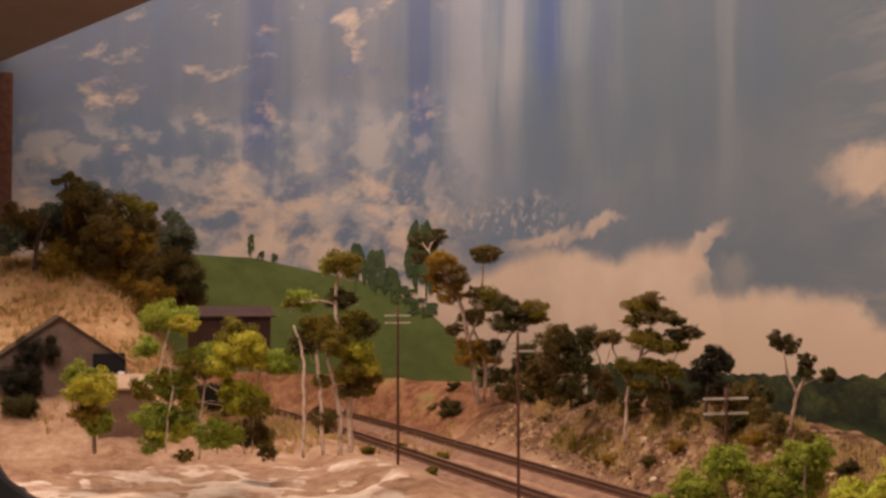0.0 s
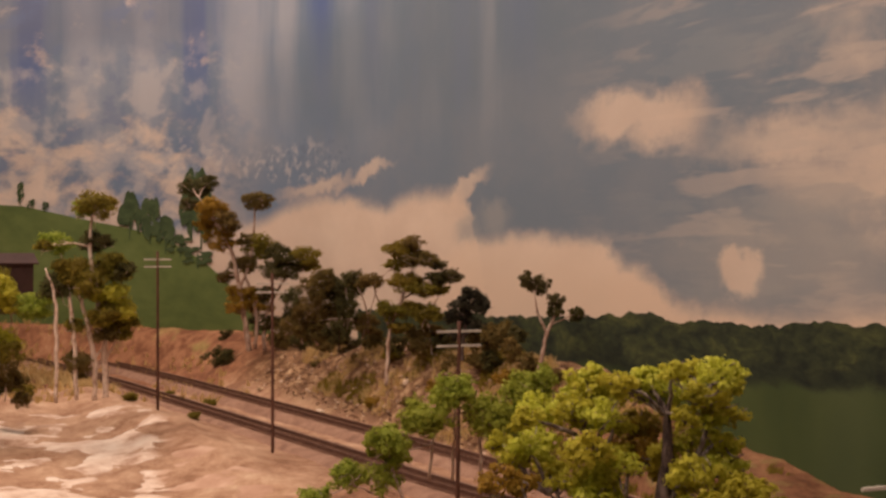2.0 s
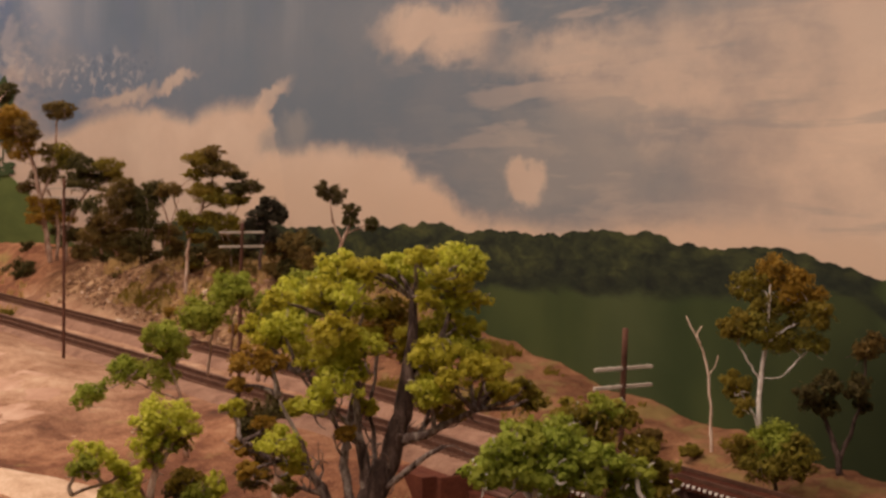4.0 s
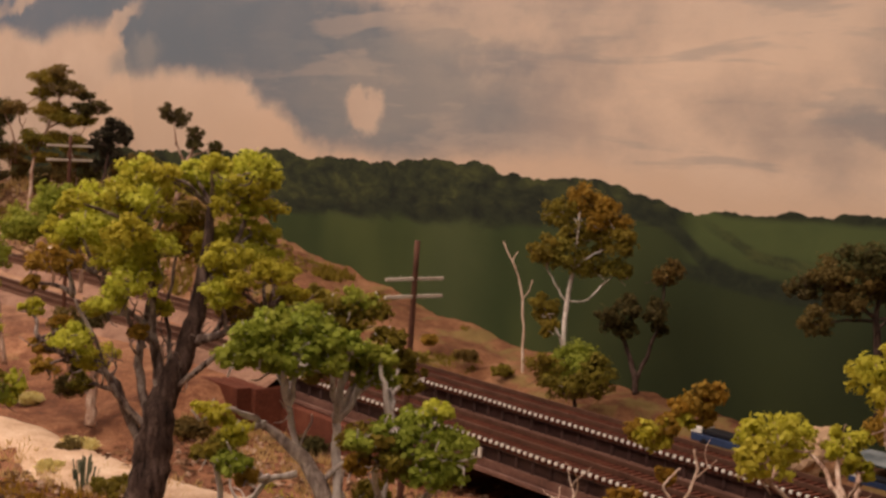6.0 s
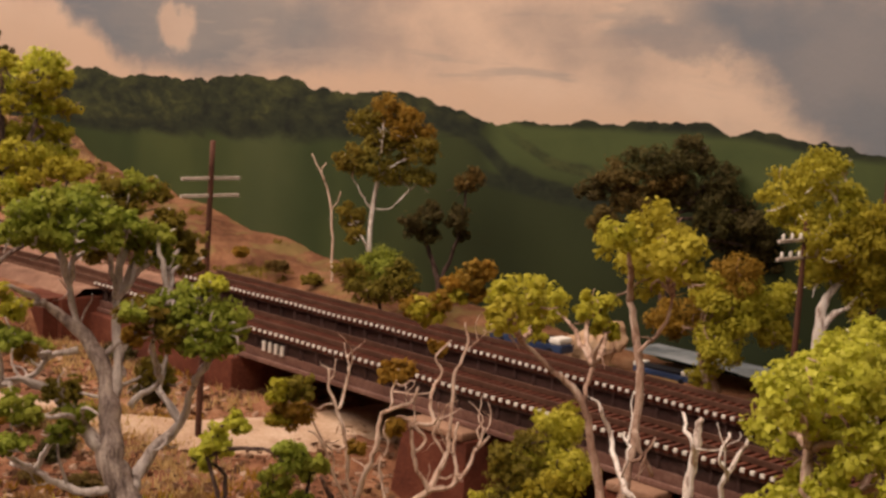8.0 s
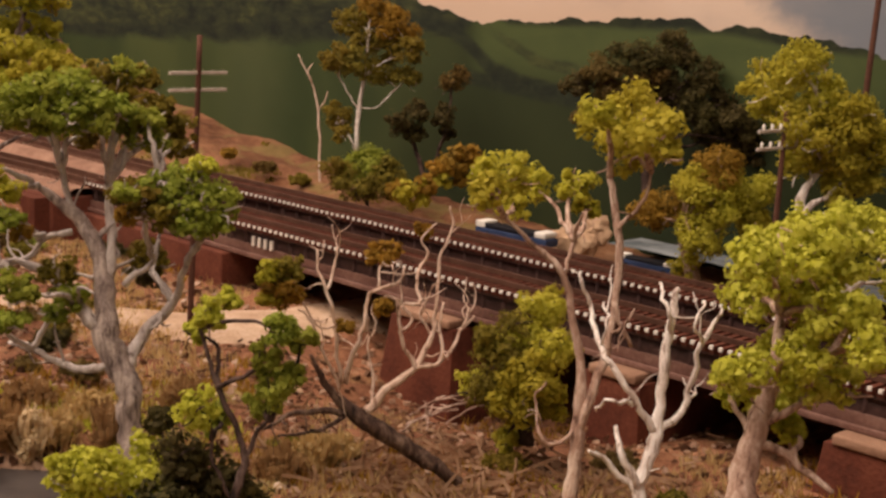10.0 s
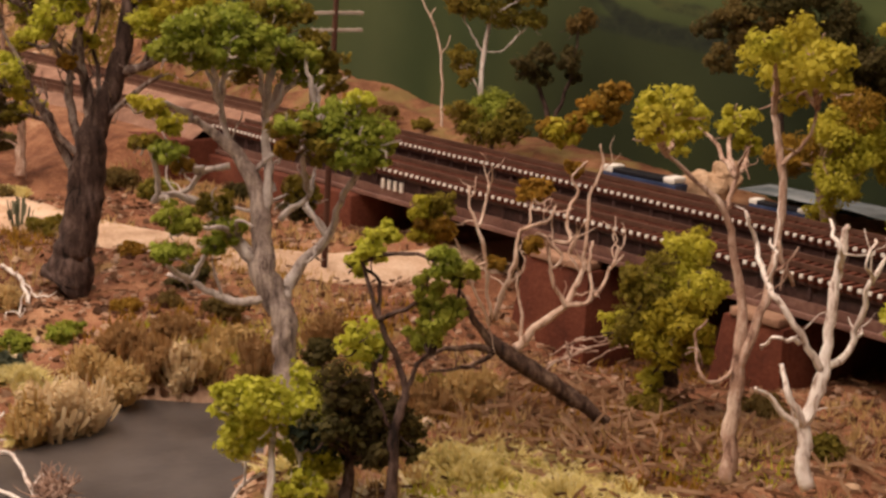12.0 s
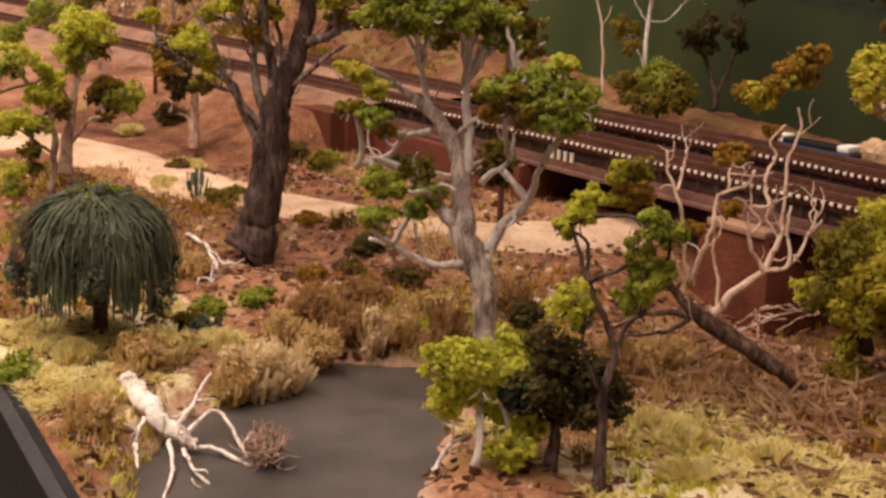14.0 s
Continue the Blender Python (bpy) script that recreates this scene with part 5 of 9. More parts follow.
tree((0.0899, -0.2316, 1.0593), [(0.0899, -0.2316, 1.0593, 0.0049), (0.0856, -0.2307, 1.0761, 0.0044), (0.0819, -0.2297, 1.0910, 0.0043), (0.0773, -0.2297, 1.1059, 0.0047), (0.0720, -0.2324, 1.1160, 0.0044), (0.0679, -0.2315, 1.1319, 0.0036), (0.0630, -0.2320, 1.1468, 0.0029), (0.0558, -0.2366, 1.1577, 0.0021), (0.0467, -0.2445, 1.1656, 0.0010)],
     [[(0.0774, -0.2293, 1.1069, 0.0028), (0.0745, -0.2193, 1.1180, 0.0021), (0.0796, -0.2120, 1.1281, 0.0016), (0.0872, -0.2117, 1.1432, 0.0008)],
      [(0.0751, -0.2313, 1.1086, 0.0016), (0.0718, -0.2394, 1.1062, 0.0014), (0.0614, -0.2440, 1.1072, 0.0012), (0.0543, -0.2510, 1.1116, 0.0010), (0.0469, -0.2550, 1.1129, 0.0007)],
      [(0.0693, -0.2339, 1.1206, 0.0026), (0.0631, -0.2398, 1.1289, 0.0023), (0.0504, -0.2442, 1.1369, 0.0019), (0.0451, -0.2523, 1.1406, 0.0010), (0.0454, -0.2595, 1.1388, 0.0007)],
      [(0.0571, -0.2374, 1.1511, 0.0012), (0.0506, -0.2445, 1.1481, 0.0010), (0.0458, -0.2471, 1.1413, 0.0009), (0.0406, -0.2552, 1.1381, 0.0006)],
      [(0.0680, -0.2314, 1.1319, 0.0021), (0.0668, -0.2272, 1.1470, 0.0017), (0.0605, -0.2257, 1.1674, 0.0014)],
      [(0.0718, -0.2261, 1.1340, 0.0012), (0.0784, -0.2194, 1.1444, 0.0009), (0.0728, -0.2131, 1.1508, 0.0005)],
      [(0.0626, -0.2318, 1.1486, 0.0010), (0.0688, -0.2224, 1.1586, 0.0009), (0.0769, -0.2143, 1.1669, 0.0007)],
      [(0.0558, -0.2366, 1.1577, 0.0012), (0.0497, -0.2375, 1.1724, 0.0009), (0.0414, -0.2392, 1.1870, 0.0005)]],
     [(0.0497, -0.2522, 1.1904, 0.0092, "green"), (0.0494, -0.2582, 1.1895, 0.0054, "green"), (0.0512, -0.2416, 1.1983, 0.0098, "green"),
      (0.0534, -0.2502, 1.1954, 0.0070, "green"), (0.0654, -0.2432, 1.1897, 0.0091, "green"), (0.0520, -0.2441, 1.1868, 0.0071, "green"),
      (0.0455, -0.2273, 1.1939, 0.0090, "green"), (0.0427, -0.2220, 1.1814, 0.0069, "olive"), (0.0575, -0.2213, 1.1892, 0.0100, "green"),
      (0.0641, -0.2177, 1.1837, 0.0084, "green"), (0.0457, -0.2140, 1.1973, 0.0086, "olive"), (0.0468, -0.2043, 1.2013, 0.0075, "olive"),
      (0.0418, -0.2162, 1.2032, 0.0086, "olive"), (0.0592, -0.2390, 1.2032, 0.0075, "green"), (0.0471, -0.2104, 1.2043, 0.0069, "green"),
      (0.0565, -0.2042, 1.1928, 0.0063, "olive"), (0.0577, -0.1977, 1.1861, 0.0069, "olive"), (0.0605, -0.1970, 1.1792, 0.0064, "olive"),
      (0.0595, -0.2052, 1.1799, 0.0063, "green"), (0.0717, -0.2172, 1.1903, 0.0055, "green"), (0.0881, -0.2316, 1.1682, 0.0089, "olive"),
      (0.0968, -0.2425, 1.1713, 0.0054, "green"), (0.0904, -0.2282, 1.1715, 0.0061, "green"), (0.0954, -0.2169, 1.1729, 0.0101, "green"),
      (0.1020, -0.2124, 1.1662, 0.0096, "green"), (0.0993, -0.2171, 1.1597, 0.0084, "green"), (0.0949, -0.2224, 1.1663, 0.0067, "green"),
      (0.0928, -0.2285, 1.1626, 0.0072, "olive"), (0.0886, -0.2360, 1.1619, 0.0050, "rust"), (0.0975, -0.2134, 1.1773, 0.0051, "lime"),
      (0.1042, -0.2124, 1.1587, 0.0051, "green"), (0.0494, -0.2648, 1.1722, 0.0059, "yellow"), (0.0556, -0.2601, 1.1669, 0.0059, "yellow"),
      (0.0591, -0.2620, 1.1586, 0.0064, "green"), (0.0532, -0.2676, 1.1599, 0.0048, "olive"), (0.0595, -0.2575, 1.1528, 0.0038, "rust"),
      (0.0664, -0.2639, 1.1377, 0.0069, "green"), (0.0706, -0.2606, 1.1344, 0.0048, "green"), (0.0581, -0.2429, 1.1383, 0.0077, "olive"),
      (0.0630, -0.2403, 1.1308, 0.0066, "green"), (0.0689, -0.2676, 1.1270, 0.0063, "green"), (0.0541, -0.2082, 1.1405, 0.0076, "olive"),
      (0.0558, -0.2085, 1.1342, 0.0070, "dark"), (0.0586, -0.2045, 1.1375, 0.0052, "olive"), (0.0636, -0.2470, 1.1258, 0.0049, "green"),
      (0.0605, -0.2604, 1.1977, 0.0069, "green"), (0.0615, -0.2513, 1.1995, 0.0065, "green"), (0.0664, -0.2437, 1.2000, 0.0065, "green"),
      (0.0690, -0.2363, 1.1970, 0.0062, "green"), (0.0685, -0.2263, 1.1935, 0.0058, "green"), (0.0607, -0.2644, 1.1912, 0.0056, "green"),
      (0.0659, -0.2562, 1.1926, 0.0064, "green"), (0.0696, -0.2469, 1.1923, 0.0065, "green"), (0.0718, -0.2363, 1.1901, 0.0061, "green"),
      (0.0630, -0.2171, 1.1870, 0.0051, "olive")],
     'grey', 'tall smooth grey gum with pale bare lower limbs and green crown', 2, limb_bark='pale', dead=2, squash=(1.05, 1.05, 0.72))
tree((0.1342, -0.1212, 1.0594), [(0.1342, -0.1212, 1.0594, 0.0021), (0.1265, -0.1321, 1.0685, 0.0031), (0.1176, -0.1440, 1.0782, 0.0033), (0.1095, -0.1530, 1.0856, 0.0029), (0.1052, -0.1563, 1.0893, 0.0020), (0.1022, -0.1625, 1.0980, 0.0011), (0.1003, -0.1673, 1.1077, 0.0006)],
     [[(0.1074, -0.1553, 1.0854, 0.0013), (0.1044, -0.1664, 1.0875, 0.0012), (0.1021, -0.1776, 1.0877, 0.0009), (0.1013, -0.1883, 1.0842, 0.0006)],
      [(0.1069, -0.1561, 1.0843, 0.0010), (0.1073, -0.1711, 1.0817, 0.0007), (0.1037, -0.1837, 1.0815, 0.0004)],
      [(0.1121, -0.1500, 1.0868, 0.0019), (0.1155, -0.1440, 1.0948, 0.0016), (0.1198, -0.1344, 1.1021, 0.0013), (0.1201, -0.1290, 1.1092, 0.0010), (0.1192, -0.1246, 1.1169, 0.0008), (0.1163, -0.1210, 1.1288, 0.0007), (0.1133, -0.1174, 1.1407, 0.0006), (0.1133, -0.1117, 1.1498, 0.0005), (0.1108, -0.1114, 1.1590, 0.0003)],
      [(0.1214, -0.1354, 1.1031, 0.0009), (0.1183, -0.1389, 1.1118, 0.0007), (0.1167, -0.1402, 1.1221, 0.0007), (0.1149, -0.1404, 1.1274, 0.0007), (0.1130, -0.1449, 1.1286, 0.0004)],
      [(0.1166, -0.1391, 1.1165, 0.0006), (0.1170, -0.1349, 1.1194, 0.0006), (0.1148, -0.1355, 1.1245, 0.0006), (0.1186, -0.1313, 1.1255, 0.0007), (0.1155, -0.1303, 1.1296, 0.0007), (0.1131, -0.1275, 1.1373, 0.0006), (0.1142, -0.1249, 1.1419, 0.0005), (0.1119, -0.1255, 1.1475, 0.0004), (0.1128, -0.1198, 1.1535, 0.0003)],
      [(0.1212, -0.1358, 1.1027, 0.0009), (0.1249, -0.1256, 1.1042, 0.0007), (0.1211, -0.1234, 1.1146, 0.0006), (0.1185, -0.1199, 1.1248, 0.0005)],
      [(0.1248, -0.1255, 1.1048, 0.0007), (0.1248, -0.1178, 1.1109, 0.0006), (0.1236, -0.1144, 1.1162, 0.0006), (0.1246, -0.1094, 1.1197, 0.0004)],
      [(0.1237, -0.1145, 1.1156, 0.0005), (0.1242, -0.1118, 1.1229, 0.0003)],
      [(0.1052, -0.1541, 1.0964, 0.0010), (0.1081, -0.1532, 1.1086, 0.0010), (0.1103, -0.1505, 1.1193, 0.0009), (0.1095, -0.1490, 1.1272, 0.0007), (0.1126, -0.1470, 1.1328, 0.0007), (0.1144, -0.1390, 1.1334, 0.0006), (0.1149, -0.1368, 1.1389, 0.0004)],
      [(0.1124, -0.1473, 1.1324, 0.0006), (0.1119, -0.1458, 1.1388, 0.0004), (0.1120, -0.1445, 1.1428, 0.0003)],
      [(0.1066, -0.1582, 1.0974, 0.0009), (0.1065, -0.1605, 1.1092, 0.0007), (0.1052, -0.1613, 1.1205, 0.0007), (0.1031, -0.1633, 1.1306, 0.0006), (0.0998, -0.1643, 1.1383, 0.0005), (0.0977, -0.1643, 1.1451, 0.0004)],
      [(0.1029, -0.1632, 1.1316, 0.0006), (0.1019, -0.1591, 1.1386, 0.0005), (0.1011, -0.1577, 1.1457, 0.0004)],
      [(0.1056, -0.1614, 1.1189, 0.0005), (0.1036, -0.1664, 1.1187, 0.0004), (0.0999, -0.1726, 1.1299, 0.0004), (0.0970, -0.1763, 1.1373, 0.0003)],
      [(0.1103, -0.1456, 1.0878, 0.0007), (0.1070, -0.1426, 1.0994, 0.0006), (0.1038, -0.1427, 1.1094, 0.0004), (0.1029, -0.1389, 1.1152, 0.0003)],
      [(0.1070, -0.1584, 1.0954, 0.0006), (0.1046, -0.1653, 1.1095, 0.0005), (0.1027, -0.1696, 1.1210, 0.0004), (0.1003, -0.1737, 1.1250, 0.0003)],
      [(0.1191, -0.1259, 1.1128, 0.0004), (0.1136, -0.1264, 1.1203, 0.0005), (0.1129, -0.1224, 1.1261, 0.0003)]],
     [(0.0935, -0.1798, 1.1375, 0.0062, "yellow"), (0.0965, -0.1760, 1.1398, 0.0057, "olive"), (0.0969, -0.1783, 1.1310, 0.0072, "rust"),
      (0.0939, -0.1821, 1.1287, 0.0046, "yellow"), (0.1088, -0.1416, 1.1437, 0.0058, "rust"), (0.1062, -0.1451, 1.1418, 0.0032, "rust"),
      (0.1124, -0.1440, 1.1242, 0.0042, "rust"), (0.1084, -0.1585, 1.1188, 0.0037, "rust"), (0.0998, -0.1216, 1.1626, 0.0071, "yellow"),
      (0.0966, -0.1245, 1.1636, 0.0049, "rust"), (0.1037, -0.1168, 1.1650, 0.0055, "rust"), (0.1062, -0.1083, 1.1747, 0.0071, "rust"),
      (0.1089, -0.1021, 1.1763, 0.0055, "rust"), (0.1052, -0.1112, 1.1688, 0.0044, "yellow"), (0.1089, -0.1044, 1.1690, 0.0039, "rust"),
      (0.1085, -0.1223, 1.1504, 0.0038, "rust"), (0.1034, -0.1121, 1.1718, 0.0044, "rust")],
     'log', 'fallen dead tree with pale twisted bare branches', 3, limb_bark='bleached', name='fallen_tree', twigs=False, dead=2, own=2)
tree((0.1253, -0.0760, 1.0627), [(0.1253, -0.0760, 1.0627, 0.0029), (0.1223, -0.0754, 1.0747, 0.0025), (0.1192, -0.0745, 1.0877, 0.0018)],
     [],
     [(0.1164, -0.0800, 1.1040, 0.0157, "olive"), (0.1172, -0.0632, 1.1113, 0.0143, "yellow"), (0.1083, -0.0790, 1.0857, 0.0154, "olive"),
      (0.1332, -0.0831, 1.0959, 0.0154, "yellow"), (0.1389, -0.0771, 1.1065, 0.0095, "yellow"), (0.0976, -0.0788, 1.0818, 0.0073, "yellow"),
      (0.1249, -0.0851, 1.0805, 0.0118, "yellow"), (0.1345, -0.0757, 1.0837, 0.0096, "yellow"), (0.1100, -0.0629, 1.0620, 0.0068, "yellow"),
      (0.1199, -0.0827, 1.0648, 0.0060, "yellow"), (0.1132, -0.0521, 1.1162, 0.0073, "yellow"), (0.1184, -0.0733, 1.0990, 0.0136, "yellow")],
     'dark', 'dense olive-green bushy tree in front of a bridge pier', 4)
tree((0.2128, -0.1533, 1.0704), [(0.2128, -0.1533, 1.0704, 0.0027), (0.2104, -0.1512, 1.0852, 0.0023), (0.2082, -0.1481, 1.1026, 0.0022), (0.2057, -0.1453, 1.1200, 0.0016), (0.2010, -0.1447, 1.1372, 0.0013), (0.1957, -0.1454, 1.1526, 0.0011), (0.1883, -0.1505, 1.1607, 0.0008), (0.1792, -0.1573, 1.1691, 0.0005)],
     [[(0.2078, -0.1480, 1.1043, 0.0015), (0.2106, -0.1428, 1.1226, 0.0014), (0.2079, -0.1337, 1.1428, 0.0013), (0.2035, -0.1289, 1.1670, 0.0014), (0.1974, -0.1282, 1.1823, 0.0010)],
      [(0.1957, -0.1454, 1.1526, 0.0008), (0.1931, -0.1384, 1.1624, 0.0007), (0.1996, -0.1424, 1.1727, 0.0004)],
      [(0.2082, -0.1350, 1.1448, 0.0009), (0.2139, -0.1316, 1.1310, 0.0006)],
      [(0.2049, -0.1314, 1.1675, 0.0007), (0.2072, -0.1238, 1.1745, 0.0006), (0.2088, -0.1218, 1.1854, 0.0004)],
      [(0.2078, -0.1474, 1.1061, 0.0008), (0.2045, -0.1579, 1.1015, 0.0006), (0.1975, -0.1565, 1.1123, 0.0004), (0.2014, -0.1567, 1.1206, 0.0004)]],
     [(0.1862, -0.1150, 1.1969, 0.0106, "yellow"), (0.1927, -0.1095, 1.2034, 0.0110, "yellow"), (0.2180, -0.1330, 1.1978, 0.0102, "yellow"),
      (0.2011, -0.1243, 1.1925, 0.0103, "yellow"), (0.2028, -0.1420, 1.2037, 0.0062, "yellow"), (0.2233, -0.1331, 1.1938, 0.0049, "yellow"),
      (0.1911, -0.1762, 1.1804, 0.0077, "yellow"), (0.1898, -0.1666, 1.1852, 0.0078, "yellow"), (0.1671, -0.1298, 1.1763, 0.0077, "yellow"),
      (0.1676, -0.1402, 1.1691, 0.0062, "yellow"), (0.1815, -0.1256, 1.1767, 0.0075, "yellow"), (0.1851, -0.1241, 1.1711, 0.0053, "yellow"),
      (0.1856, -0.1726, 1.1854, 0.0053, "yellow")],
     'pink', 'pink-barked gum with forked pale limbs and yellow tufts', 5, dead=1)
tree((0.2456, -0.1599, 1.0814), [(0.2456, -0.1599, 1.0814, 0.0023), (0.2416, -0.1592, 1.0966, 0.0021), (0.2415, -0.1554, 1.1097, 0.0019), (0.2415, -0.1523, 1.1196, 0.0017), (0.2394, -0.1494, 1.1358, 0.0015), (0.2392, -0.1461, 1.1473, 0.0013), (0.2386, -0.1439, 1.1563, 0.0007)],
     [[(0.2392, -0.1471, 1.1440, 0.0008), (0.2425, -0.1549, 1.1524, 0.0007), (0.2348, -0.1484, 1.1577, 0.0004)],
      [(0.2420, -0.1533, 1.1147, 0.0012), (0.2414, -0.1385, 1.1225, 0.0010), (0.2448, -0.1380, 1.1407, 0.0008), (0.2447, -0.1278, 1.1501, 0.0004)],
      [(0.2465, -0.1409, 1.1397, 0.0005), (0.2483, -0.1479, 1.1478, 0.0004), (0.2448, -0.1395, 1.1528, 0.0004)],
      [(0.2411, -0.1593, 1.0982, 0.0012), (0.2389, -0.1655, 1.1092, 0.0010), (0.2325, -0.1615, 1.1153, 0.0005)],
      [(0.2414, -0.1595, 1.0966, 0.0010), (0.2320, -0.1640, 1.1060, 0.0008), (0.2350, -0.1757, 1.1114, 0.0004)],
      [(0.2416, -0.1537, 1.1147, 0.0011), (0.2375, -0.1624, 1.1271, 0.0010), (0.2297, -0.1656, 1.1367, 0.0009), (0.2171, -0.1571, 1.1456, 0.0007), (0.2143, -0.1607, 1.1575, 0.0004)],
      [(0.2262, -0.1626, 1.1371, 0.0005), (0.2304, -0.1654, 1.1461, 0.0004), (0.2205, -0.1558, 1.1497, 0.0004)],
      [(0.2355, -0.1576, 1.1223, 0.0008), (0.2353, -0.1673, 1.1256, 0.0005), (0.2270, -0.1637, 1.1194, 0.0004)]],
     [],
     'white', 'bare bone-white dead tree with broken limbs', 6, name='dead_tree', twigs=False, dead=1, crook=1.5)
tree((0.2736, -0.1551, 1.0881), [(0.2736, -0.1551, 1.0881, 0.0052), (0.2714, -0.1523, 1.1044, 0.0044), (0.2708, -0.1481, 1.1201, 0.0033), (0.2715, -0.1425, 1.1359, 0.0022), (0.2697, -0.1386, 1.1546, 0.0013)],
     [[(0.2708, -0.1481, 1.1201, 0.0016), (0.2799, -0.1413, 1.1148, 0.0013), (0.2913, -0.1381, 1.1076, 0.0008)],
      [(0.2712, -0.1467, 1.1233, 0.0013), (0.2805, -0.1401, 1.1312, 0.0009), (0.2798, -0.1295, 1.1426, 0.0006)]],
     [(0.2776, -0.1679, 1.1755, 0.0081, "lime"), (0.2627, -0.1257, 1.1733, 0.0101, "lime"), (0.2736, -0.1297, 1.1787, 0.0091, "lime"),
      (0.2673, -0.1155, 1.1632, 0.0099, "lime"), (0.2715, -0.1446, 1.1652, 0.0089, "lime"), (0.2535, -0.1294, 1.1611, 0.0063, "lime"),
      (0.2738, -0.1587, 1.1405, 0.0084, "lime"), (0.2627, -0.1241, 1.1386, 0.0099, "lime"), (0.2664, -0.1305, 1.1260, 0.0090, "lime"),
      (0.2811, -0.1396, 1.1378, 0.0079, "lime"), (0.2620, -0.1490, 1.1353, 0.0057, "lime"), (0.2728, -0.1303, 1.1191, 0.0055, "lime"),
      (0.2891, -0.1442, 1.1593, 0.0109, "lime"), (0.2768, -0.1216, 1.1705, 0.0115, "lime"), (0.2559, -0.1298, 1.1680, 0.0108, "lime"),
      (0.2819, -0.1491, 1.1734, 0.0117, "lime"), (0.2566, -0.1317, 1.1550, 0.0098, "lime"), (0.2720, -0.1265, 1.1560, 0.0112, "lime"),
      (0.2759, -0.1102, 1.1506, 0.0114, "lime"), (0.2822, -0.1477, 1.1477, 0.0088, "lime"), (0.3031, -0.1470, 1.1520, 0.0084, "lime"),
      (0.2556, -0.1377, 1.1304, 0.0074, "lime"), (0.2771, -0.1155, 1.1340, 0.0098, "lime")],
     'pink', 'stout gum with pinkish trunk and bright lime foliage', 7)
tree((0.0412, 0.1569, 1.0756), [(0.0412, 0.1569, 1.0756, 0.0046), (0.0344, 0.1549, 1.0998, 0.0037), (0.0296, 0.1536, 1.1180, 0.0028)],
     [],
     [(0.0226, 0.1568, 1.1260, 0.0195, "rust"), (0.0501, 0.1561, 1.1521, 0.0167, "rust"), (0.0528, 0.1818, 1.1355, 0.0171, "yellow"),
      (0.0188, 0.1365, 1.1237, 0.0133, "rust"), (0.0492, 0.1474, 1.1157, 0.0167, "yellow"), (0.0347, 0.1549, 1.0967, 0.0104, "yellow"),
      (0.0513, 0.1519, 1.1342, 0.0181, "yellow"), (0.0594, 0.1797, 1.1211, 0.0126, "yellow"), (0.0407, 0.1448, 1.1422, 0.0145, "yellow")],
     'pink', 'spreading gum with mustard-green crown behind the bridge', 8)
tree((0.0957, 0.1607, 1.0989), [(0.0957, 0.1607, 1.0989, 0.0038), (0.0942, 0.1649, 1.1283, 0.0032), (0.0948, 0.1689, 1.1460, 0.0021), (0.1014, 0.1778, 1.1584, 0.0012)],
     [[(0.0942, 0.1649, 1.1283, 0.0018), (0.0998, 0.1677, 1.1380, 0.0018), (0.1048, 0.1697, 1.1416, 0.0009)]],
     [(0.0671, 0.1658, 1.1964, 0.0158, "yellow"), (0.0947, 0.1516, 1.2094, 0.0151, "yellow"), (0.1008, 0.1667, 1.1970, 0.0139, "yellow"),
      (0.0653, 0.1822, 1.1823, 0.0146, "yellow"), (0.1088, 0.1675, 1.1746, 0.0201, "yellow"), (0.0886, 0.1760, 1.1627, 0.0171, "yellow"),
      (0.1143, 0.1886, 1.1642, 0.0169, "yellow"), (0.1101, 0.1814, 1.1506, 0.0169, "yellow"), (0.1186, 0.1968, 1.1719, 0.0141, "yellow"),
      (0.0941, 0.1528, 1.1790, 0.0138, "yellow"), (0.0806, 0.1911, 1.2126, 0.0087, "yellow"), (0.1160, 0.1689, 1.1885, 0.0137, "yellow")],
     'white', 'gum with white limbs and mustard-green crown', 9)
tree((0.1953, 0.0391, 1.1134), [(0.1953, 0.0391, 1.1134, 0.0028), (0.1930, 0.0395, 1.1271, 0.0021), (0.1897, 0.0388, 1.1407, 0.0014)],
     [[(0.1940, 0.0396, 1.1225, 0.0016), (0.2029, 0.0437, 1.1357, 0.0012), (0.2049, 0.0549, 1.1420, 0.0007)]],
     [(0.1961, 0.0214, 1.1504, 0.0124, "lime"), (0.1855, 0.0626, 1.1510, 0.0143, "lime"), (0.2148, 0.0301, 1.1486, 0.0090, "lime"),
      (0.2060, 0.0531, 1.1306, 0.0094, "lime"), (0.1718, 0.0504, 1.1459, 0.0098, "lime")],
     'white', 'gum with pale limbs and lime crown beside the bridge', 10)
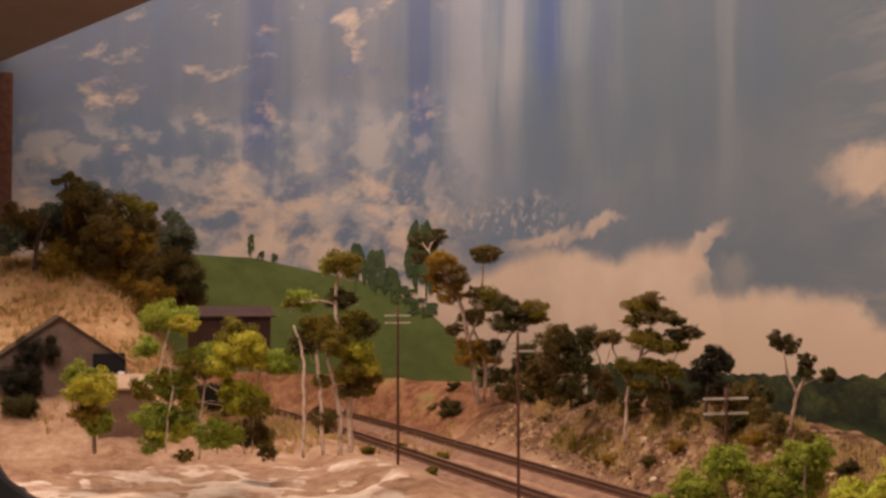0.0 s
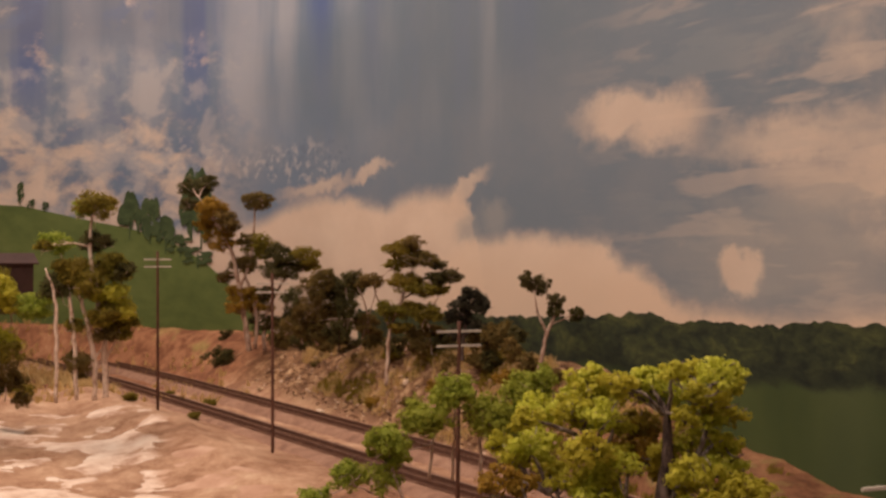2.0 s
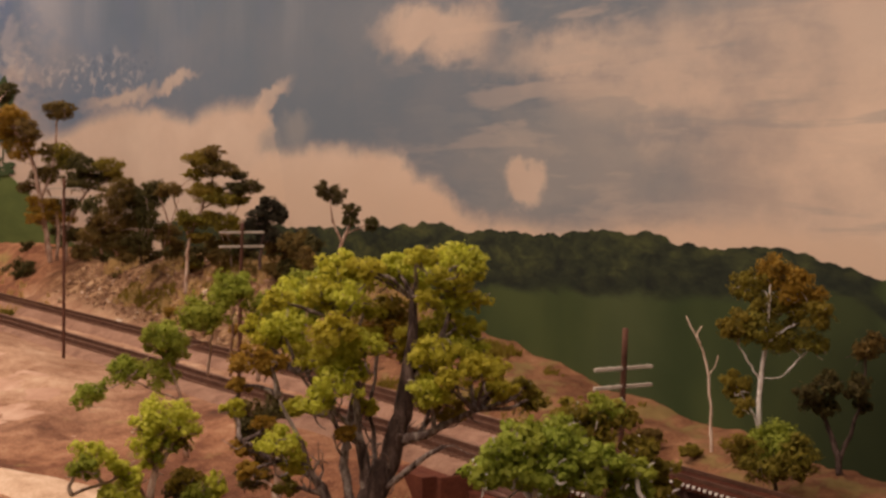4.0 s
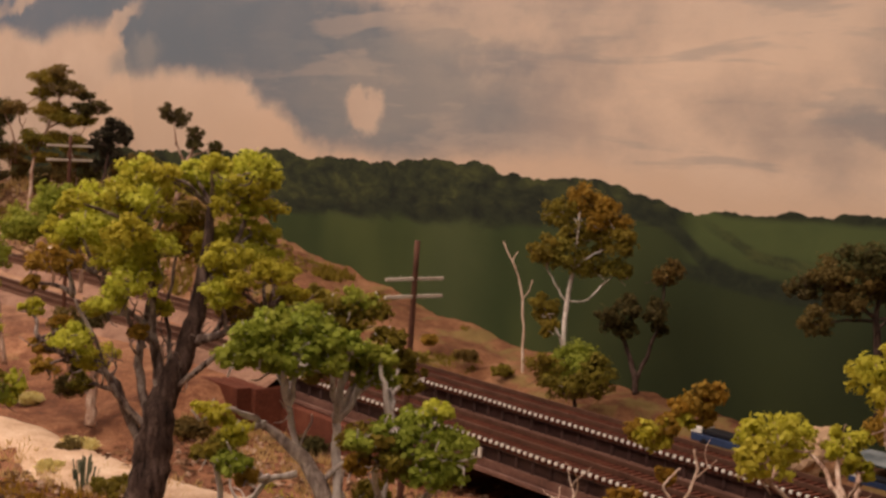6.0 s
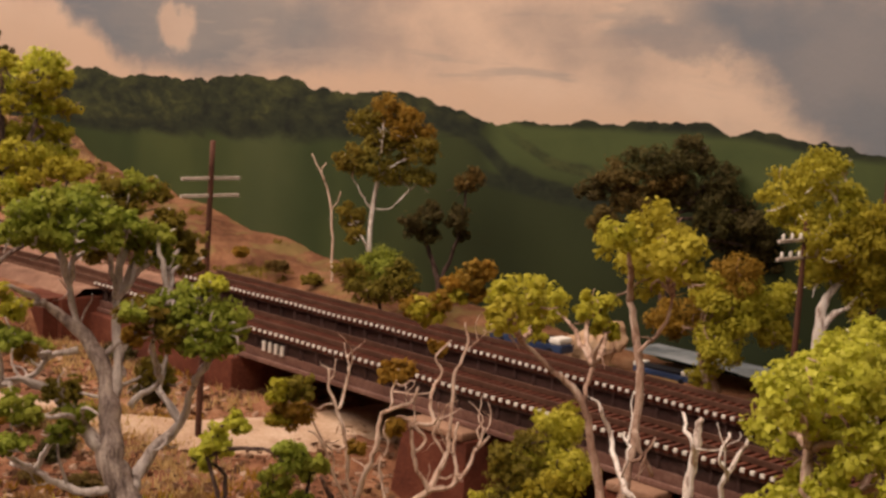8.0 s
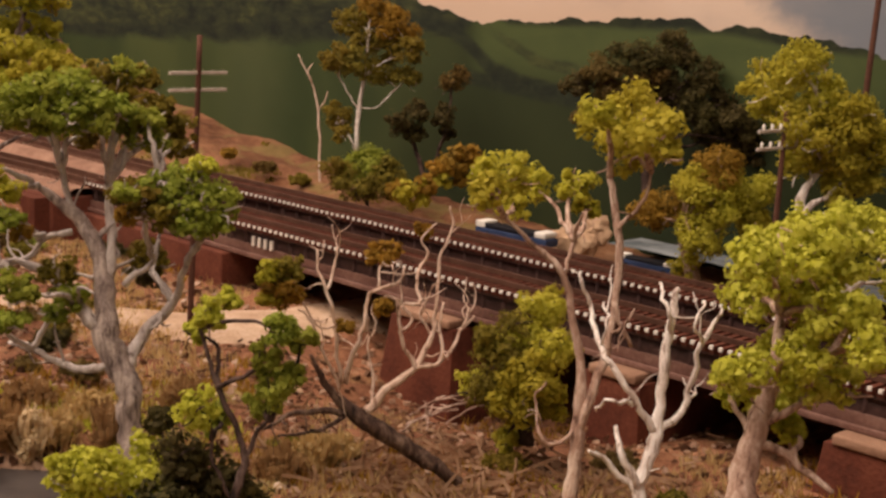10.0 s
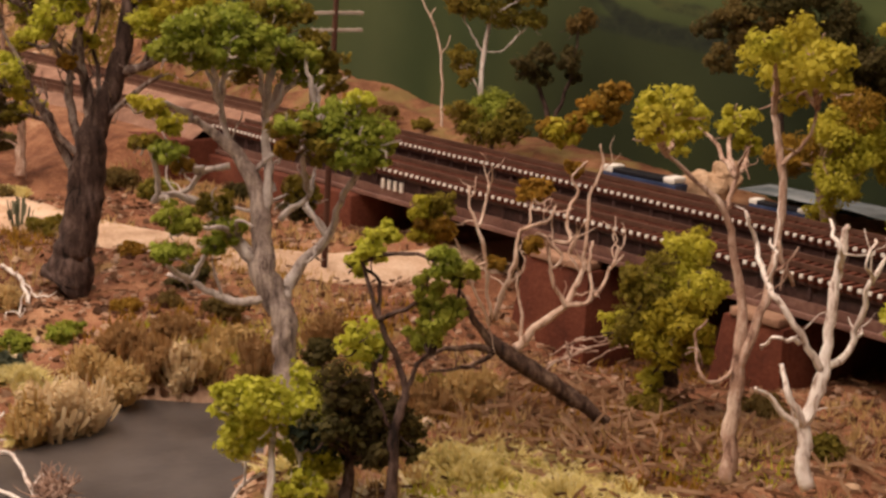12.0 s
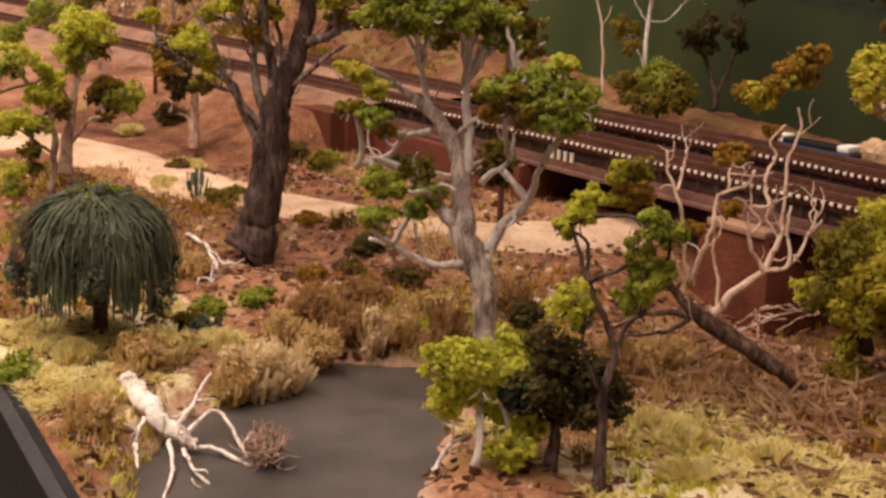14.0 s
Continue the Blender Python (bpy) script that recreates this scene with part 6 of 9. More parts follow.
tree((-0.2295, 0.1451, 1.0938), [(-0.2295, 0.1451, 1.0938, 0.0018), (-0.2332, 0.1459, 1.1234, 0.0016), (-0.2355, 0.1485, 1.1530, 0.0015), (-0.2356, 0.1521, 1.1754, 0.0012), (-0.2366, 0.1553, 1.2014, 0.0008)],
     [[(-0.2352, 0.1487, 1.1530, 0.0006), (-0.2405, 0.1427, 1.1639, 0.0005), (-0.2451, 0.1377, 1.1747, 0.0004)],
      [(-0.2347, 0.1496, 1.1549, 0.0005), (-0.2294, 0.1585, 1.1548, 0.0004), (-0.2242, 0.1610, 1.1595, 0.0004)],
      [(-0.2355, 0.1528, 1.1791, 0.0005), (-0.2270, 0.1667, 1.1871, 0.0004), (-0.2197, 0.1749, 1.1914, 0.0004)]],
     [(-0.2515, 0.1519, 1.2108, 0.0126, "olive"), (-0.2423, 0.1634, 1.2179, 0.0144, "rust"), (-0.2276, 0.1719, 1.2088, 0.0161, "rust"),
      (-0.2100, 0.1713, 1.1960, 0.0124, "olive"), (-0.2155, 0.1750, 1.1776, 0.0107, "olive"), (-0.2453, 0.1371, 1.1859, 0.0125, "olive"),
      (-0.2329, 0.1472, 1.1824, 0.0142, "olive"), (-0.2344, 0.1701, 1.1789, 0.0127, "olive"), (-0.2536, 0.1454, 1.1473, 0.0127, "olive"),
      (-0.2335, 0.1318, 1.1382, 0.0079, "olive"), (-0.2332, 0.1716, 1.1998, 0.0144, "olive"), (-0.2415, 0.1537, 1.2010, 0.0107, "olive")],
     'white', 'slender pale-trunked gum with rusty olive foliage', 11)
tree((-0.3017, 0.1730, 1.0809), [(-0.3017, 0.1730, 1.0809, 0.0010), (-0.3051, 0.1745, 1.1120, 0.0009), (-0.3094, 0.1751, 1.1438, 0.0008), (-0.3148, 0.1726, 1.1635, 0.0006), (-0.3237, 0.1663, 1.1838, 0.0004)],
     [[(-0.3092, 0.1754, 1.1438, 0.0005), (-0.3069, 0.1793, 1.1521, 0.0004), (-0.3073, 0.1814, 1.1580, 0.0004)],
      [(-0.3148, 0.1726, 1.1635, 0.0004), (-0.3144, 0.1687, 1.1717, 0.0004), (-0.3160, 0.1739, 1.1775, 0.0004)]],
     [],
     'bleached', 'thin leafless dead tree stem', 12, name='dead_tree', twigs=False)
tree((-0.1870, 0.1684, 1.1007), [(-0.1870, 0.1684, 1.1007, 0.0022), (-0.1894, 0.1679, 1.1133, 0.0018), (-0.1941, 0.1652, 1.1276, 0.0016), (-0.1985, 0.1624, 1.1401, 0.0011)],
     [[(-0.1883, 0.1685, 1.1098, 0.0015), (-0.1856, 0.1763, 1.1282, 0.0013), (-0.1832, 0.1813, 1.1467, 0.0007)],
      [(-0.1827, 0.1808, 1.1468, 0.0009), (-0.1845, 0.1848, 1.1649, 0.0007), (-0.1808, 0.1815, 1.1763, 0.0005)]],
     [(-0.2009, 0.1529, 1.1494, 0.0105, "dark"), (-0.1924, 0.1603, 1.1567, 0.0104, "dark"), (-0.1968, 0.1616, 1.1415, 0.0096, "dark"),
      (-0.1827, 0.1765, 1.1536, 0.0105, "dark"), (-0.1855, 0.1844, 1.1426, 0.0062, "dark"), (-0.1860, 0.1868, 1.1772, 0.0119, "brown")],
     'dark', 'small dark two-stemmed tree', 13, name='small_tree')
tree((-0.2053, 0.1333, 1.0913), [(-0.2053, 0.1333, 1.0913, 0.0014), (-0.2065, 0.1337, 1.1021, 0.0011), (-0.2079, 0.1334, 1.1092, 0.0007)],
     [],
     [(-0.2229, 0.1232, 1.1132, 0.0140, "olive"), (-0.2150, 0.1377, 1.1189, 0.0166, "green"), (-0.1941, 0.1400, 1.1145, 0.0138, "olive"),
      (-0.2078, 0.1248, 1.1054, 0.0138, "olive"), (-0.1956, 0.1356, 1.1055, 0.0112, "olive")],
     'dark', 'low green shrub on the bank', 14, name='shrub')
tree((-0.0224, 0.1896, 1.1171), [(-0.0224, 0.1896, 1.1171, 0.0029), (-0.0268, 0.1901, 1.1490, 0.0023), (-0.0303, 0.1900, 1.1713, 0.0016), (-0.0308, 0.1927, 1.1907, 0.0010)],
     [[(-0.0291, 0.1902, 1.1650, 0.0010), (-0.0259, 0.2008, 1.1747, 0.0006), (-0.0211, 0.2041, 1.1817, 0.0005)]],
     [(-0.0649, 0.1704, 1.1858, 0.0127, "dark"), (-0.0457, 0.1692, 1.1955, 0.0138, "brown"), (-0.0334, 0.1833, 1.2035, 0.0165, "dark"),
      (-0.0276, 0.2073, 1.2070, 0.0154, "dark"), (-0.0135, 0.2180, 1.1951, 0.0154, "dark"), (-0.0390, 0.1751, 1.1812, 0.0147, "brown"),
      (-0.0258, 0.2044, 1.1883, 0.0168, "dark"), (-0.0090, 0.2098, 1.1731, 0.0147, "dark"), (-0.0015, 0.2328, 1.1803, 0.0111, "dark"),
      (0.0152, 0.2255, 1.1689, 0.0164, "dark"), (0.0193, 0.2315, 1.1556, 0.0128, "dark"), (-0.0048, 0.2296, 1.1564, 0.0150, "dark"),
      (-0.0305, 0.1885, 1.1940, 0.0147, "brown"), (-0.0467, 0.1632, 1.1688, 0.0110, "brown")],
     'dark', 'dark-leaved spreading tree against the backdrop', 15)
tree((-1.5600, 0.1149, 1.1415), [(-1.5600, 0.1149, 1.1415, 0.0040), (-1.5637, 0.1075, 1.1912, 0.0036), (-1.5681, 0.0987, 1.2472, 0.0032), (-1.5735, 0.0878, 1.2953, 0.0024), (-1.5842, 0.0661, 1.3352, 0.0016)],
     [[(-1.5663, 0.1024, 1.2312, 0.0024), (-1.5691, 0.1198, 1.2793, 0.0020), (-1.5764, 0.1278, 1.3481, 0.0011)],
      [(-1.5661, 0.1252, 1.1440, 0.0028), (-1.5663, 0.1251, 1.2069, 0.0024), (-1.5839, 0.1121, 1.2630, 0.0018), (-1.5698, 0.1411, 1.2834, 0.0011)],
      [(-1.5700, 0.1401, 1.1417, 0.0032), (-1.5695, 0.1414, 1.1903, 0.0028), (-1.5685, 0.1664, 1.2387, 0.0016), (-1.5562, 0.1920, 1.2673, 0.0010)],
      [(-1.5621, 0.0884, 1.2833, 0.0016), (-1.5709, 0.0704, 1.3191, 0.0012), (-1.5728, 0.0438, 1.3585, 0.0008)]],
     [(-1.6120, 0.0492, 1.3743, 0.0231, "dark"), (-1.6042, 0.0693, 1.3801, 0.0160, "dark"), (-1.5963, 0.0391, 1.3495, 0.0141, "dark"),
      (-1.5693, 0.0640, 1.3445, 0.0228, "rust"), (-1.5447, 0.0787, 1.3252, 0.0208, "brown"), (-1.5961, 0.0638, 1.3233, 0.0177, "rust"),
      (-1.5771, 0.0764, 1.2992, 0.0229, "rust"), (-1.5722, 0.1264, 1.3560, 0.0195, "brown"), (-1.5438, 0.1320, 1.3577, 0.0105, "brown"),
      (-1.5669, 0.1384, 1.2915, 0.0267, "olive"), (-1.5290, 0.1482, 1.2796, 0.0193, "dark"), (-1.5787, 0.1187, 1.2994, 0.0160, "brown"),
      (-1.5772, 0.1116, 1.2647, 0.0195, "brown"), (-1.5213, 0.1833, 1.2781, 0.0211, "olive"), (-1.5370, 0.1680, 1.2571, 0.0212, "dark"),
      (-1.5322, 0.1977, 1.2635, 0.0142, "olive"), (-1.5296, 0.1359, 1.2558, 0.0210, "dark"), (-1.5693, 0.1034, 1.2231, 0.0212, "rust"),
      (-1.5743, 0.1277, 1.2065, 0.0213, "rust"), (-1.5561, 0.0910, 1.2038, 0.0140, "rust"), (-1.5934, 0.0883, 1.2467, 0.0142, "brown"),
      (-1.5611, 0.1384, 1.2230, 0.0177, "dark"), (-1.5700, 0.1416, 1.1806, 0.0196, "dark")],
     'pink', 'tall gum with pale trunk and rust-brown foliage on the bank', 16, size=0.0019, squash=(1.15, 1.15, 0.72))
tree((-1.2370, 0.0945, 1.1714), [(-1.2370, 0.0945, 1.1714, 0.0020), (-1.2377, 0.0932, 1.1999, 0.0017), (-1.2361, 0.0968, 1.2340, 0.0011)],
     [[(-1.2103, 0.1496, 1.1866, 0.0014), (-1.2116, 0.1471, 1.2172, 0.0012), (-1.2165, 0.1372, 1.2444, 0.0007)],
      [(-1.2228, 0.1239, 1.1797, 0.0012), (-1.2205, 0.1287, 1.2137, 0.0010), (-1.2224, 0.1249, 1.2409, 0.0007)],
      [(-1.2451, 0.0780, 1.1726, 0.0014), (-1.2473, 0.0736, 1.2067, 0.0011), (-1.2439, 0.0809, 1.2407, 0.0007)],
      [(-1.2139, 0.1423, 1.1797, 0.0010), (-1.2095, 0.1514, 1.2138, 0.0008), (-1.2058, 0.1592, 1.2411, 0.0005)]],
     [(-1.2277, 0.0892, 1.2445, 0.0211, "brown"), (-1.2462, 0.1183, 1.2369, 0.0198, "dark"), (-1.2186, 0.0987, 1.2561, 0.0113, "brown"),
      (-1.2271, 0.1342, 1.2394, 0.0213, "dark"), (-1.2032, 0.1266, 1.2536, 0.0129, "dark"), (-1.2319, 0.0823, 1.2174, 0.0211, "brown"),
      (-1.2490, 0.1158, 1.2093, 0.0198, "brown"), (-1.2115, 0.1207, 1.2156, 0.0162, "dark"), (-1.2430, 0.0953, 1.1894, 0.0197, "brown"),
      (-1.2482, 0.0681, 1.2305, 0.0147, "dark"), (-1.2464, 0.0711, 1.1965, 0.0180, "brown"), (-1.2138, 0.1421, 1.2002, 0.0147, "brown"),
      (-1.2143, 0.1132, 1.1872, 0.0178, "dark")],
     'pink', 'thicket of dark scrub trees on the bank', 17, size=0.0019, name='scrub_tree')
tree((-1.0887, 0.1204, 1.1362), [(-1.0887, 0.1204, 1.1362, 0.0022), (-1.0882, 0.1215, 1.1627, 0.0020), (-1.0873, 0.1237, 1.1975, 0.0019), (-1.0805, 0.1378, 1.2386, 0.0014), (-1.0752, 0.1490, 1.2766, 0.0009)],
     [[(-1.0873, 0.1237, 1.2006, 0.0013), (-1.0935, 0.1111, 1.2322, 0.0009), (-1.0958, 0.1065, 1.2511, 0.0006)],
      [(-1.0813, 0.1361, 1.2323, 0.0013), (-1.0786, 0.1647, 1.2479, 0.0010), (-1.0675, 0.1876, 1.2563, 0.0006)],
      [(-1.0754, 0.1707, 1.1494, 0.0014), (-1.0764, 0.1689, 1.1812, 0.0013), (-1.0793, 0.1631, 1.2129, 0.0008)]],
     [(-1.0762, 0.1308, 1.2891, 0.0180, "olive"), (-1.0645, 0.1392, 1.2955, 0.0124, "brown"), (-1.0903, 0.1316, 1.2713, 0.0126, "olive"),
      (-1.0569, 0.1475, 1.2780, 0.0179, "brown"), (-1.0668, 0.1695, 1.2716, 0.0111, "dark"), (-1.0537, 0.1808, 1.2591, 0.0139, "dark"),
      (-1.0495, 0.1613, 1.2568, 0.0124, "dark"), (-1.0809, 0.1378, 1.2512, 0.0195, "olive"), (-1.0555, 0.1470, 1.2443, 0.0165, "olive"),
      (-1.0602, 0.1735, 1.2439, 0.0125, "olive"), (-1.0799, 0.0997, 1.2534, 0.0137, "brown"), (-1.0856, 0.0899, 1.2515, 0.0083, "brown"),
      (-1.0840, 0.1235, 1.2185, 0.0180, "olive"), (-1.0916, 0.1449, 1.2222, 0.0154, "olive"), (-1.0566, 0.1524, 1.2167, 0.0193, "olive"),
      (-1.0730, 0.1277, 1.2013, 0.0124, "olive"), (-1.0712, 0.1685, 1.1974, 0.0125, "brown"), (-1.0903, 0.1585, 1.1933, 0.0141, "brown")],
     'pink', 'gum with layered olive crown on the rocky bank', 18, size=0.0019, squash=(1.2, 1.2, 0.62))
tree((-0.9616, 0.1511, 1.1714), [(-0.9616, 0.1511, 1.1714, 0.0021), (-0.9612, 0.1521, 1.1950, 0.0018), (-0.9597, 0.1552, 1.2187, 0.0012)],
     [],
     [(-0.9549, 0.1633, 1.2365, 0.0165, "black"), (-0.9599, 0.1480, 1.2306, 0.0130, "black"), (-0.9446, 0.1666, 1.2280, 0.0094, "black"),
      (-0.9676, 0.1592, 1.2153, 0.0155, "black"), (-0.9558, 0.1362, 1.2192, 0.0094, "black"), (-0.9589, 0.1573, 1.2435, 0.0095, "black"),
      (-0.9718, 0.1521, 1.2003, 0.0119, "black"), (-0.9466, 0.1592, 1.2075, 0.0106, "black")],
     'dark', 'almost black leafy tree on the bank', 19, size=0.0019, name='dark_tree')
tree((-0.8433, 0.1739, 1.1599), [(-0.8433, 0.1739, 1.1599, 0.0026), (-0.8411, 0.1777, 1.1847, 0.0021), (-0.8384, 0.1826, 1.2094, 0.0018), (-0.8355, 0.1885, 1.2232, 0.0013), (-0.8335, 0.1924, 1.2386, 0.0008)],
     [[(-0.8389, 0.1816, 1.2078, 0.0013), (-0.8397, 0.1719, 1.2288, 0.0012), (-0.8419, 0.1682, 1.2508, 0.0007)],
      [(-0.8370, 0.1855, 1.2166, 0.0010), (-0.8293, 0.1956, 1.2223, 0.0008), (-0.8231, 0.2045, 1.2262, 0.0005)]],
     [(-0.8449, 0.1636, 1.2585, 0.0112, "dark"), (-0.8452, 0.1777, 1.2550, 0.0113, "dark"), (-0.8325, 0.1893, 1.2398, 0.0099, "dark"),
      (-0.8319, 0.1876, 1.2300, 0.0086, "dark"), (-0.8248, 0.2063, 1.2266, 0.0099, "dark")],
     'pink', 'lone pale gum with flat dark tufts by the backdrop', 20, size=0.0019)
tree((-1.0885, -0.1923, 1.1363), [(-1.0885, -0.1923, 1.1363, 0.0034), (-1.0879, -0.1931, 1.1741, 0.0030), (-1.0883, -0.1967, 1.2149, 0.0027), (-1.0903, -0.2041, 1.2556, 0.0024), (-1.0909, -0.2082, 1.2964, 0.0019), (-1.0884, -0.2042, 1.3313, 0.0009)],
     [[(-1.0828, -0.2047, 1.1346, 0.0028), (-1.0819, -0.2051, 1.1750, 0.0026), (-1.0841, -0.2129, 1.2155, 0.0022), (-1.0865, -0.2207, 1.2444, 0.0014)],
      [(-1.0796, -0.2234, 1.1357, 0.0022), (-1.0791, -0.2255, 1.1874, 0.0022), (-1.0796, -0.2290, 1.2218, 0.0022), (-1.0799, -0.2313, 1.2505, 0.0014)],
      [(-1.0759, -0.2442, 1.1342, 0.0019), (-1.0759, -0.2445, 1.1939, 0.0019), (-1.0752, -0.2448, 1.2224, 0.0019), (-1.0756, -0.2471, 1.2452, 0.0014), (-1.0781, -0.2547, 1.2680, 0.0009)],
      [(-1.0907, -0.2058, 1.2673, 0.0014), (-1.0942, -0.1885, 1.2758, 0.0009), (-1.0910, -0.1803, 1.2699, 0.0007)],
      [(-1.0906, -0.2071, 1.2905, 0.0012), (-1.0882, -0.2281, 1.2935, 0.0008), (-1.0837, -0.2434, 1.2919, 0.0005)]],
     [(-1.0747, -0.2061, 1.3322, 0.0205, "olive"), (-1.0995, -0.2112, 1.3285, 0.0132, "green"), (-1.0888, -0.1912, 1.3343, 0.0113, "olive"),
      (-1.1029, -0.2397, 1.2929, 0.0168, "green"), (-1.0967, -0.2524, 1.2906, 0.0093, "olive"), (-1.0994, -0.1981, 1.2951, 0.0170, "dark"),
      (-1.0944, -0.1825, 1.2681, 0.0227, "olive"), (-1.0789, -0.1755, 1.2661, 0.0132, "dark"), (-1.0970, -0.2203, 1.2585, 0.0262, "olive"),
      (-1.0930, -0.2385, 1.2502, 0.0205, "dark"), (-1.0729, -0.2138, 1.2505, 0.0204, "olive"), (-1.0789, -0.1890, 1.2413, 0.0187, "yellow"),
      (-1.0862, -0.1831, 1.2252, 0.0244, "yellow"), (-1.0707, -0.1996, 1.2217, 0.0185, "olive"), (-1.0934, -0.1777, 1.2071, 0.0189, "olive"),
      (-1.0765, -0.1953, 1.2011, 0.0131, "brown"), (-1.0869, -0.2191, 1.1739, 0.0167, "brown"), (-1.0807, -0.2264, 1.2102, 0.0111, "olive"),
      (-1.1165, -0.2098, 1.1606, 0.0095, "brown")],
     'bleached', 'pair of pale gums with sparse olive tufts near the line', 21, size=0.0019, squash=(1.15, 1.15, 0.7))
tree((-1.1458, -0.3398, 1.1279), [(-1.1458, -0.3398, 1.1279, 0.0013), (-1.1440, -0.3380, 1.1686, 0.0011), (-1.1420, -0.3350, 1.2034, 0.0009), (-1.1400, -0.3321, 1.2325, 0.0005)],
     [[(-1.1488, -0.3742, 1.1349, 0.0010), (-1.1467, -0.3714, 1.1753, 0.0009), (-1.1447, -0.3684, 1.2041, 0.0007), (-1.1465, -0.3752, 1.2445, 0.0005)],
      [(-1.1399, -0.3840, 1.2162, 0.0009), (-1.1373, -0.3788, 1.2392, 0.0009), (-1.1338, -0.3722, 1.2678, 0.0006)],
      [(-1.1423, -0.2815, 1.1844, 0.0009), (-1.1400, -0.2780, 1.2197, 0.0009), (-1.1409, -0.2821, 1.2492, 0.0006)],
      [(-1.1479, -0.2920, 1.1314, 0.0009), (-1.1483, -0.2950, 1.1608, 0.0007), (-1.1478, -0.2952, 1.1844, 0.0005)],
      [(-1.1384, -0.3220, 1.1337, 0.0007), (-1.1387, -0.3238, 1.1511, 0.0006)]],
     [(-1.1725, -0.3660, 1.2757, 0.0242, "green"), (-1.1445, -0.3839, 1.2746, 0.0200, "green"), (-1.1290, -0.3578, 1.2678, 0.0145, "yellow"),
      (-1.1604, -0.3295, 1.2344, 0.0262, "green"), (-1.1322, -0.3459, 1.2244, 0.0200, "olive"), (-1.1198, -0.3223, 1.2263, 0.0182, "yellow"),
      (-1.1613, -0.3667, 1.2088, 0.0240, "green"), (-1.1533, -0.3799, 1.2125, 0.0146, "olive"), (-1.1664, -0.3531, 1.1935, 0.0168, "yellow"),
      (-1.1153, -0.3005, 1.2434, 0.0238, "yellow"), (-1.1468, -0.3015, 1.2598, 0.0205, "olive"), (-1.1158, -0.2918, 1.2328, 0.0184, "yellow"),
      (-1.1141, -0.2576, 1.2311, 0.0203, "green"), (-1.1313, -0.2643, 1.2246, 0.0131, "green"), (-1.1683, -0.3782, 1.1725, 0.0240, "green"),
      (-1.1706, -0.3581, 1.1682, 0.0205, "green"), (-1.1664, -0.3698, 1.1532, 0.0167, "lime"), (-1.1205, -0.3274, 1.1576, 0.0236, "green"),
      (-1.1493, -0.3092, 1.1484, 0.0168, "green"), (-1.1305, -0.2967, 1.1915, 0.0240, "yellow"), (-1.1239, -0.3103, 1.1982, 0.0164, "yellow"),
      (-1.1095, -0.2869, 1.1841, 0.0164, "olive"), (-1.1791, -0.3854, 1.1426, 0.0149, "green"), (-1.1544, -0.3542, 1.1595, 0.0130, "yellow"),
      (-1.1698, -0.3523, 1.1287, 0.0094, "olive")],
     'bleached', 'young light-green gums in a clump on the slope', 22, size=0.0019, squash=(1.15, 1.15, 0.72))
tree((-1.2257, -0.4405, 1.1274), [(-1.2257, -0.4405, 1.1274, 0.0024), (-1.2249, -0.4409, 1.1634, 0.0021), (-1.2244, -0.4411, 1.1874, 0.0012)],
     [],
     [(-1.2053, -0.4451, 1.1948, 0.0253, "yellow"), (-1.2406, -0.4286, 1.2040, 0.0173, "yellow"), (-1.2147, -0.4501, 1.1705, 0.0203, "rust"),
      (-1.2070, -0.4362, 1.1648, 0.0186, "green"), (-1.2353, -0.4551, 1.2110, 0.0205, "green")],
     'pink', 'small pale-green tree in front of the shed', 23, size=0.0019)
tree((-1.8500, -0.3318, 1.2739), [(-1.8500, -0.3318, 1.2739, 0.0034), (-1.8488, -0.3322, 1.3250, 0.0026), (-1.8477, -0.3327, 1.3762, 0.0017)],
     [],
     [(-1.9256, -0.4103, 1.4082, 0.0445, "rust"), (-1.8131, -0.3844, 1.3895, 0.0378, "brown"), (-1.8616, -0.3417, 1.4211, 0.0365, "olive"),
      (-1.8449, -0.3510, 1.3674, 0.0386, "rust"), (-1.8398, -0.3002, 1.3661, 0.0437, "rust"), (-1.7826, -0.2853, 1.3898, 0.0308, "pine"),
      (-1.7897, -0.2792, 1.3331, 0.0428, "brown"), (-1.8356, -0.3153, 1.3233, 0.0434, "brown"), (-1.8368, -0.3987, 1.3566, 0.0334, "brown"),
      (-1.8729, -0.4215, 1.4397, 0.0242, "brown"), (-1.8198, -0.4284, 1.4613, 0.0118, "brown"), (-1.7720, -0.2665, 1.3121, 0.0284, "dark"),
      (-1.8555, -0.2837, 1.4158, 0.0171, "pine"), (-1.8191, -0.2817, 1.3674, 0.0313, "pine"), (-1.8645, -0.3723, 1.3506, 0.0363, "brown"),
      (-1.9046, -0.4025, 1.3253, 0.0442, "rust"), (-1.8405, -0.3575, 1.3080, 0.0432, "rust"), (-1.7863, -0.3135, 1.2913, 0.0401, "rust"),
      (-1.9156, -0.4189, 1.3773, 0.0443, "brown"), (-1.8752, -0.3804, 1.4279, 0.0365, "brown"), (-1.8923, -0.4041, 1.4456, 0.0318, "pine"),
      (-1.8622, -0.3315, 1.3938, 0.0390, "brown"), (-1.9478, -0.4425, 1.3955, 0.0497, "brown"), (-1.8696, -0.4371, 1.3333, 0.0480, "rust"),
      (-1.9001, -0.3775, 1.2734, 0.0418, "rust"), (-1.8100, -0.2699, 1.2911, 0.0336, "brown")],
     'dark', 'dark wooded hillside of brown-green trees', 24, size=0.0019, name='hillside_tree')
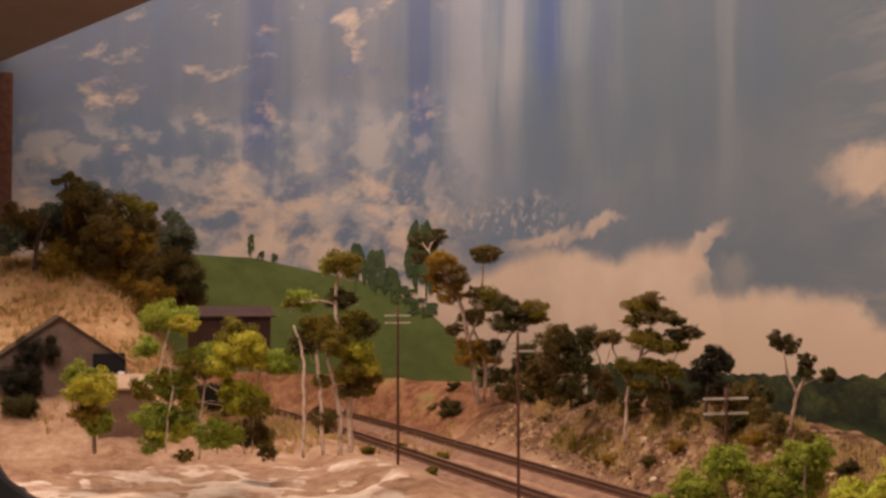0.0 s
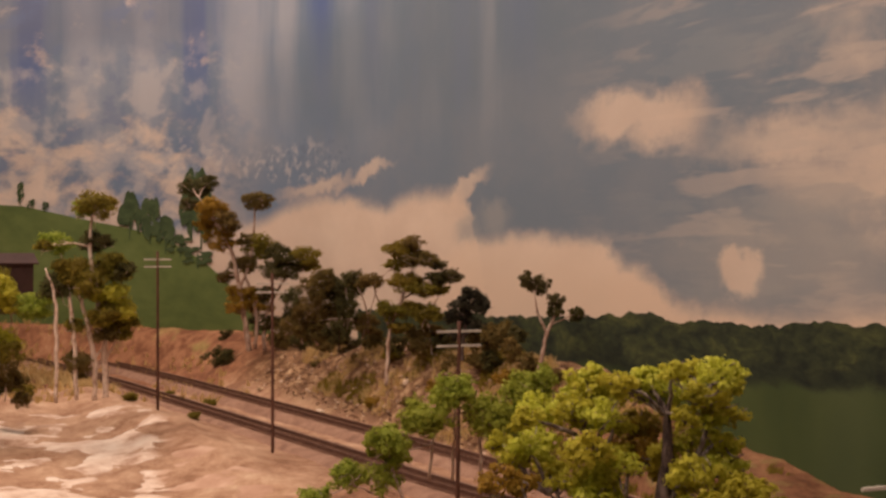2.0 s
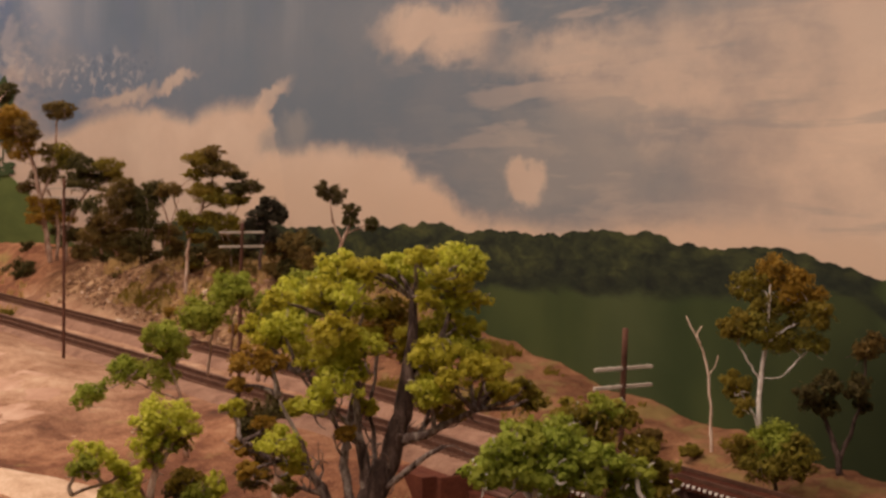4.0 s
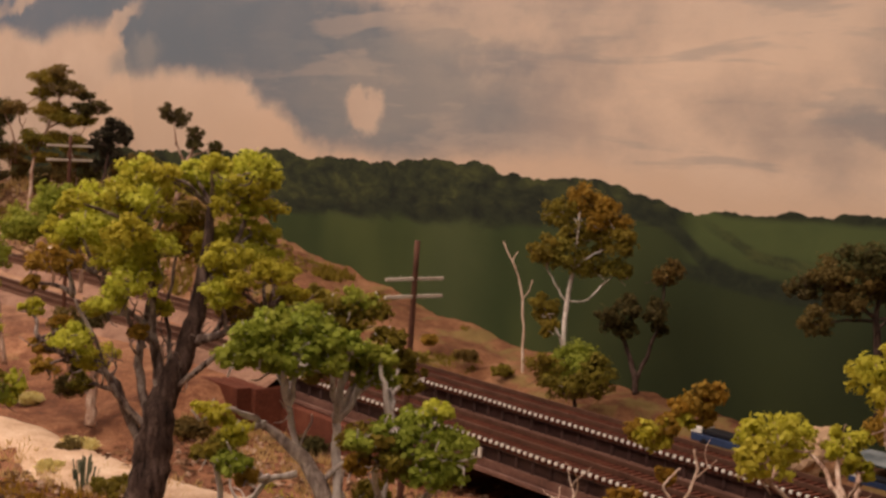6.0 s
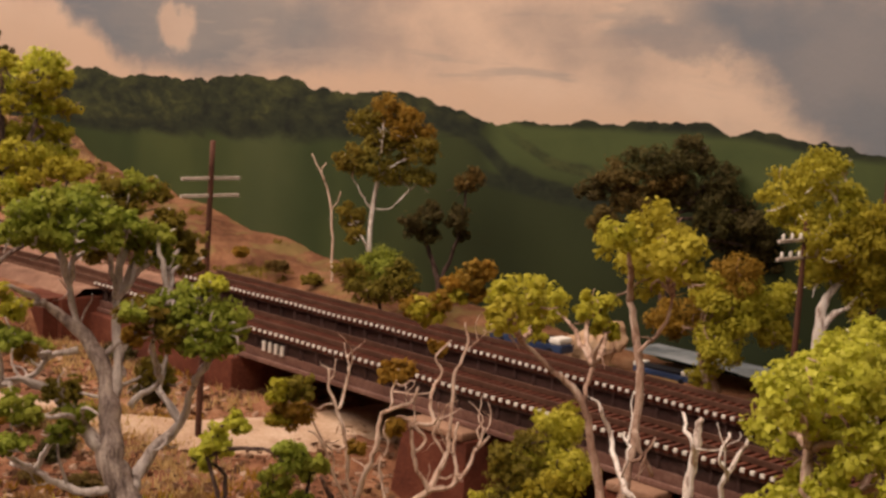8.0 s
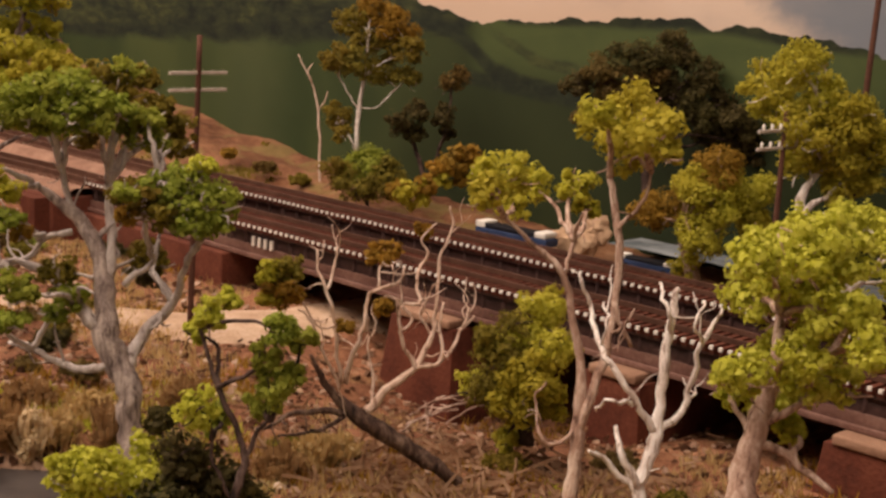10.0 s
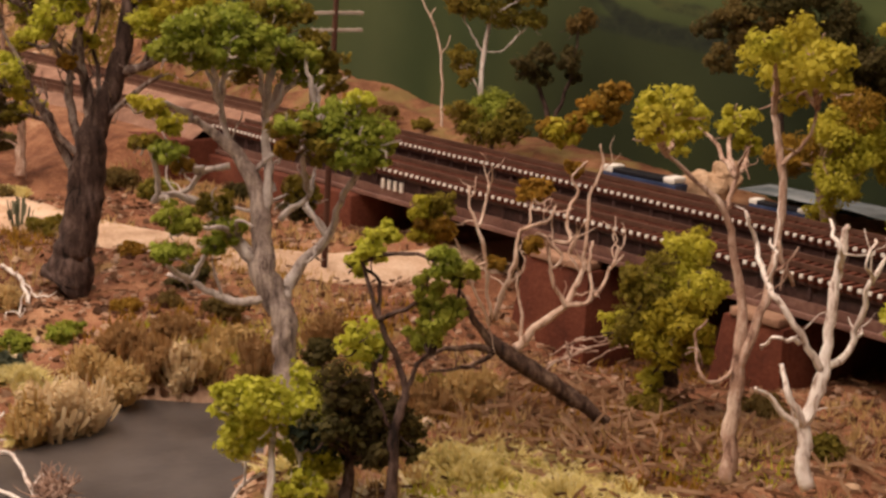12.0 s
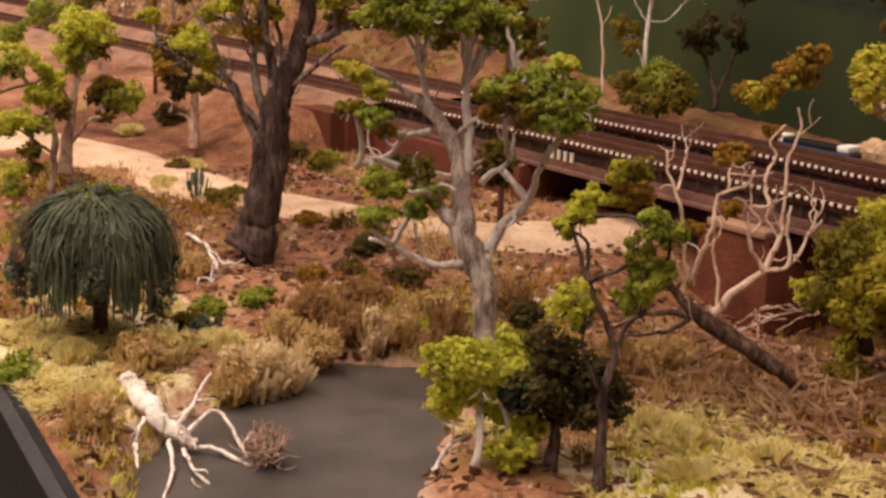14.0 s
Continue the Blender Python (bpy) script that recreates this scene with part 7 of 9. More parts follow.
tree((-1.8594, -0.4857, 1.3295), [(-1.8594, -0.4857, 1.3295, 0.0034), (-1.8556, -0.4783, 1.3803, 0.0025), (-1.8493, -0.4626, 1.4226, 0.0017)],
     [[(-1.8447, -0.4463, 1.3973, 0.0017), (-1.8449, -0.4426, 1.4398, 0.0013), (-1.8438, -0.4404, 1.4652, 0.0008)]],
     [(-1.8321, -0.5114, 1.4083, 0.0308, "brown"), (-1.9039, -0.4686, 1.4123, 0.0320, "pine"), (-1.8069, -0.4324, 1.4378, 0.0261, "brown"),
      (-1.8580, -0.4381, 1.4705, 0.0121, "brown"), (-1.8035, -0.4569, 1.4603, 0.0082, "brown"), (-1.8848, -0.4856, 1.3897, 0.0316, "brown"),
      (-1.8321, -0.5191, 1.3790, 0.0284, "pine")],
     'dark', 'dark hillside tree near the end of the backdrop', 25, size=0.0019, name='hillside_tree')
tree((-0.2139, -0.2637, 1.0900), [(-0.2139, -0.2637, 1.0900, 0.0039), (-0.2169, -0.2614, 1.1054, 0.0031), (-0.2190, -0.2568, 1.1231, 0.0022), (-0.2209, -0.2526, 1.1394, 0.0014), (-0.2219, -0.2483, 1.1530, 0.0006)],
     [[(-0.2163, -0.2614, 1.1035, 0.0013), (-0.2193, -0.2506, 1.1142, 0.0010), (-0.2182, -0.2405, 1.1180, 0.0008), (-0.2168, -0.2329, 1.1234, 0.0006)],
      [(-0.2042, -0.2743, 1.0834, 0.0022), (-0.2086, -0.2709, 1.1055, 0.0019), (-0.2086, -0.2712, 1.1212, 0.0011), (-0.2103, -0.2736, 1.1293, 0.0007)],
      [(-0.2187, -0.2570, 1.1217, 0.0011), (-0.2157, -0.2670, 1.1379, 0.0008), (-0.2126, -0.2809, 1.1362, 0.0008), (-0.2098, -0.2956, 1.1333, 0.0008)],
      [(-0.2083, -0.2714, 1.1033, 0.0010), (-0.2044, -0.2835, 1.1117, 0.0007), (-0.2036, -0.2903, 1.1177, 0.0005)],
      [(-0.2055, -0.2732, 1.0900, 0.0008), (-0.2013, -0.2836, 1.1013, 0.0005), (-0.1994, -0.2926, 1.0983, 0.0004)]],
     [(-0.2242, -0.2470, 1.1633, 0.0119, "lime"), (-0.2244, -0.2564, 1.1580, 0.0090, "lime"), (-0.2216, -0.2389, 1.1578, 0.0098, "lime"),
      (-0.2217, -0.2594, 1.1507, 0.0076, "lime"), (-0.2227, -0.2510, 1.1489, 0.0077, "green"), (-0.2274, -0.2396, 1.1500, 0.0071, "olive"),
      (-0.2229, -0.2540, 1.1426, 0.0063, "lime"), (-0.2109, -0.2864, 1.1506, 0.0093, "lime"), (-0.2080, -0.2917, 1.1453, 0.0073, "green"),
      (-0.2124, -0.2737, 1.1446, 0.0068, "lime"), (-0.2150, -0.2665, 1.1366, 0.0062, "lime"), (-0.2116, -0.2717, 1.1299, 0.0095, "lime"),
      (-0.2118, -0.2780, 1.1321, 0.0068, "lime"), (-0.2109, -0.2666, 1.1234, 0.0069, "olive"), (-0.2229, -0.2382, 1.1306, 0.0092, "olive"),
      (-0.2255, -0.2432, 1.1271, 0.0064, "dark"), (-0.2191, -0.2318, 1.1250, 0.0092, "green"), (-0.2178, -0.2244, 1.1305, 0.0064, "lime"),
      (-0.2192, -0.2386, 1.1177, 0.0050, "olive"), (-0.2172, -0.2267, 1.1230, 0.0057, "lime"), (-0.2003, -0.2914, 1.1210, 0.0093, "lime"),
      (-0.2027, -0.2819, 1.1181, 0.0074, "green"), (-0.2009, -0.2966, 1.1186, 0.0066, "lime"), (-0.1963, -0.2951, 1.0991, 0.0073, "lime"),
      (-0.1994, -0.2855, 1.1072, 0.0060, "olive"), (-0.1937, -0.2982, 1.0917, 0.0060, "green"), (-0.1985, -0.2848, 1.0978, 0.0047, "olive")],
     'pink', 'light-green tree with forked brown trunk beside the dirt road', 26, squash=(1.05, 1.05, 0.8))
tree((-0.3611, -0.1220, 1.0688), [(-0.3611, -0.1220, 1.0688, 0.0036), (-0.3643, -0.1198, 1.0845, 0.0032), (-0.3685, -0.1167, 1.1055, 0.0018)],
     [[(-0.3750, -0.1315, 1.0910, 0.0011), (-0.3780, -0.1259, 1.1048, 0.0009)]],
     [(-0.3727, -0.1301, 1.1236, 0.0154, "dark"), (-0.3774, -0.1222, 1.1083, 0.0121, "dark"), (-0.3548, -0.1175, 1.1144, 0.0102, "yellow"),
      (-0.3826, -0.1279, 1.0898, 0.0096, "dark"), (-0.3851, -0.1142, 1.1324, 0.0113, "dark"), (-0.3735, -0.1353, 1.1343, 0.0102, "brown")],
     'pink', 'small dark tree with pinkish trunk by the road', 27)
tree((0.1309, -0.2544, 1.0455), [(0.1309, -0.2544, 1.0455, 0.0014), (0.1284, -0.2534, 1.0558, 0.0012), (0.1251, -0.2528, 1.0678, 0.0010), (0.1204, -0.2543, 1.0798, 0.0006)],
     [[(0.1251, -0.2528, 1.0678, 0.0007), (0.1258, -0.2494, 1.0702, 0.0004)],
      [(0.1236, -0.2629, 1.0486, 0.0016), (0.1245, -0.2639, 1.0643, 0.0014), (0.1142, -0.2562, 1.0782, 0.0009)],
      [(0.1140, -0.2736, 1.0542, 0.0008), (0.1128, -0.2667, 1.0608, 0.0007), (0.1165, -0.2607, 1.0650, 0.0004)],
      [(0.1153, -0.2685, 1.0621, 0.0005), (0.1138, -0.2654, 1.0666, 0.0004), (0.1095, -0.2634, 1.0686, 0.0004)]],
     [(0.1156, -0.2698, 1.0885, 0.0101, "lime"), (0.1227, -0.2644, 1.0915, 0.0095, "lime"), (0.1154, -0.2439, 1.0882, 0.0105, "lime"),
      (0.1276, -0.2487, 1.0865, 0.0071, "lime"), (0.1142, -0.2684, 1.0786, 0.0082, "lime"), (0.1206, -0.2458, 1.0678, 0.0105, "lime"),
      (0.1326, -0.2575, 1.0639, 0.0076, "lime"), (0.1143, -0.2490, 1.0712, 0.0079, "lime"), (0.1185, -0.2557, 1.0832, 0.0072, "lime"),
      (0.1146, -0.2746, 1.0927, 0.0055, "lime"), (0.1064, -0.2570, 1.0769, 0.0079, "lime")],
     'white', 'small lime-yellow tree on thin pale stems by the pool', 28)
tree((0.1340, -0.2436, 1.0528), [(0.1340, -0.2436, 1.0528, 0.0025), (0.1331, -0.2415, 1.0606, 0.0021), (0.1318, -0.2390, 1.0711, 0.0014)],
     [],
     [(0.1171, -0.2414, 1.1010, 0.0060, "dark"), (0.1310, -0.2462, 1.0963, 0.0096, "dark"), (0.1332, -0.2512, 1.0831, 0.0092, "dark"),
      (0.1303, -0.2355, 1.0887, 0.0107, "dark"), (0.1346, -0.2362, 1.0789, 0.0106, "dark"), (0.1442, -0.2315, 1.0847, 0.0096, "dark"),
      (0.1450, -0.2244, 1.0766, 0.0068, "dark"), (0.1215, -0.2360, 1.0690, 0.0079, "blue"), (0.1452, -0.2382, 1.0756, 0.0075, "dark"),
      (0.1303, -0.2532, 1.0808, 0.0071, "blue")],
     'dark', 'dense black-green bush with short dark stem', 29, name='dark_bush')
tree((0.1555, -0.2410, 1.0518), [(0.1555, -0.2410, 1.0518, 0.0022), (0.1524, -0.2389, 1.0668, 0.0019), (0.1495, -0.2358, 1.0835, 0.0015), (0.1484, -0.2321, 1.0961, 0.0012), (0.1448, -0.2332, 1.1052, 0.0009), (0.1392, -0.2360, 1.1167, 0.0009), (0.1323, -0.2380, 1.1341, 0.0005)],
     [[(0.1484, -0.2321, 1.0961, 0.0008), (0.1498, -0.2284, 1.1031, 0.0007), (0.1537, -0.2267, 1.1084, 0.0004)],
      [(0.1495, -0.2358, 1.0835, 0.0008), (0.1444, -0.2400, 1.0936, 0.0006), (0.1422, -0.2399, 1.1020, 0.0004)]],
     [(0.1347, -0.2371, 1.1392, 0.0062, "lime"), (0.1243, -0.2220, 1.1393, 0.0043, "lime"), (0.1558, -0.2256, 1.1370, 0.0064, "green"),
      (0.1524, -0.2146, 1.1316, 0.0049, "green"), (0.1518, -0.2279, 1.1292, 0.0049, "green"), (0.1405, -0.2437, 1.1128, 0.0078, "lime"),
      (0.1296, -0.2288, 1.1027, 0.0060, "green"), (0.1530, -0.2253, 1.1186, 0.0077, "green"), (0.1459, -0.2235, 1.1113, 0.0067, "green"),
      (0.1534, -0.2189, 1.1214, 0.0049, "green"), (0.1264, -0.2350, 1.1316, 0.0042, "lime")],
     'dark', 'thin dark-stemmed sapling with separate green tufts', 30)
tree((-0.4553, -0.0901, 1.1371), [(-0.4553, -0.0901, 1.1371, 0.0016), (-0.4554, -0.0902, 1.1590, 0.0013), (-0.4555, -0.0902, 1.1773, 0.0009)],
     [[(-0.4633, -0.1065, 1.1407, 0.0011), (-0.4593, -0.1075, 1.1741, 0.0009), (-0.4664, -0.1032, 1.1951, 0.0005)],
      [(-0.4697, -0.1197, 1.1406, 0.0011), (-0.4702, -0.1179, 1.1624, 0.0009), (-0.4734, -0.1157, 1.1802, 0.0005)],
      [(-0.4418, -0.0622, 1.1409, 0.0011), (-0.4467, -0.0591, 1.1731, 0.0009), (-0.4434, -0.0611, 1.1955, 0.0005)]],
     [(-0.4459, -0.1134, 1.2011, 0.0145, "green"), (-0.4706, -0.1073, 1.1949, 0.0109, "green"), (-0.4588, -0.1235, 1.1841, 0.0175, "green"),
      (-0.4635, -0.1288, 1.1802, 0.0107, "green"), (-0.4506, -0.0895, 1.1808, 0.0177, "green"), (-0.4549, -0.0760, 1.1840, 0.0129, "green"),
      (-0.4590, -0.0527, 1.1974, 0.0182, "green"), (-0.4367, -0.0549, 1.2032, 0.0128, "green"), (-0.4600, -0.0542, 1.1824, 0.0161, "green"),
      (-0.4648, -0.0643, 1.1674, 0.0161, "green"), (-0.4700, -0.1437, 1.1603, 0.0117, "green"), (-0.4653, -0.1497, 1.1721, 0.0097, "green")],
     'pink', 'cluster of small rounded green trees beside the line', 31, size=0.0019, name='small_tree')
tree((-1.3444, 0.1650, 1.1529), [(-1.3444, 0.1650, 1.1529, 0.0019), (-1.3444, 0.1650, 1.1649, 0.0015), (-1.3444, 0.1650, 1.1779, 0.0012)],
     [],
     [(-1.5447, 0.1583, 1.1671, 0.0230, "brown"), (-1.4814, 0.1690, 1.1626, 0.0207, "dark"), (-1.3795, 0.1629, 1.1646, 0.0197, "brown"),
      (-1.3208, 0.1711, 1.1652, 0.0175, "dark"), (-1.2488, 0.1719, 1.1769, 0.0184, "brown"), (-1.1359, 0.1523, 1.1764, 0.0144, "dark"),
      (-1.0698, 0.1505, 1.1808, 0.0152, "brown"), (-1.6547, 0.1793, 1.1450, 0.0186, "dark"), (-1.3298, 0.1591, 1.1853, 0.0208, "dark"),
      (-1.2344, 0.1582, 1.1974, 0.0167, "brown"), (-1.0684, 0.1848, 1.1800, 0.0182, "dark"), (-1.0167, 0.1665, 1.1655, 0.0149, "brown"),
      (-0.9750, 0.1793, 1.1923, 0.0185, "brown"), (-0.9084, 0.1667, 1.2036, 0.0177, "brown"), (-0.9361, 0.1724, 1.1726, 0.0142, "dark"),
      (-0.8624, 0.1553, 1.1899, 0.0147, "brown"), (-1.0861, 0.1722, 1.1612, 0.0127, "brown"), (-1.1659, 0.1804, 1.1549, 0.0103, "dark"),
      (-1.6710, 0.1100, 1.1256, 0.0222, "dark"), (-1.7380, 0.1100, 1.1138, 0.0152, "dark"), (-1.6573, 0.1100, 1.1600, 0.0110, "dark"),
      (-1.4358, 0.1683, 1.1884, 0.0185, "brown"), (-1.5467, 0.1759, 1.1907, 0.0195, "dark"), (-0.8840, 0.1735, 1.2049, 0.0112, "dark"),
      (-0.8285, 0.1522, 1.1814, 0.0119, "brown"), (-1.7130, 0.1765, 1.1482, 0.0134, "dark")],
     'dark', 'low dark scrub along the foot of the backdrop', 32, size=0.0019, name='scrub_tree', twigs=False)
tree((-1.2100, -0.2732, 1.1238), [(-1.2100, -0.2732, 1.1238, 0.0010), (-1.2085, -0.2712, 1.1484, 0.0008), (-1.2076, -0.2702, 1.1700, 0.0005)],
     [[(-1.2031, -0.2561, 1.1177, 0.0007), (-1.2029, -0.2562, 1.1300, 0.0006)]],
     [(-1.2116, -0.2719, 1.1555, 0.0179, "brown"), (-1.2114, -0.2640, 1.1448, 0.0147, "brown"), (-1.2237, -0.2742, 1.1379, 0.0131, "dark"),
      (-1.1940, -0.2577, 1.1261, 0.0113, "brown"), (-1.2405, -0.3356, 1.1787, 0.0130, "olive"), (-1.2689, -0.3840, 1.2400, 0.0180, "green"),
      (-1.2719, -0.3863, 1.1903, 0.0164, "olive")],
     'bleached', 'sparse pale saplings behind the cutting', 33, size=0.0019)
tree((-0.4407, -0.1461, 1.0942), [(-0.4407, -0.1461, 1.0942, 0.0018), (-0.4440, -0.1489, 1.1192, 0.0014), (-0.4452, -0.1493, 1.1334, 0.0011), (-0.4497, -0.1546, 1.1512, 0.0007)],
     [[(-0.4450, -0.1494, 1.1299, 0.0009), (-0.4600, -0.1617, 1.1358, 0.0007), (-0.4642, -0.1771, 1.1434, 0.0005)],
      [(-0.4638, -0.1772, 1.1427, 0.0005), (-0.4696, -0.1880, 1.1361, 0.0005), (-0.4820, -0.1966, 1.1313, 0.0004)]],
     [(-0.4466, -0.1602, 1.1708, 0.0133, "green"), (-0.4698, -0.1776, 1.1474, 0.0121, "green"), (-0.4705, -0.1654, 1.1491, 0.0091, "green"),
      (-0.4894, -0.1955, 1.1291, 0.0109, "green"), (-0.4654, -0.1975, 1.1373, 0.0080, "green"), (-0.4567, -0.1574, 1.1468, 0.0126, "green"),
      (-0.4525, -0.1516, 1.1597, 0.0108, "green"), (-0.4565, -0.1634, 1.1670, 0.0089, "green")],
     'pink', 'young green gum with spreading tufts beside the dirt road', 34)


# ---- weeping tree ----
def weeping_tree(base, radius, height, seed=5):
    rng = random.Random(seed)
    ob = thing("weeping_tree", base, "dark green weeping tree with a dome of hanging fronds", "tree", "scenic trees")
    b = Vector(base)
    bm = bmesh.new()
    add_tube(bm, [b + Vector((0, 0, -0.006)), b + Vector((0.001, 0, height * 0.3)), b + Vector((0, 0.001, height * 0.9))], [0.0036, 0.0028, 0.0018], 9, 0.08, rng)
    part("trunk", bm, BARK["dark"], ob)
    for c in range(13):
        bm = bmesh.new()
        a0 = 2 * math.pi * c / 13
        full, low = radius * rng.uniform(0.82, 1.08), rng.uniform(0.20, 0.46)
        for _ in range(130):
            a = a0 + rng.gauss(0, 0.15)
            reach = full * math.sqrt(rng.uniform(0.15, 1.0))
            end = height * (low + abs(rng.gauss(0, 0.10))) + (1 - reach / full) * height * 0.30
            top = height * rng.uniform(0.90, 1.0)
            last = None
            for k in range(10):
                u = k / 9
                r = reach * math.sin(min(u * 1.3, 1.0) * math.pi / 2)
                z = top - (top - end) * u ** 2.1
                p = b + Vector((r * math.cos(a), r * math.sin(a), z)) + Vector((rng.gauss(0, 1), rng.gauss(0, 1), rng.gauss(0, 1))) * 0.0007
                w = Vector((-math.sin(a), math.cos(a), 0)) * 0.00042 * (1.2 - 0.5 * u)
                pair = (bm.verts.new(p - w), bm.verts.new(p + w))
                if last:
                    bm.faces.new((last[0], last[1], pair[1], pair[0]))
                last = pair
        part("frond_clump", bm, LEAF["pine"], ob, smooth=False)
    for k in range(30):
        a, u = 2.4 * k, math.sqrt((k + 0.5) / 30)
        rr = radius * 0.92 * u
        z = height * (0.90 - 0.50 * u * u + rng.uniform(-0.05, 0.05))
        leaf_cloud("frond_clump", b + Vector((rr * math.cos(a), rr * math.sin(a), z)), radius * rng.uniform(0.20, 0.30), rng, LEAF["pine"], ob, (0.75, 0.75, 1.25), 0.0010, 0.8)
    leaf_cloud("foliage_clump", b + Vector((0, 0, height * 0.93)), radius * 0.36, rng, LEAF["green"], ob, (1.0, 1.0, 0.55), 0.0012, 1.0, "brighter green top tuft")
    return ob


weeping_tree((-0.0568, -0.3119, 1.0569), 0.032, 0.060)


# ---- low plants ----
def tussock(at, r, h, kind="straw", n=120, seed=0, name="grass_tussock", label="dry straw-coloured grass tussock"):
    rng = random.Random(seed)
    ob = thing(name, at, label, "grass", "grass tussocks")
    bm = bmesh.new()
    for _ in range(n):
        a, u = rng.uniform(0, 6.283), rng.random() ** 0.6
        out = Vector((math.cos(a), math.sin(a), 0))
        dome = h * rng.uniform(0.80, 1.05) * (0.35 + 0.65 * math.sqrt(max(1 - u * u, 0))) * (1 + 0.18 * math.sin(3 * a + seed))
        tip = Vector(at) + out * (r * u * (1 + 0.12 * math.sin(2 * a + seed * 2))) + Vector((rng.gauss(0, 0.05 * r), rng.gauss(0, 0.05 * r), dome))
        root = Vector(at) + out * (r * 0.55 * u) + Vector((0, 0, -0.0015))
        if rng.random() < 0.6:
            root = root.lerp(tip, 0.55)
        t = rng.uniform(0, 6.283)
        s = Vector((math.cos(t), math.sin(t), 0.4)) * 0.0008
        v = [bm.verts.new(q) for q in (root - s, root + s, tip + s * 0.8, tip - s * 0.8)]
        bm.faces.new(v)
    if kind in ("straw", "cream", "tan") or (kind == "moss" and h > 0.0095):
        leaf_cloud("grass_puff", Vector(at) + Vector((0, 0, h * 0.42)), r * 0.92, rng, LEAF[kind], ob, (1.0, 1.0, h / r * 0.66), 0.0010, 1.1)
    part("grass_clump", bm, LEAF[kind], ob, smooth=False)
    return ob


for n, (at, r, h) in enumerate([((0.0116, -0.2810, 1.0490), 0.013, 0.019), ((0.0075, -0.2668, 1.0473), 0.011, 0.019), ((0.0134, -0.2902, 1.0502), 0.009, 0.014), ((-0.0049, -0.2445, 1.0511), 0.010, 0.014), ((-0.0019, -0.2187, 1.0518), 0.008, 0.016),
                                ((-0.0124, -0.2242, 1.0550), 0.010, 0.014), ((-0.0006, -0.2101, 1.0536), 0.009, 0.014), ((0.0086, -0.1914, 1.0543), 0.009, 0.015), ((-0.0120, -0.1896, 1.0557), 0.010, 0.013), ((-0.0361, -0.2259, 1.0561), 0.011, 0.014),
                                ((-0.0227, -0.2496, 1.0562), 0.009, 0.011), ((-0.0433, -0.1989, 1.0565), 0.011, 0.012), ((-0.0144, -0.3139, 1.0558), 0.012, 0.014), ((-0.0202, -0.2998, 1.0561), 0.010, 0.013), ((0.0288, -0.3512, 1.0557), 0.009, 0.012),
                                ((-0.1198, -0.2415, 1.0579), 0.009, 0.011), ((-0.0054, -0.1480, 1.0549), 0.010, 0.014), ((0.0800, -0.1477, 1.0548), 0.010, 0.014), ((0.0846, -0.1660, 1.0551), 0.009, 0.014), ((0.0781, -0.1340, 1.0539), 0.010, 0.012)]):
    tussock(at, r * 1.12, h * 1.05, "cream" if n in (0, 1, 4) else ("tan" if n in (5, 7, 9, 11, 16, 18) else ("moss" if n == 13 else "straw")), 90, 40 + n, label="pale straw-coloured puff of dry grass")
for n, (at, r, h) in enumerate([((-0.0370, -0.3308, 1.0565), 0.010, 0.008), ((0.0095, -0.3433, 1.0558), 0.012, 0.009), ((-0.0701, -0.3337, 1.0567), 0.010, 0.008), ((-0.0090, -0.2807, 1.0560), 0.006, 0.011), ((-0.4568, -0.1229, 1.0654), 0.010, 0.006), ((-0.3347, -0.1396, 1.0620), 0.012, 0.007), ((-0.2975, -0.1722, 1.0612), 0.010, 0.006),
                                ((0.1249, -0.1883, 1.0552), 0.010, 0.006), ((0.1421, -0.1912, 1.0555), 0.011, 0.006), ((0.1679, -0.1778, 1.0553), 0.012, 0.006), ((0.1324, -0.1896, 1.0554), 0.012, 0.006), ((0.1650, -0.2098, 1.0556), 0.013, 0.006)]):
    tussock(at, r, h, "moss", 300, 80 + n, label="low yellow-green grass tuft")
for n, at in enumerate([(-0.2612, -0.1678, 1.0602)]):
    tussock(at, 0.010, 0.017, "pine", 26, 120 + n, "spiky_plant", "grey-green spiky grass tree plant")


def shrub(at, r, kind, seed, label, squash=(1.0, 1.0, 0.7), name="shrub"):
    rng = random.Random(seed)
    ob = thing(name, at, label, "shrub", "shrubs")
    for k in range(3):
        c = Vector(at) + Vector((rng.uniform(-0.5, 0.5) * r, rng.uniform(-0.5, 0.5) * r, r * 0.35))
        leaf_cloud("foliage_clump", c, r * 0.75, rng, LEAF[kind], ob, squash, 0.0013)
    return ob


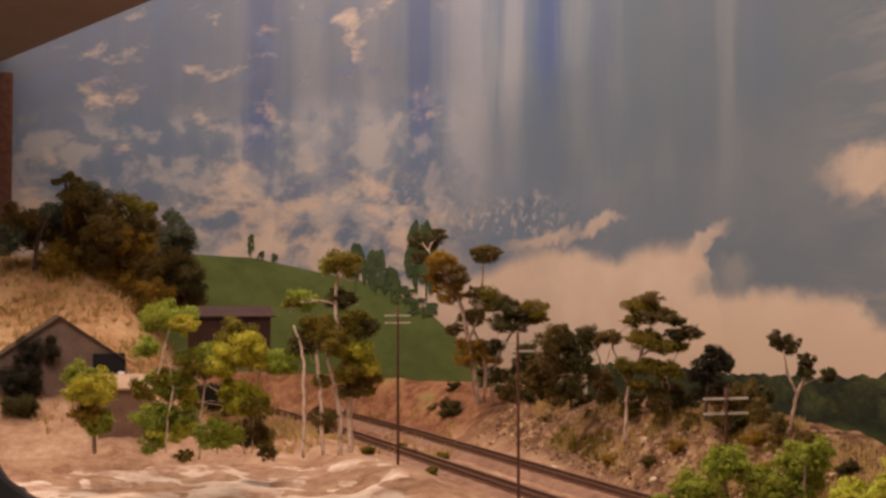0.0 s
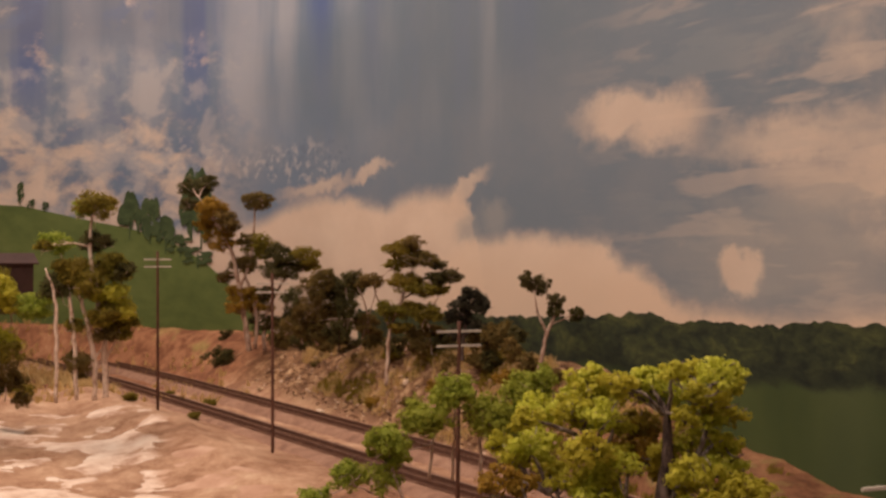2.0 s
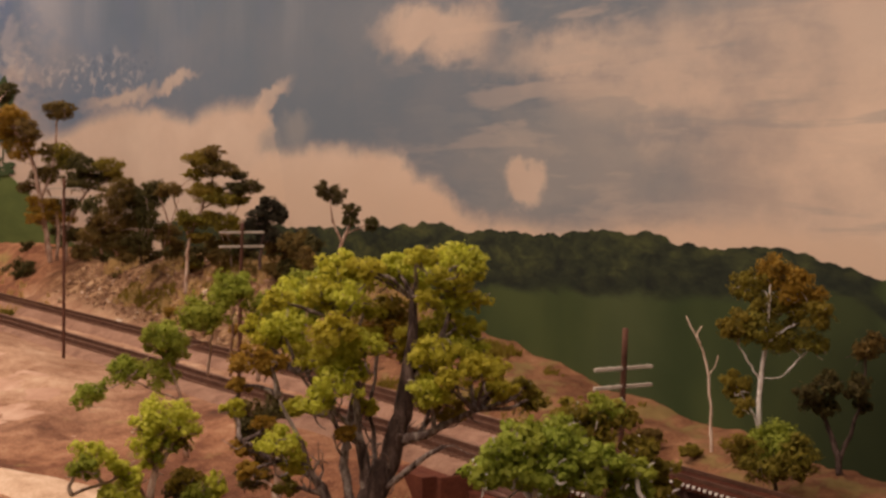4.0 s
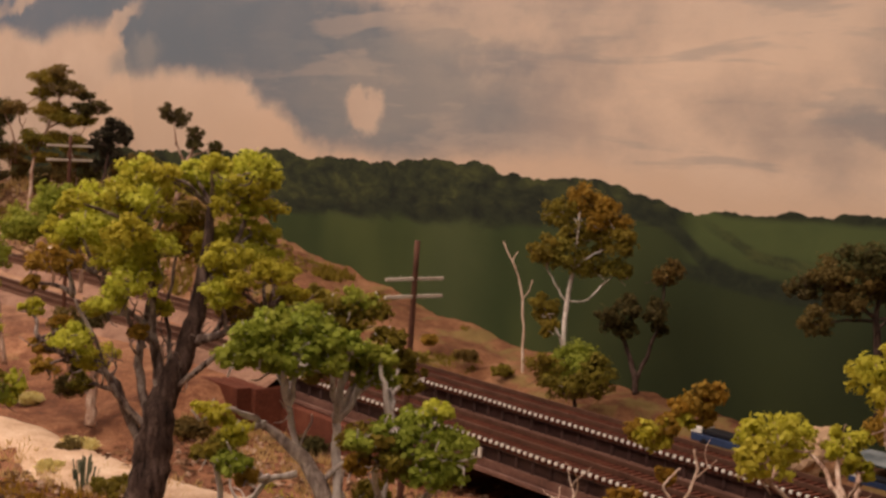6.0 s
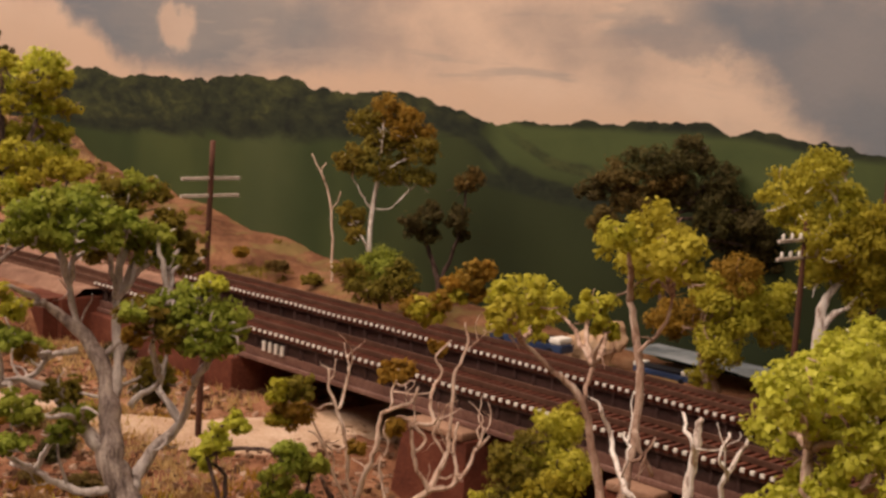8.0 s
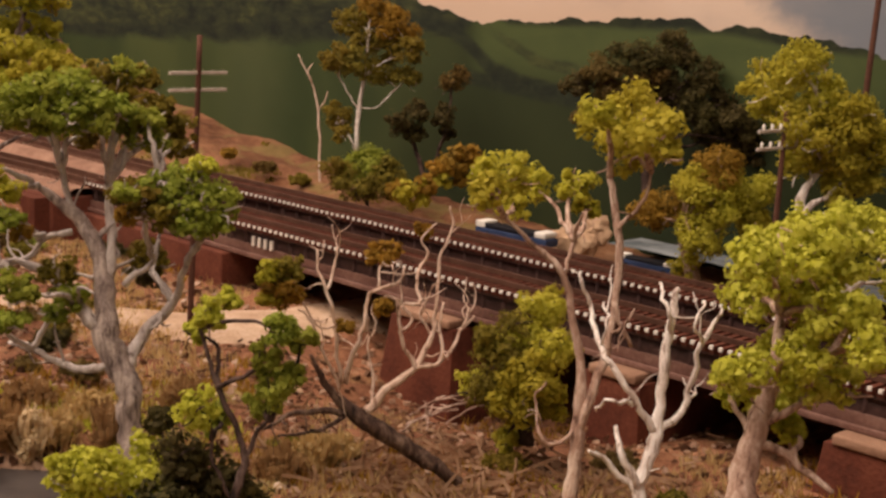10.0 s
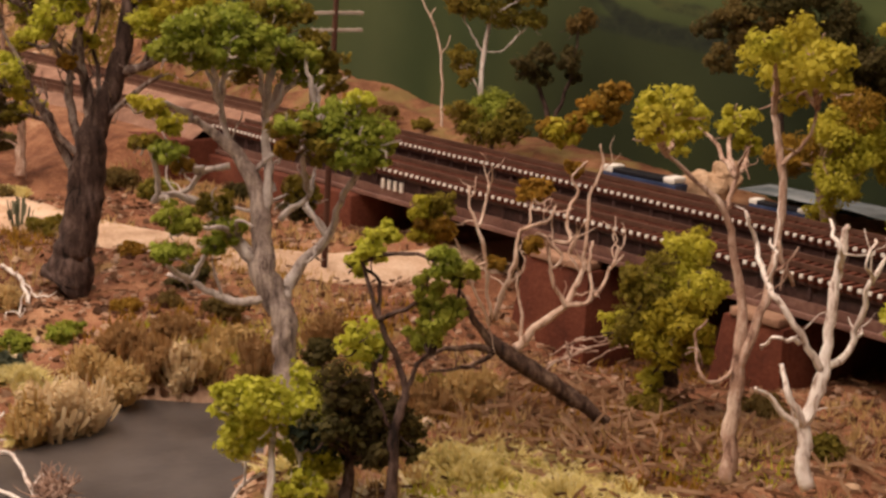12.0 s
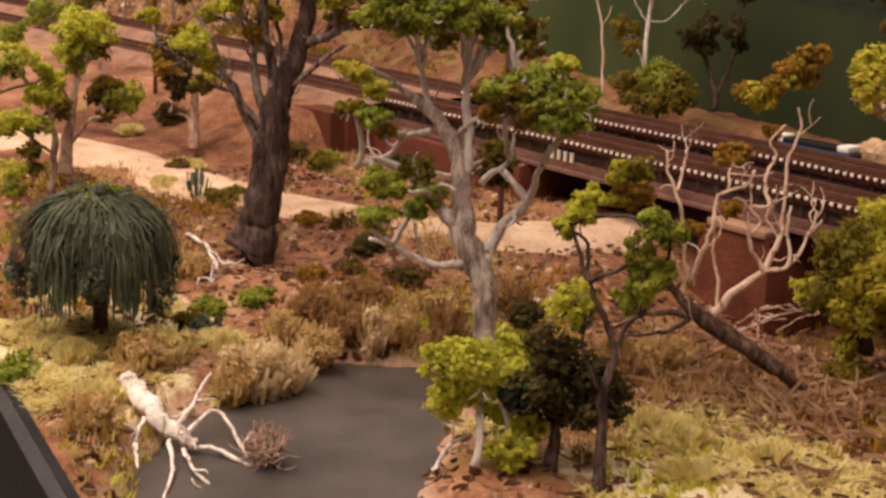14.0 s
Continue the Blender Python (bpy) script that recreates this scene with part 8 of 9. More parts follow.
for n, (at, r, kind) in enumerate([((-0.0632, -0.2349, 1.0566), 0.0095, "green"), ((-0.0668, -0.2584, 1.0567), 0.008, "green"), ((-0.0574, -0.2747, 1.0568), 0.008, "olive"), ((-0.0274, -0.3557, 1.0561), 0.011, "green"), ((-0.0440, -0.2725, 1.0564), 0.007, "pine"),
                                   ((-0.3030, -0.0656, 1.0612), 0.012, "olive"), ((-0.2448, -0.1593, 1.0599), 0.010, "olive"), ((-0.1623, -0.1364, 1.0584), 0.010, "brown"), ((-0.1808, -0.1459, 1.0586), 0.009, "rust"), ((-0.1163, -0.1453, 1.0575), 0.011, "dark"),
                                   ((-0.0671, -0.1588, 1.0567), 0.009, "brown"), ((-0.0869, -0.1771, 1.0571), 0.009, "brown"), ((-0.2398, -0.2091, 1.0596), 0.008, "rust"), ((-0.0859, -0.1960, 1.0572), 0.009, "rust"), ((-0.4478, -0.0931, 1.0726), 0.012, "dark"),
                                   ((0.0705, -0.1509, 1.0549), 0.010, "olive"), ((0.0725, -0.1428, 1.0544), 0.010, "olive"), ((0.1236, -0.0838, 1.0531), 0.010, "olive"), ((0.1497, -0.0451, 1.0532), 0.010, "brown"), ((0.1960, -0.0722, 1.0551), 0.010, "olive"),
                                   ((-0.2580, 0.0392, 1.0600), 0.010, "green"), ((-0.3026, 0.0261, 1.0611), 0.013, "green"), ((-0.2795, -0.0126, 1.0607), 0.011, "dark"), ((-0.1356, -0.1336, 1.0580), 0.009, "olive"), ((-0.1657, -0.1021, 1.0585), 0.010, "olive"),
                                   ((-0.3289, -0.1487, 1.0618), 0.010, "brown"), ((-0.2497, -0.1544, 1.0600), 0.010, "olive"), ((-0.4549, -0.0947, 1.0722), 0.012, "olive"), ((-0.3399, -0.0673, 1.0634), 0.014, "brown"), ((-0.3183, -0.0478, 1.0616), 0.010, "green")]):
    shrub(at, r, kind, 200 + n, {"green": "low leafy green shrub on the ground", "olive": "low olive shrub among dry litter", "dark": "low dark shrub on brown earth", "brown": "dry brown low shrub on the ground", "rust": "dry rust-coloured shrub on brown earth", "pine": "low grey-green shrub beside dry grass"}[kind])
# along the cutting and the bank
for n, (at, r, kind) in enumerate([((-1.4776, -0.0223, 1.0891), 0.012, "olive"), ((-1.3028, -0.1164, 1.1086), 0.010, "olive"), ((-1.4261, -0.0227, 1.0891), 0.009, "brown"), ((-1.3754, 0.0013, 1.0890), 0.010, "olive"), ((-1.2124, -0.0133, 1.0890), 0.007, "dark"), ((-1.1902, -0.0730, 1.0964), 0.010, "olive"),
                                   ((-1.7722, 0.1456, 1.1187), 0.020, "dark"), ((-1.8949, 0.1450, 1.1192), 0.014, "olive"), ((-1.5583, 0.1464, 1.1181), 0.012, "rust"), ((-1.4320, -0.2184, 1.1057), 0.016, "olive"), ((-1.0074, 0.1474, 1.1367), 0.014, "rust"), ((-1.1619, 0.1600, 1.1596), 0.016, "olive"), ((-1.2599, 0.1565, 1.1460), 0.014, "brown"), ((-0.8712, 0.1588, 1.1567), 0.014, "rust"), ((-0.9469, 0.1647, 1.1682), 0.014, "brown"),
                                   ((-1.3639, 0.1511, 1.1313), 0.014, "brown"), ((-1.4398, 0.1396, 1.1107), 0.010, "olive"), ((-0.3451, 0.1577, 1.0971), 0.009, "brown"), ((-0.3828, 0.1524, 1.1026), 0.008, "rust"), ((-0.3055, 0.1572, 1.0928), 0.008, "olive")]):
    shrub(at, r, kind, 300 + n, "scrubby {} bush on the railway bank".format({"olive": "olive", "dark": "dark", "brown": "brown", "rust": "rusty"}[kind]))


for n, (x, y, r, kind) in enumerate([(-0.80, 0.165, 0.014, "brown"), (-0.77, 0.150, 0.012, "brown"), (-0.74, 0.172, 0.013, "dark"), (-0.83, 0.145, 0.011, "rust"), (-0.70, 0.160, 0.010, "brown"), (-0.90, 0.135, 0.012, "brown"), (-0.96, 0.125, 0.010, "rust"), (-1.04, 0.128, 0.011, "brown"), (-1.12, 0.118, 0.010, "rust")]):
    shrub((x, y, ground_height(x, y)), r, kind, 350 + n, "dry brown scrub on the railway bank")


# ---- fallen white log lying in the pool ----
def log(base, lines, label, bark="white", name="fallen_log", seed=0):
    rng = random.Random(seed)
    ob = thing(name, base, label, "log")
    for k, line in enumerate(lines):
        bm = bmesh.new()
        add_tube(bm, [p[:3] for p in line], [p[3] * (0.85 if k == 0 else 0.5) for p in line], 11, 0.30, rng, 1.2, 6)
        for _ in range(2):
            i = rng.randrange(1, len(line))
            kinked(bm, line[i][:3], Vector((rng.gauss(0, 1), rng.gauss(0, 1), rng.gauss(0.1, 0.5))), rng.uniform(0.006, 0.014), 0.0006, rng)
        part("trunk" if k == 0 else "branch", bm, BARK[bark], ob)
    return ob


def lifted(points):
    return [(x, y, z + dz, r) for (x, y, z), dz, r in points]


log((0.0349, -0.3259, 1.0505), [
    lifted([((-0.0003, -0.3255, 1.0557), 0.004, 0.0036), ((0.0280, -0.3299, 1.0541), 0.005, 0.0040), ((0.0408, -0.3267, 1.0486), 0.005, 0.0032), ((0.0477, -0.3229, 1.0452), 0.005, 0.0022)]),
    lifted([((0.0416, -0.3281, 1.0492), 0.005, 0.0018), ((0.0286, -0.3134, 1.0500), 0.008, 0.0014), ((0.0178, -0.3015, 1.0515), 0.012, 0.0007)]),
    lifted([((0.0434, -0.3259, 1.0474), 0.005, 0.0020), ((0.0349, -0.3080, 1.0458), 0.010, 0.0016), ((0.0550, -0.3089, 1.0448), 0.004, 0.0013), ((0.0645, -0.3119, 1.0448), 0.000, 0.0008)]),
    lifted([((0.0467, -0.3245, 1.0458), 0.004, 0.0020), ((0.0550, -0.3163, 1.0444), 0.005, 0.0016), ((0.0687, -0.3111, 1.0448), 0.002, 0.0008)]),
    lifted([((0.0456, -0.3310, 1.0492), 0.004, 0.0015), ((0.0616, -0.3377, 1.0467), 0.002, 0.0013), ((0.0751, -0.3469, 1.0472), 0.000, 0.0009)]),
    lifted([((0.0485, -0.3274, 1.0465), 0.004, 0.0015), ((0.0654, -0.3317, 1.0447), 0.005, 0.0012), ((0.0745, -0.3283, 1.0445), 0.001, 0.0008)]),
    lifted([((0.0346, -0.3349, 1.0543), 0.004, 0.0014), ((0.0499, -0.3447, 1.0537), 0.003, 0.0012), ((0.0625, -0.3495, 1.0525), 0.001, 0.0007)])],
    "bleached white fallen log with broken branches in the pool", seed=3)
log((-0.1344, -0.2256, 1.0578), [
    lifted([((-0.1810, -0.2145, 1.0589), 0.003, 0.0012), ((-0.1530, -0.2176, 1.0582), 0.004, 0.0014), ((-0.1188, -0.2291, 1.0578), 0.001, 0.0010)]),
    lifted([((-0.1530, -0.2176, 1.0582), 0.004, 0.0009), ((-0.1212, -0.2235, 1.0579), 0.003, 0.0006)]),
    lifted([((-0.1326, -0.2221, 1.0578), 0.002, 0.0008), ((-0.1004, -0.2414, 1.0572), 0.002, 0.0005)])],
    "small bleached dead branch on the leaf litter", name="dead_branch", seed=4)
log((0.0687, -0.0704, 1.058), [
    [(0.0733, -0.0916, 1.0600, 0.0007), (0.0709, -0.0676, 1.0625, 0.0007), (0.0685, -0.0437, 1.0610, 0.0004)],
    [(0.0639, -0.0808, 1.0600, 0.0007), (0.0609, -0.0612, 1.0625, 0.0007), (0.0579, -0.0416, 1.0610, 0.0004)],
    [(0.0774, -0.0988, 1.0600, 0.0007), (0.0752, -0.0798, 1.0625, 0.0007), (0.0730, -0.0608, 1.0610, 0.0004)],
    [(0.0833, -0.0898, 1.0600, 0.0007), (0.0701, -0.0742, 1.0625, 0.0007), (0.0570, -0.0587, 1.0610, 0.0004)],
    [(0.0825, -0.0774, 1.0600, 0.0007), (0.0789, -0.0614, 1.0625, 0.0007), (0.0752, -0.0454, 1.0610, 0.0004)]],
    "heap of pinkish fallen sticks at the foot of the pier", "pink", "stick_heap", 6)


def brush_heap(at, r, label, seed):
    """A tangle of thin twigs sticking out all round."""
    rng = random.Random(seed)
    ob = thing("brush_heap", at, label, "brush")
    bm = bmesh.new()
    middle = Vector(at) + Vector((0, 0, 0.5 * r))
    for _ in range(150):
        d = Vector((rng.gauss(0, 1), rng.gauss(0, 1), rng.gauss(0.15, 0.75))).normalized()
        root = middle + Vector((rng.gauss(0, 1), rng.gauss(0, 1), rng.gauss(0, 0.6))) * 0.25 * r
        kinked(bm, root, d, r * rng.uniform(0.55, 1.15), 0.00035, rng)
    part("twig_tangle", bm, BARK["pink"], ob)
    return ob


brush_heap((0.0680, -0.3075, 1.0475), 0.0095, "pinkish brown tangle of dry brush at the water edge", 150)


# ---- litter, stones, dry grass ----
def scatter_sticks(name, n, spread, material, label, seed, length=(0.004, 0.014), thick=0.00045, up=0.25):
    rng = random.Random(seed)
    verts, faces = [], []
    for _ in range(n):
        x, y = spread(rng)
        z = ground_height(x, y) + 0.0006 + abs(rng.gauss(0, 0.0012))
        a = rng.uniform(0, 6.283)
        d = Vector((math.cos(a), math.sin(a), rng.gauss(0, up))).normalized() * rng.uniform(*length) * 0.5
        s = Vector((-math.sin(a), math.cos(a), 0)) * thick
        t = Vector((0, 0, thick))
        c = Vector((x, y, z))
        k = len(verts)
        bend = Vector((rng.gauss(0, 1), rng.gauss(0, 1), 0)) * 0.0008
        for e, o in ((-d, Vector()), (Vector(), bend), (d, Vector())):
            verts += [c + e + o + s, c + e + o + t * 1.5, c + e + o - s]
        for m in (0, 3):
            faces += [(k + m, k + m + 3, k + m + 4, k + m + 1), (k + m + 1, k + m + 4, k + m + 5, k + m + 2)]
    return tagged(link_mesh(name, mesh_from(name, verts, faces), material, smooth=False), label, "litter", kind="stuff")


def box_spread(x0, x1, y0, y1):
    def pick(rng):
        while True:
            x, y = rng.uniform(x0, x1), rng.uniform(y0, y1)
            if in_pool(x, y) < -0.004 and y > front_edge(x) + 0.004:
                return x, y
    return pick


def near(cx, cy, sx, sy):
    def pick(rng):
        while True:
            x, y = rng.gauss(cx, sx), rng.gauss(cy, sy)
            if in_pool(x, y) < -0.004 and front_edge(x) + 0.004 < y < 0.2:
                return x, y
    return pick


STICK = leafy("dry_sticks", (0.16, 0.075, 0.035), (0.36, 0.21, 0.12), (0.62, 0.45, 0.31))
BARKY = leafy("bark_litter", (0.05, 0.022, 0.012), (0.16, 0.08, 0.045), (0.34, 0.20, 0.12))
scatter_sticks("twig_litter", 700, near(0.125, -0.110, 0.05, 0.032), STICK, "pale dry twigs heaped round the fallen tree", 1, (0.008, 0.022), 0.0007, 0.35)
scatter_sticks("twig_litter", 1500, box_spread(-0.28, 0.42, -0.36, 0.06), STICK, "pale dry twigs strewn over the ground", 2, (0.003, 0.010), 0.00035)
scatter_sticks("bark_litter", 2600, box_spread(-0.32, 0.45, -0.38, 0.05), BARKY, "brown bark and leaf litter", 3, (0.002, 0.006), 0.0006, 0.1)
scatter_sticks("bark_litter", 700, box_spread(-1.5, -0.6, 0.10, 0.215), BARKY, "brown litter on the railway bank", 4, (0.003, 0.010), 0.0008, 0.2)


def scatter_chips(name, n, spread, material, label, seed, size=(0.0007, 0.0022)):
    """Flat chips of bark and gravel lying at all angles."""
    rng = random.Random(seed)
    verts, faces = [], []
    for _ in range(n):
        x, y = spread(rng)
        c = Vector((x, y, ground_height(x, y) + 0.0005))
        r, a0 = rng.uniform(*size), rng.uniform(0, 6.283)
        tilt = Vector((rng.gauss(0, 0.35), rng.gauss(0, 0.35), 0))
        k, m = len(verts), rng.randint(4, 6)
        for i in range(m):
            a = a0 + 6.283 * i / m
            o = Vector((math.cos(a), math.sin(a), 0)) * r * rng.uniform(0.7, 1.2)
            o.z = o.dot(tilt)
            verts.append(c + o + Vector((0, 0, r * 0.35)))
        for i in range(m):
            a = a0 + 6.283 * i / m
            verts.append(c + Vector((math.cos(a), math.sin(a), 0)) * r * 1.1 - Vector((0, 0, 0.0008)))
        faces.append(tuple(range(k, k + m)))
        faces += [(k + i, k + (i + 1) % m, k + m + (i + 1) % m, k + m + i) for i in range(m)]
    return tagged(link_mesh(name, mesh_from(name, verts, faces), material, smooth=False), label, "litter", kind="stuff")


CHIP = leafy("pale_chips", (0.30, 0.17, 0.10), (0.58, 0.40, 0.29), (0.82, 0.66, 0.54))
scatter_chips("stone_chips", 3200, box_spread(-0.32, 0.45, -0.42, 0.02), CHIP, "pinkish stone and bark chips on the ground", 5)
scatter_chips("stone_chips", 450, box_spread(-1.5, -0.72, 0.10, 0.19), CHIP, "pale chips on the railway bank", 6, (0.001, 0.0035))
scatter_chips("bark_chips", 2600, box_spread(-0.32, 0.45, -0.42, 0.05), BARKY, "dark brown bark chips on the ground", 7, (0.0008, 0.0026))


def scatter_tufts(name, n, spread, kind, label, seed, h=(0.003, 0.007), w=0.0007, gate=0.0, freq=14.0, lean=0.0018):
    rng = random.Random(seed)
    verts, faces = [], []
    while len(faces) < n:
        x, y = spread(rng)
        if noise.noise(Vector((x * freq, y * freq, seed))) < gate:
            continue
        z = ground_height(x, y) - 0.0005
        for _ in range(5):
            a = rng.uniform(0, 6.283)
            s = Vector((math.cos(a), math.sin(a), 0)) * w
            q = Vector((x + rng.gauss(0, 0.0018), y + rng.gauss(0, 0.0018), z))
            tip = q + Vector((rng.gauss(0, lean), rng.gauss(0, lean), rng.uniform(*h)))
            k = len(verts)
            verts += [q - s, q + s, tip]
            faces.append((k, k + 1, k + 2))
    return tagged(link_mesh(name, mesh_from(name, verts, faces), LEAF[kind], smooth=False), label, "grass", kind="stuff")


scatter_tufts("dry_grass", 15000, box_spread(-0.35, 0.45, -0.40, 0.0), "straw", "short dry grass over the litter", 11, gate=0.05)
scatter_tufts("green_grass", 9000, box_spread(-0.30, 0.45, -0.42, -0.08), "lime", "short yellow-green static grass", 12, (0.002, 0.005), gate=0.22, freq=9.0)
scatter_tufts("rusty_grass", 9000, box_spread(-0.30, 0.45, -0.36, 0.05), "rust", "short rusty static grass", 13, gate=0.10, freq=11.0)
scatter_tufts("dry_grass", 7000, box_spread(-1.5, -0.70, 0.11, 0.22), "straw", "short dry grass on the railway bank", 14, (0.004, 0.010), 0.001, gate=0.08)
scatter_tufts("bank_grass", 4500, box_spread(-1.3, -0.55, 0.115, 0.22), "olive", "olive grass on the railway bank", 15, (0.004, 0.009), 0.001, gate=0.20)
scatter_tufts("rusty_brush", 8000, box_spread(-2.2, -1.52, -0.55, -0.08), "straw", "rusty brush over the hillside", 21, (0.006, 0.016), 0.002, gate=-0.3, lean=0.006)
scatter_tufts("dry_grass", 5000, box_spread(-2.2, -1.4, -0.55, 0.1), "straw", "dry grass on the hillside", 16, (0.005, 0.012), 0.0014, gate=0.0)


def stone(at, r, seed, material, label="pale weathered stone on the ground"):
    bm = bmesh.new()
    blob(bm, at, r, (1.0, 0.8, 0.6), 0.45, 1.3, seed * 3.7, 2)
    return tagged(finish("stone", bm, material, smooth=False), label, "stone", "loose stones")


rng = random.Random(77)
for n in range(30):
    x, y = rng.uniform(-1.45, -0.68), rng.uniform(0.085, 0.165)
    stone((x, y, ground_height(x, y) + 0.0006), rng.uniform(0.002, 0.0065), n, ROCK if n % 3 else PLASTER, "pale rock bedded in the railway bank")
for n in range(60):
    x, y = box_spread(-0.30, 0.30, -0.36, -0.05)(rng)
    stone((x, y, ground_height(x, y) + 0.0002), rng.uniform(0.0012, 0.0036), 60 + n, ROCK if n % 4 else PLASTER, "small pinkish stone on the ground")
stone((0.1200, -0.1598, 1.0550), 0.0028, 140, WHITE, "small white stone on the grass")

scatter_tufts("moss_patch", 20000, box_spread(-0.12, 0.02, -0.36, -0.27), "moss", "pale green moss and grass at the layout edge", 17, (0.0015, 0.0035), 0.0012, gate=0.0, freq=25.0, lean=0.004)
scatter_tufts("moss_patch", 9000, box_spread(0.09, 0.25, -0.245, -0.15), "moss", "pale green grass beside the pool", 18, (0.0015, 0.0035), 0.0012, gate=-0.08, freq=25.0, lean=0.004)

# ---- behind the bridge: a rocky spur and a strip of water below the backdrop ----
m_strip, nt, b = start("pale_blue_water", 0.25)
nt.links.new(ramp(nt, nz(nt, 40.0, 4.0), [(0.35, (0.16, 0.19, 0.22)), (0.65, (0.40, 0.44, 0.48))]), b.inputs["Base Color"])
bm = bmesh.new()
rows = []
for i in range(41):
    x = -0.055 + 0.38 * i / 40
    rows.append([bm.verts.new((x, 0.198 + 0.008 * noise.noise(Vector((x * 30, 1, 0))), 1.0885)), bm.verts.new((x, 0.232, 1.0885))])
for a, c in zip(rows, rows[1:]):
    bm.faces.new((a[0], c[0], c[1], a[1]))
tagged(finish("far_water", bm, m_strip), "pale blue river strip below the backdrop", "water", kind="structure")
for n, (x, y, z, r) in enumerate([(-0.062, 0.178, 1.088, 0.014), (-0.052, 0.182, 1.098, 0.010), (-0.078, 0.180, 1.085, 0.010)]):
    bm = bmesh.new()
    blob(bm, (x, y, z), r, (1.0, 0.55, 0.9), 0.5, 1.2, 9.0 + n, 3)
    tagged(finish("rock_outcrop", bm, ROCK, smooth=False), "tan rock outcrop behind the bridge", "rock", "rock outcrops")


def parked_van(at, turn, body_paint, label, size=0.62):
    ob = thing("parked_van", at, label, "vehicle", "parked vehicles")
    ob.matrix_basis = Matrix.Translation(at) @ Matrix.Rotation(turn, 4, "Z") @ Matrix.Scale(size, 4)

    def sub(name, bm, material, extra=""):
        o = finish(name, bm, material, None, extra, smooth=False)
        o.parent = ob
        return o

    bm = bmesh.new()
    add_box(bm, -0.062, 0.030, -0.010, 0.010, 0.004, 0.012, 0.0015)
    sub("body", bm, body_paint)
    bm = bmesh.new()
    add_box(bm, -0.050, 0.014, -0.0095, 0.0095, 0.012, 0.0165, 0.0012)
    sub("cabin", bm, BLACK, "dark glazed cabin band")
    bm = bmesh.new()
    add_box(bm, -0.062, -0.049, -0.0098, 0.0098, 0.012, 0.0185, 0.0012)
    sub("roof", bm, WHITE, "white roof end")
    bm = bmesh.new()
    add_box(bm, 0.014, 0.028, -0.0098, 0.0098, 0.012, 0.0185, 0.0022)
    sub("bonnet", bm, WHITE, "white rounded bonnet")
    for wx in (-0.045, 0.016):
        for wy in (-0.0098, 0.0098):
            bm = bmesh.new()
            add_tube(bm, [(wx, wy - 0.001, 0.004), (wx, wy, 0.004), (wx, wy + 0.001, 0.004)], [0.0040, 0.0042, 0.0040], 12)
            sub("wheel", bm, BLACK)
    return ob


BLUE = grainy("blue_enamel", [(0.3, (0.02, 0.03, 0.07)), (0.7, (0.05, 0.08, 0.18))], 60, 400, rough=0.35)
parked_van((-0.085, 0.158, 1.0845), 0.04, BLUE, "dark blue model van with white ends behind the bridge")

parked_van((0.0077, 0.1650, 1.0845), 0.04, BLUE, "dark blue model car beside the rock outcrop", 0.42)

# ---- buildings on the hillside ----
def shed(at, size, roof_rise, wall, roof, label, door=None, turn=0.0):
    """A simple gabled building. size: depth, width, eave height; the gable ends face the sides."""
    x, y, z = at
    dx, dy, h = size
    ob = thing("shed", at, label, "building", "hillside buildings")
    bm = bmesh.new()
    add_box(bm, x - dx, x + dx, y - dy, y + dy, z - 0.03, z + h, 0.0008)
    part("wall", bm, wall, ob, smooth=False)
    for s in (-1, 1):
        bm = bmesh.new()
        n = 1
        for k in range(n):
            y0, y1 = y - dy - 0.006 + (2 * dy + 0.012) * k / n, y - dy - 0.006 + (2 * dy + 0.012) * (k + 1.0) / n
            lift = 0.0006 * (k % 2)
            vs = [(x + s * (dx + 0.006), y0, z + h - 0.003 + lift), (x + s * (dx + 0.006), y1, z + h - 0.003 + lift), (x, y1, z + h + roof_rise + lift), (x, y0, z + h + roof_rise + lift)]
            lo = [bm.verts.new(v) for v in vs]
            hi = [bm.verts.new((a, b, c + 0.002)) for a, b, c in vs]
            bm.faces.new(lo)
            bm.faces.new(hi[::-1])
            for m in range(4):
                bm.faces.new((lo[m], hi[m], hi[(m + 1) % 4], lo[(m + 1) % 4]))
        bmesh.ops.recalc_face_normals(bm, faces=bm.faces[:])
        part("roof", bm, roof, ob, smooth=False)
    for s in (-1, 1):
        bm = bmesh.new()
        vs = [bm.verts.new((x - dx, y + s * dy, z + h)), bm.verts.new((x + dx, y + s * dy, z + h)), bm.verts.new((x, y + s * dy, z + h + roof_rise))]
        ws = [bm.verts.new(v.co - Vector((0, s * 0.004, 0))) for v in vs]
        bm.faces.new(vs)
        bm.faces.new(ws[::-1])
        for m in range(3):
            bm.faces.new((vs[m], ws[m], ws[(m + 1) % 3], vs[(m + 1) % 3]))
        bmesh.ops.recalc_face_normals(bm, faces=bm.faces[:])
        part("gable", bm, wall, ob, smooth=False)
    if door:
        # black slab in place of the shade inside a doorway
        bm = bmesh.new()
        add_box(bm, x + dx - 0.001, x + dx + 0.0015, y + door[0], y + door[1], z, z + door[2], 0.0004)
        part("door", bm, BLACK, ob, "black panel for a shaded doorway", smooth=False)
    spin = Matrix.Translation(at) @ Matrix.Rotation(turn, 4, "Z") @ Matrix.Translation(-Vector(at))
    for o in ob.children:
        o.data.transform(spin)
    return ob


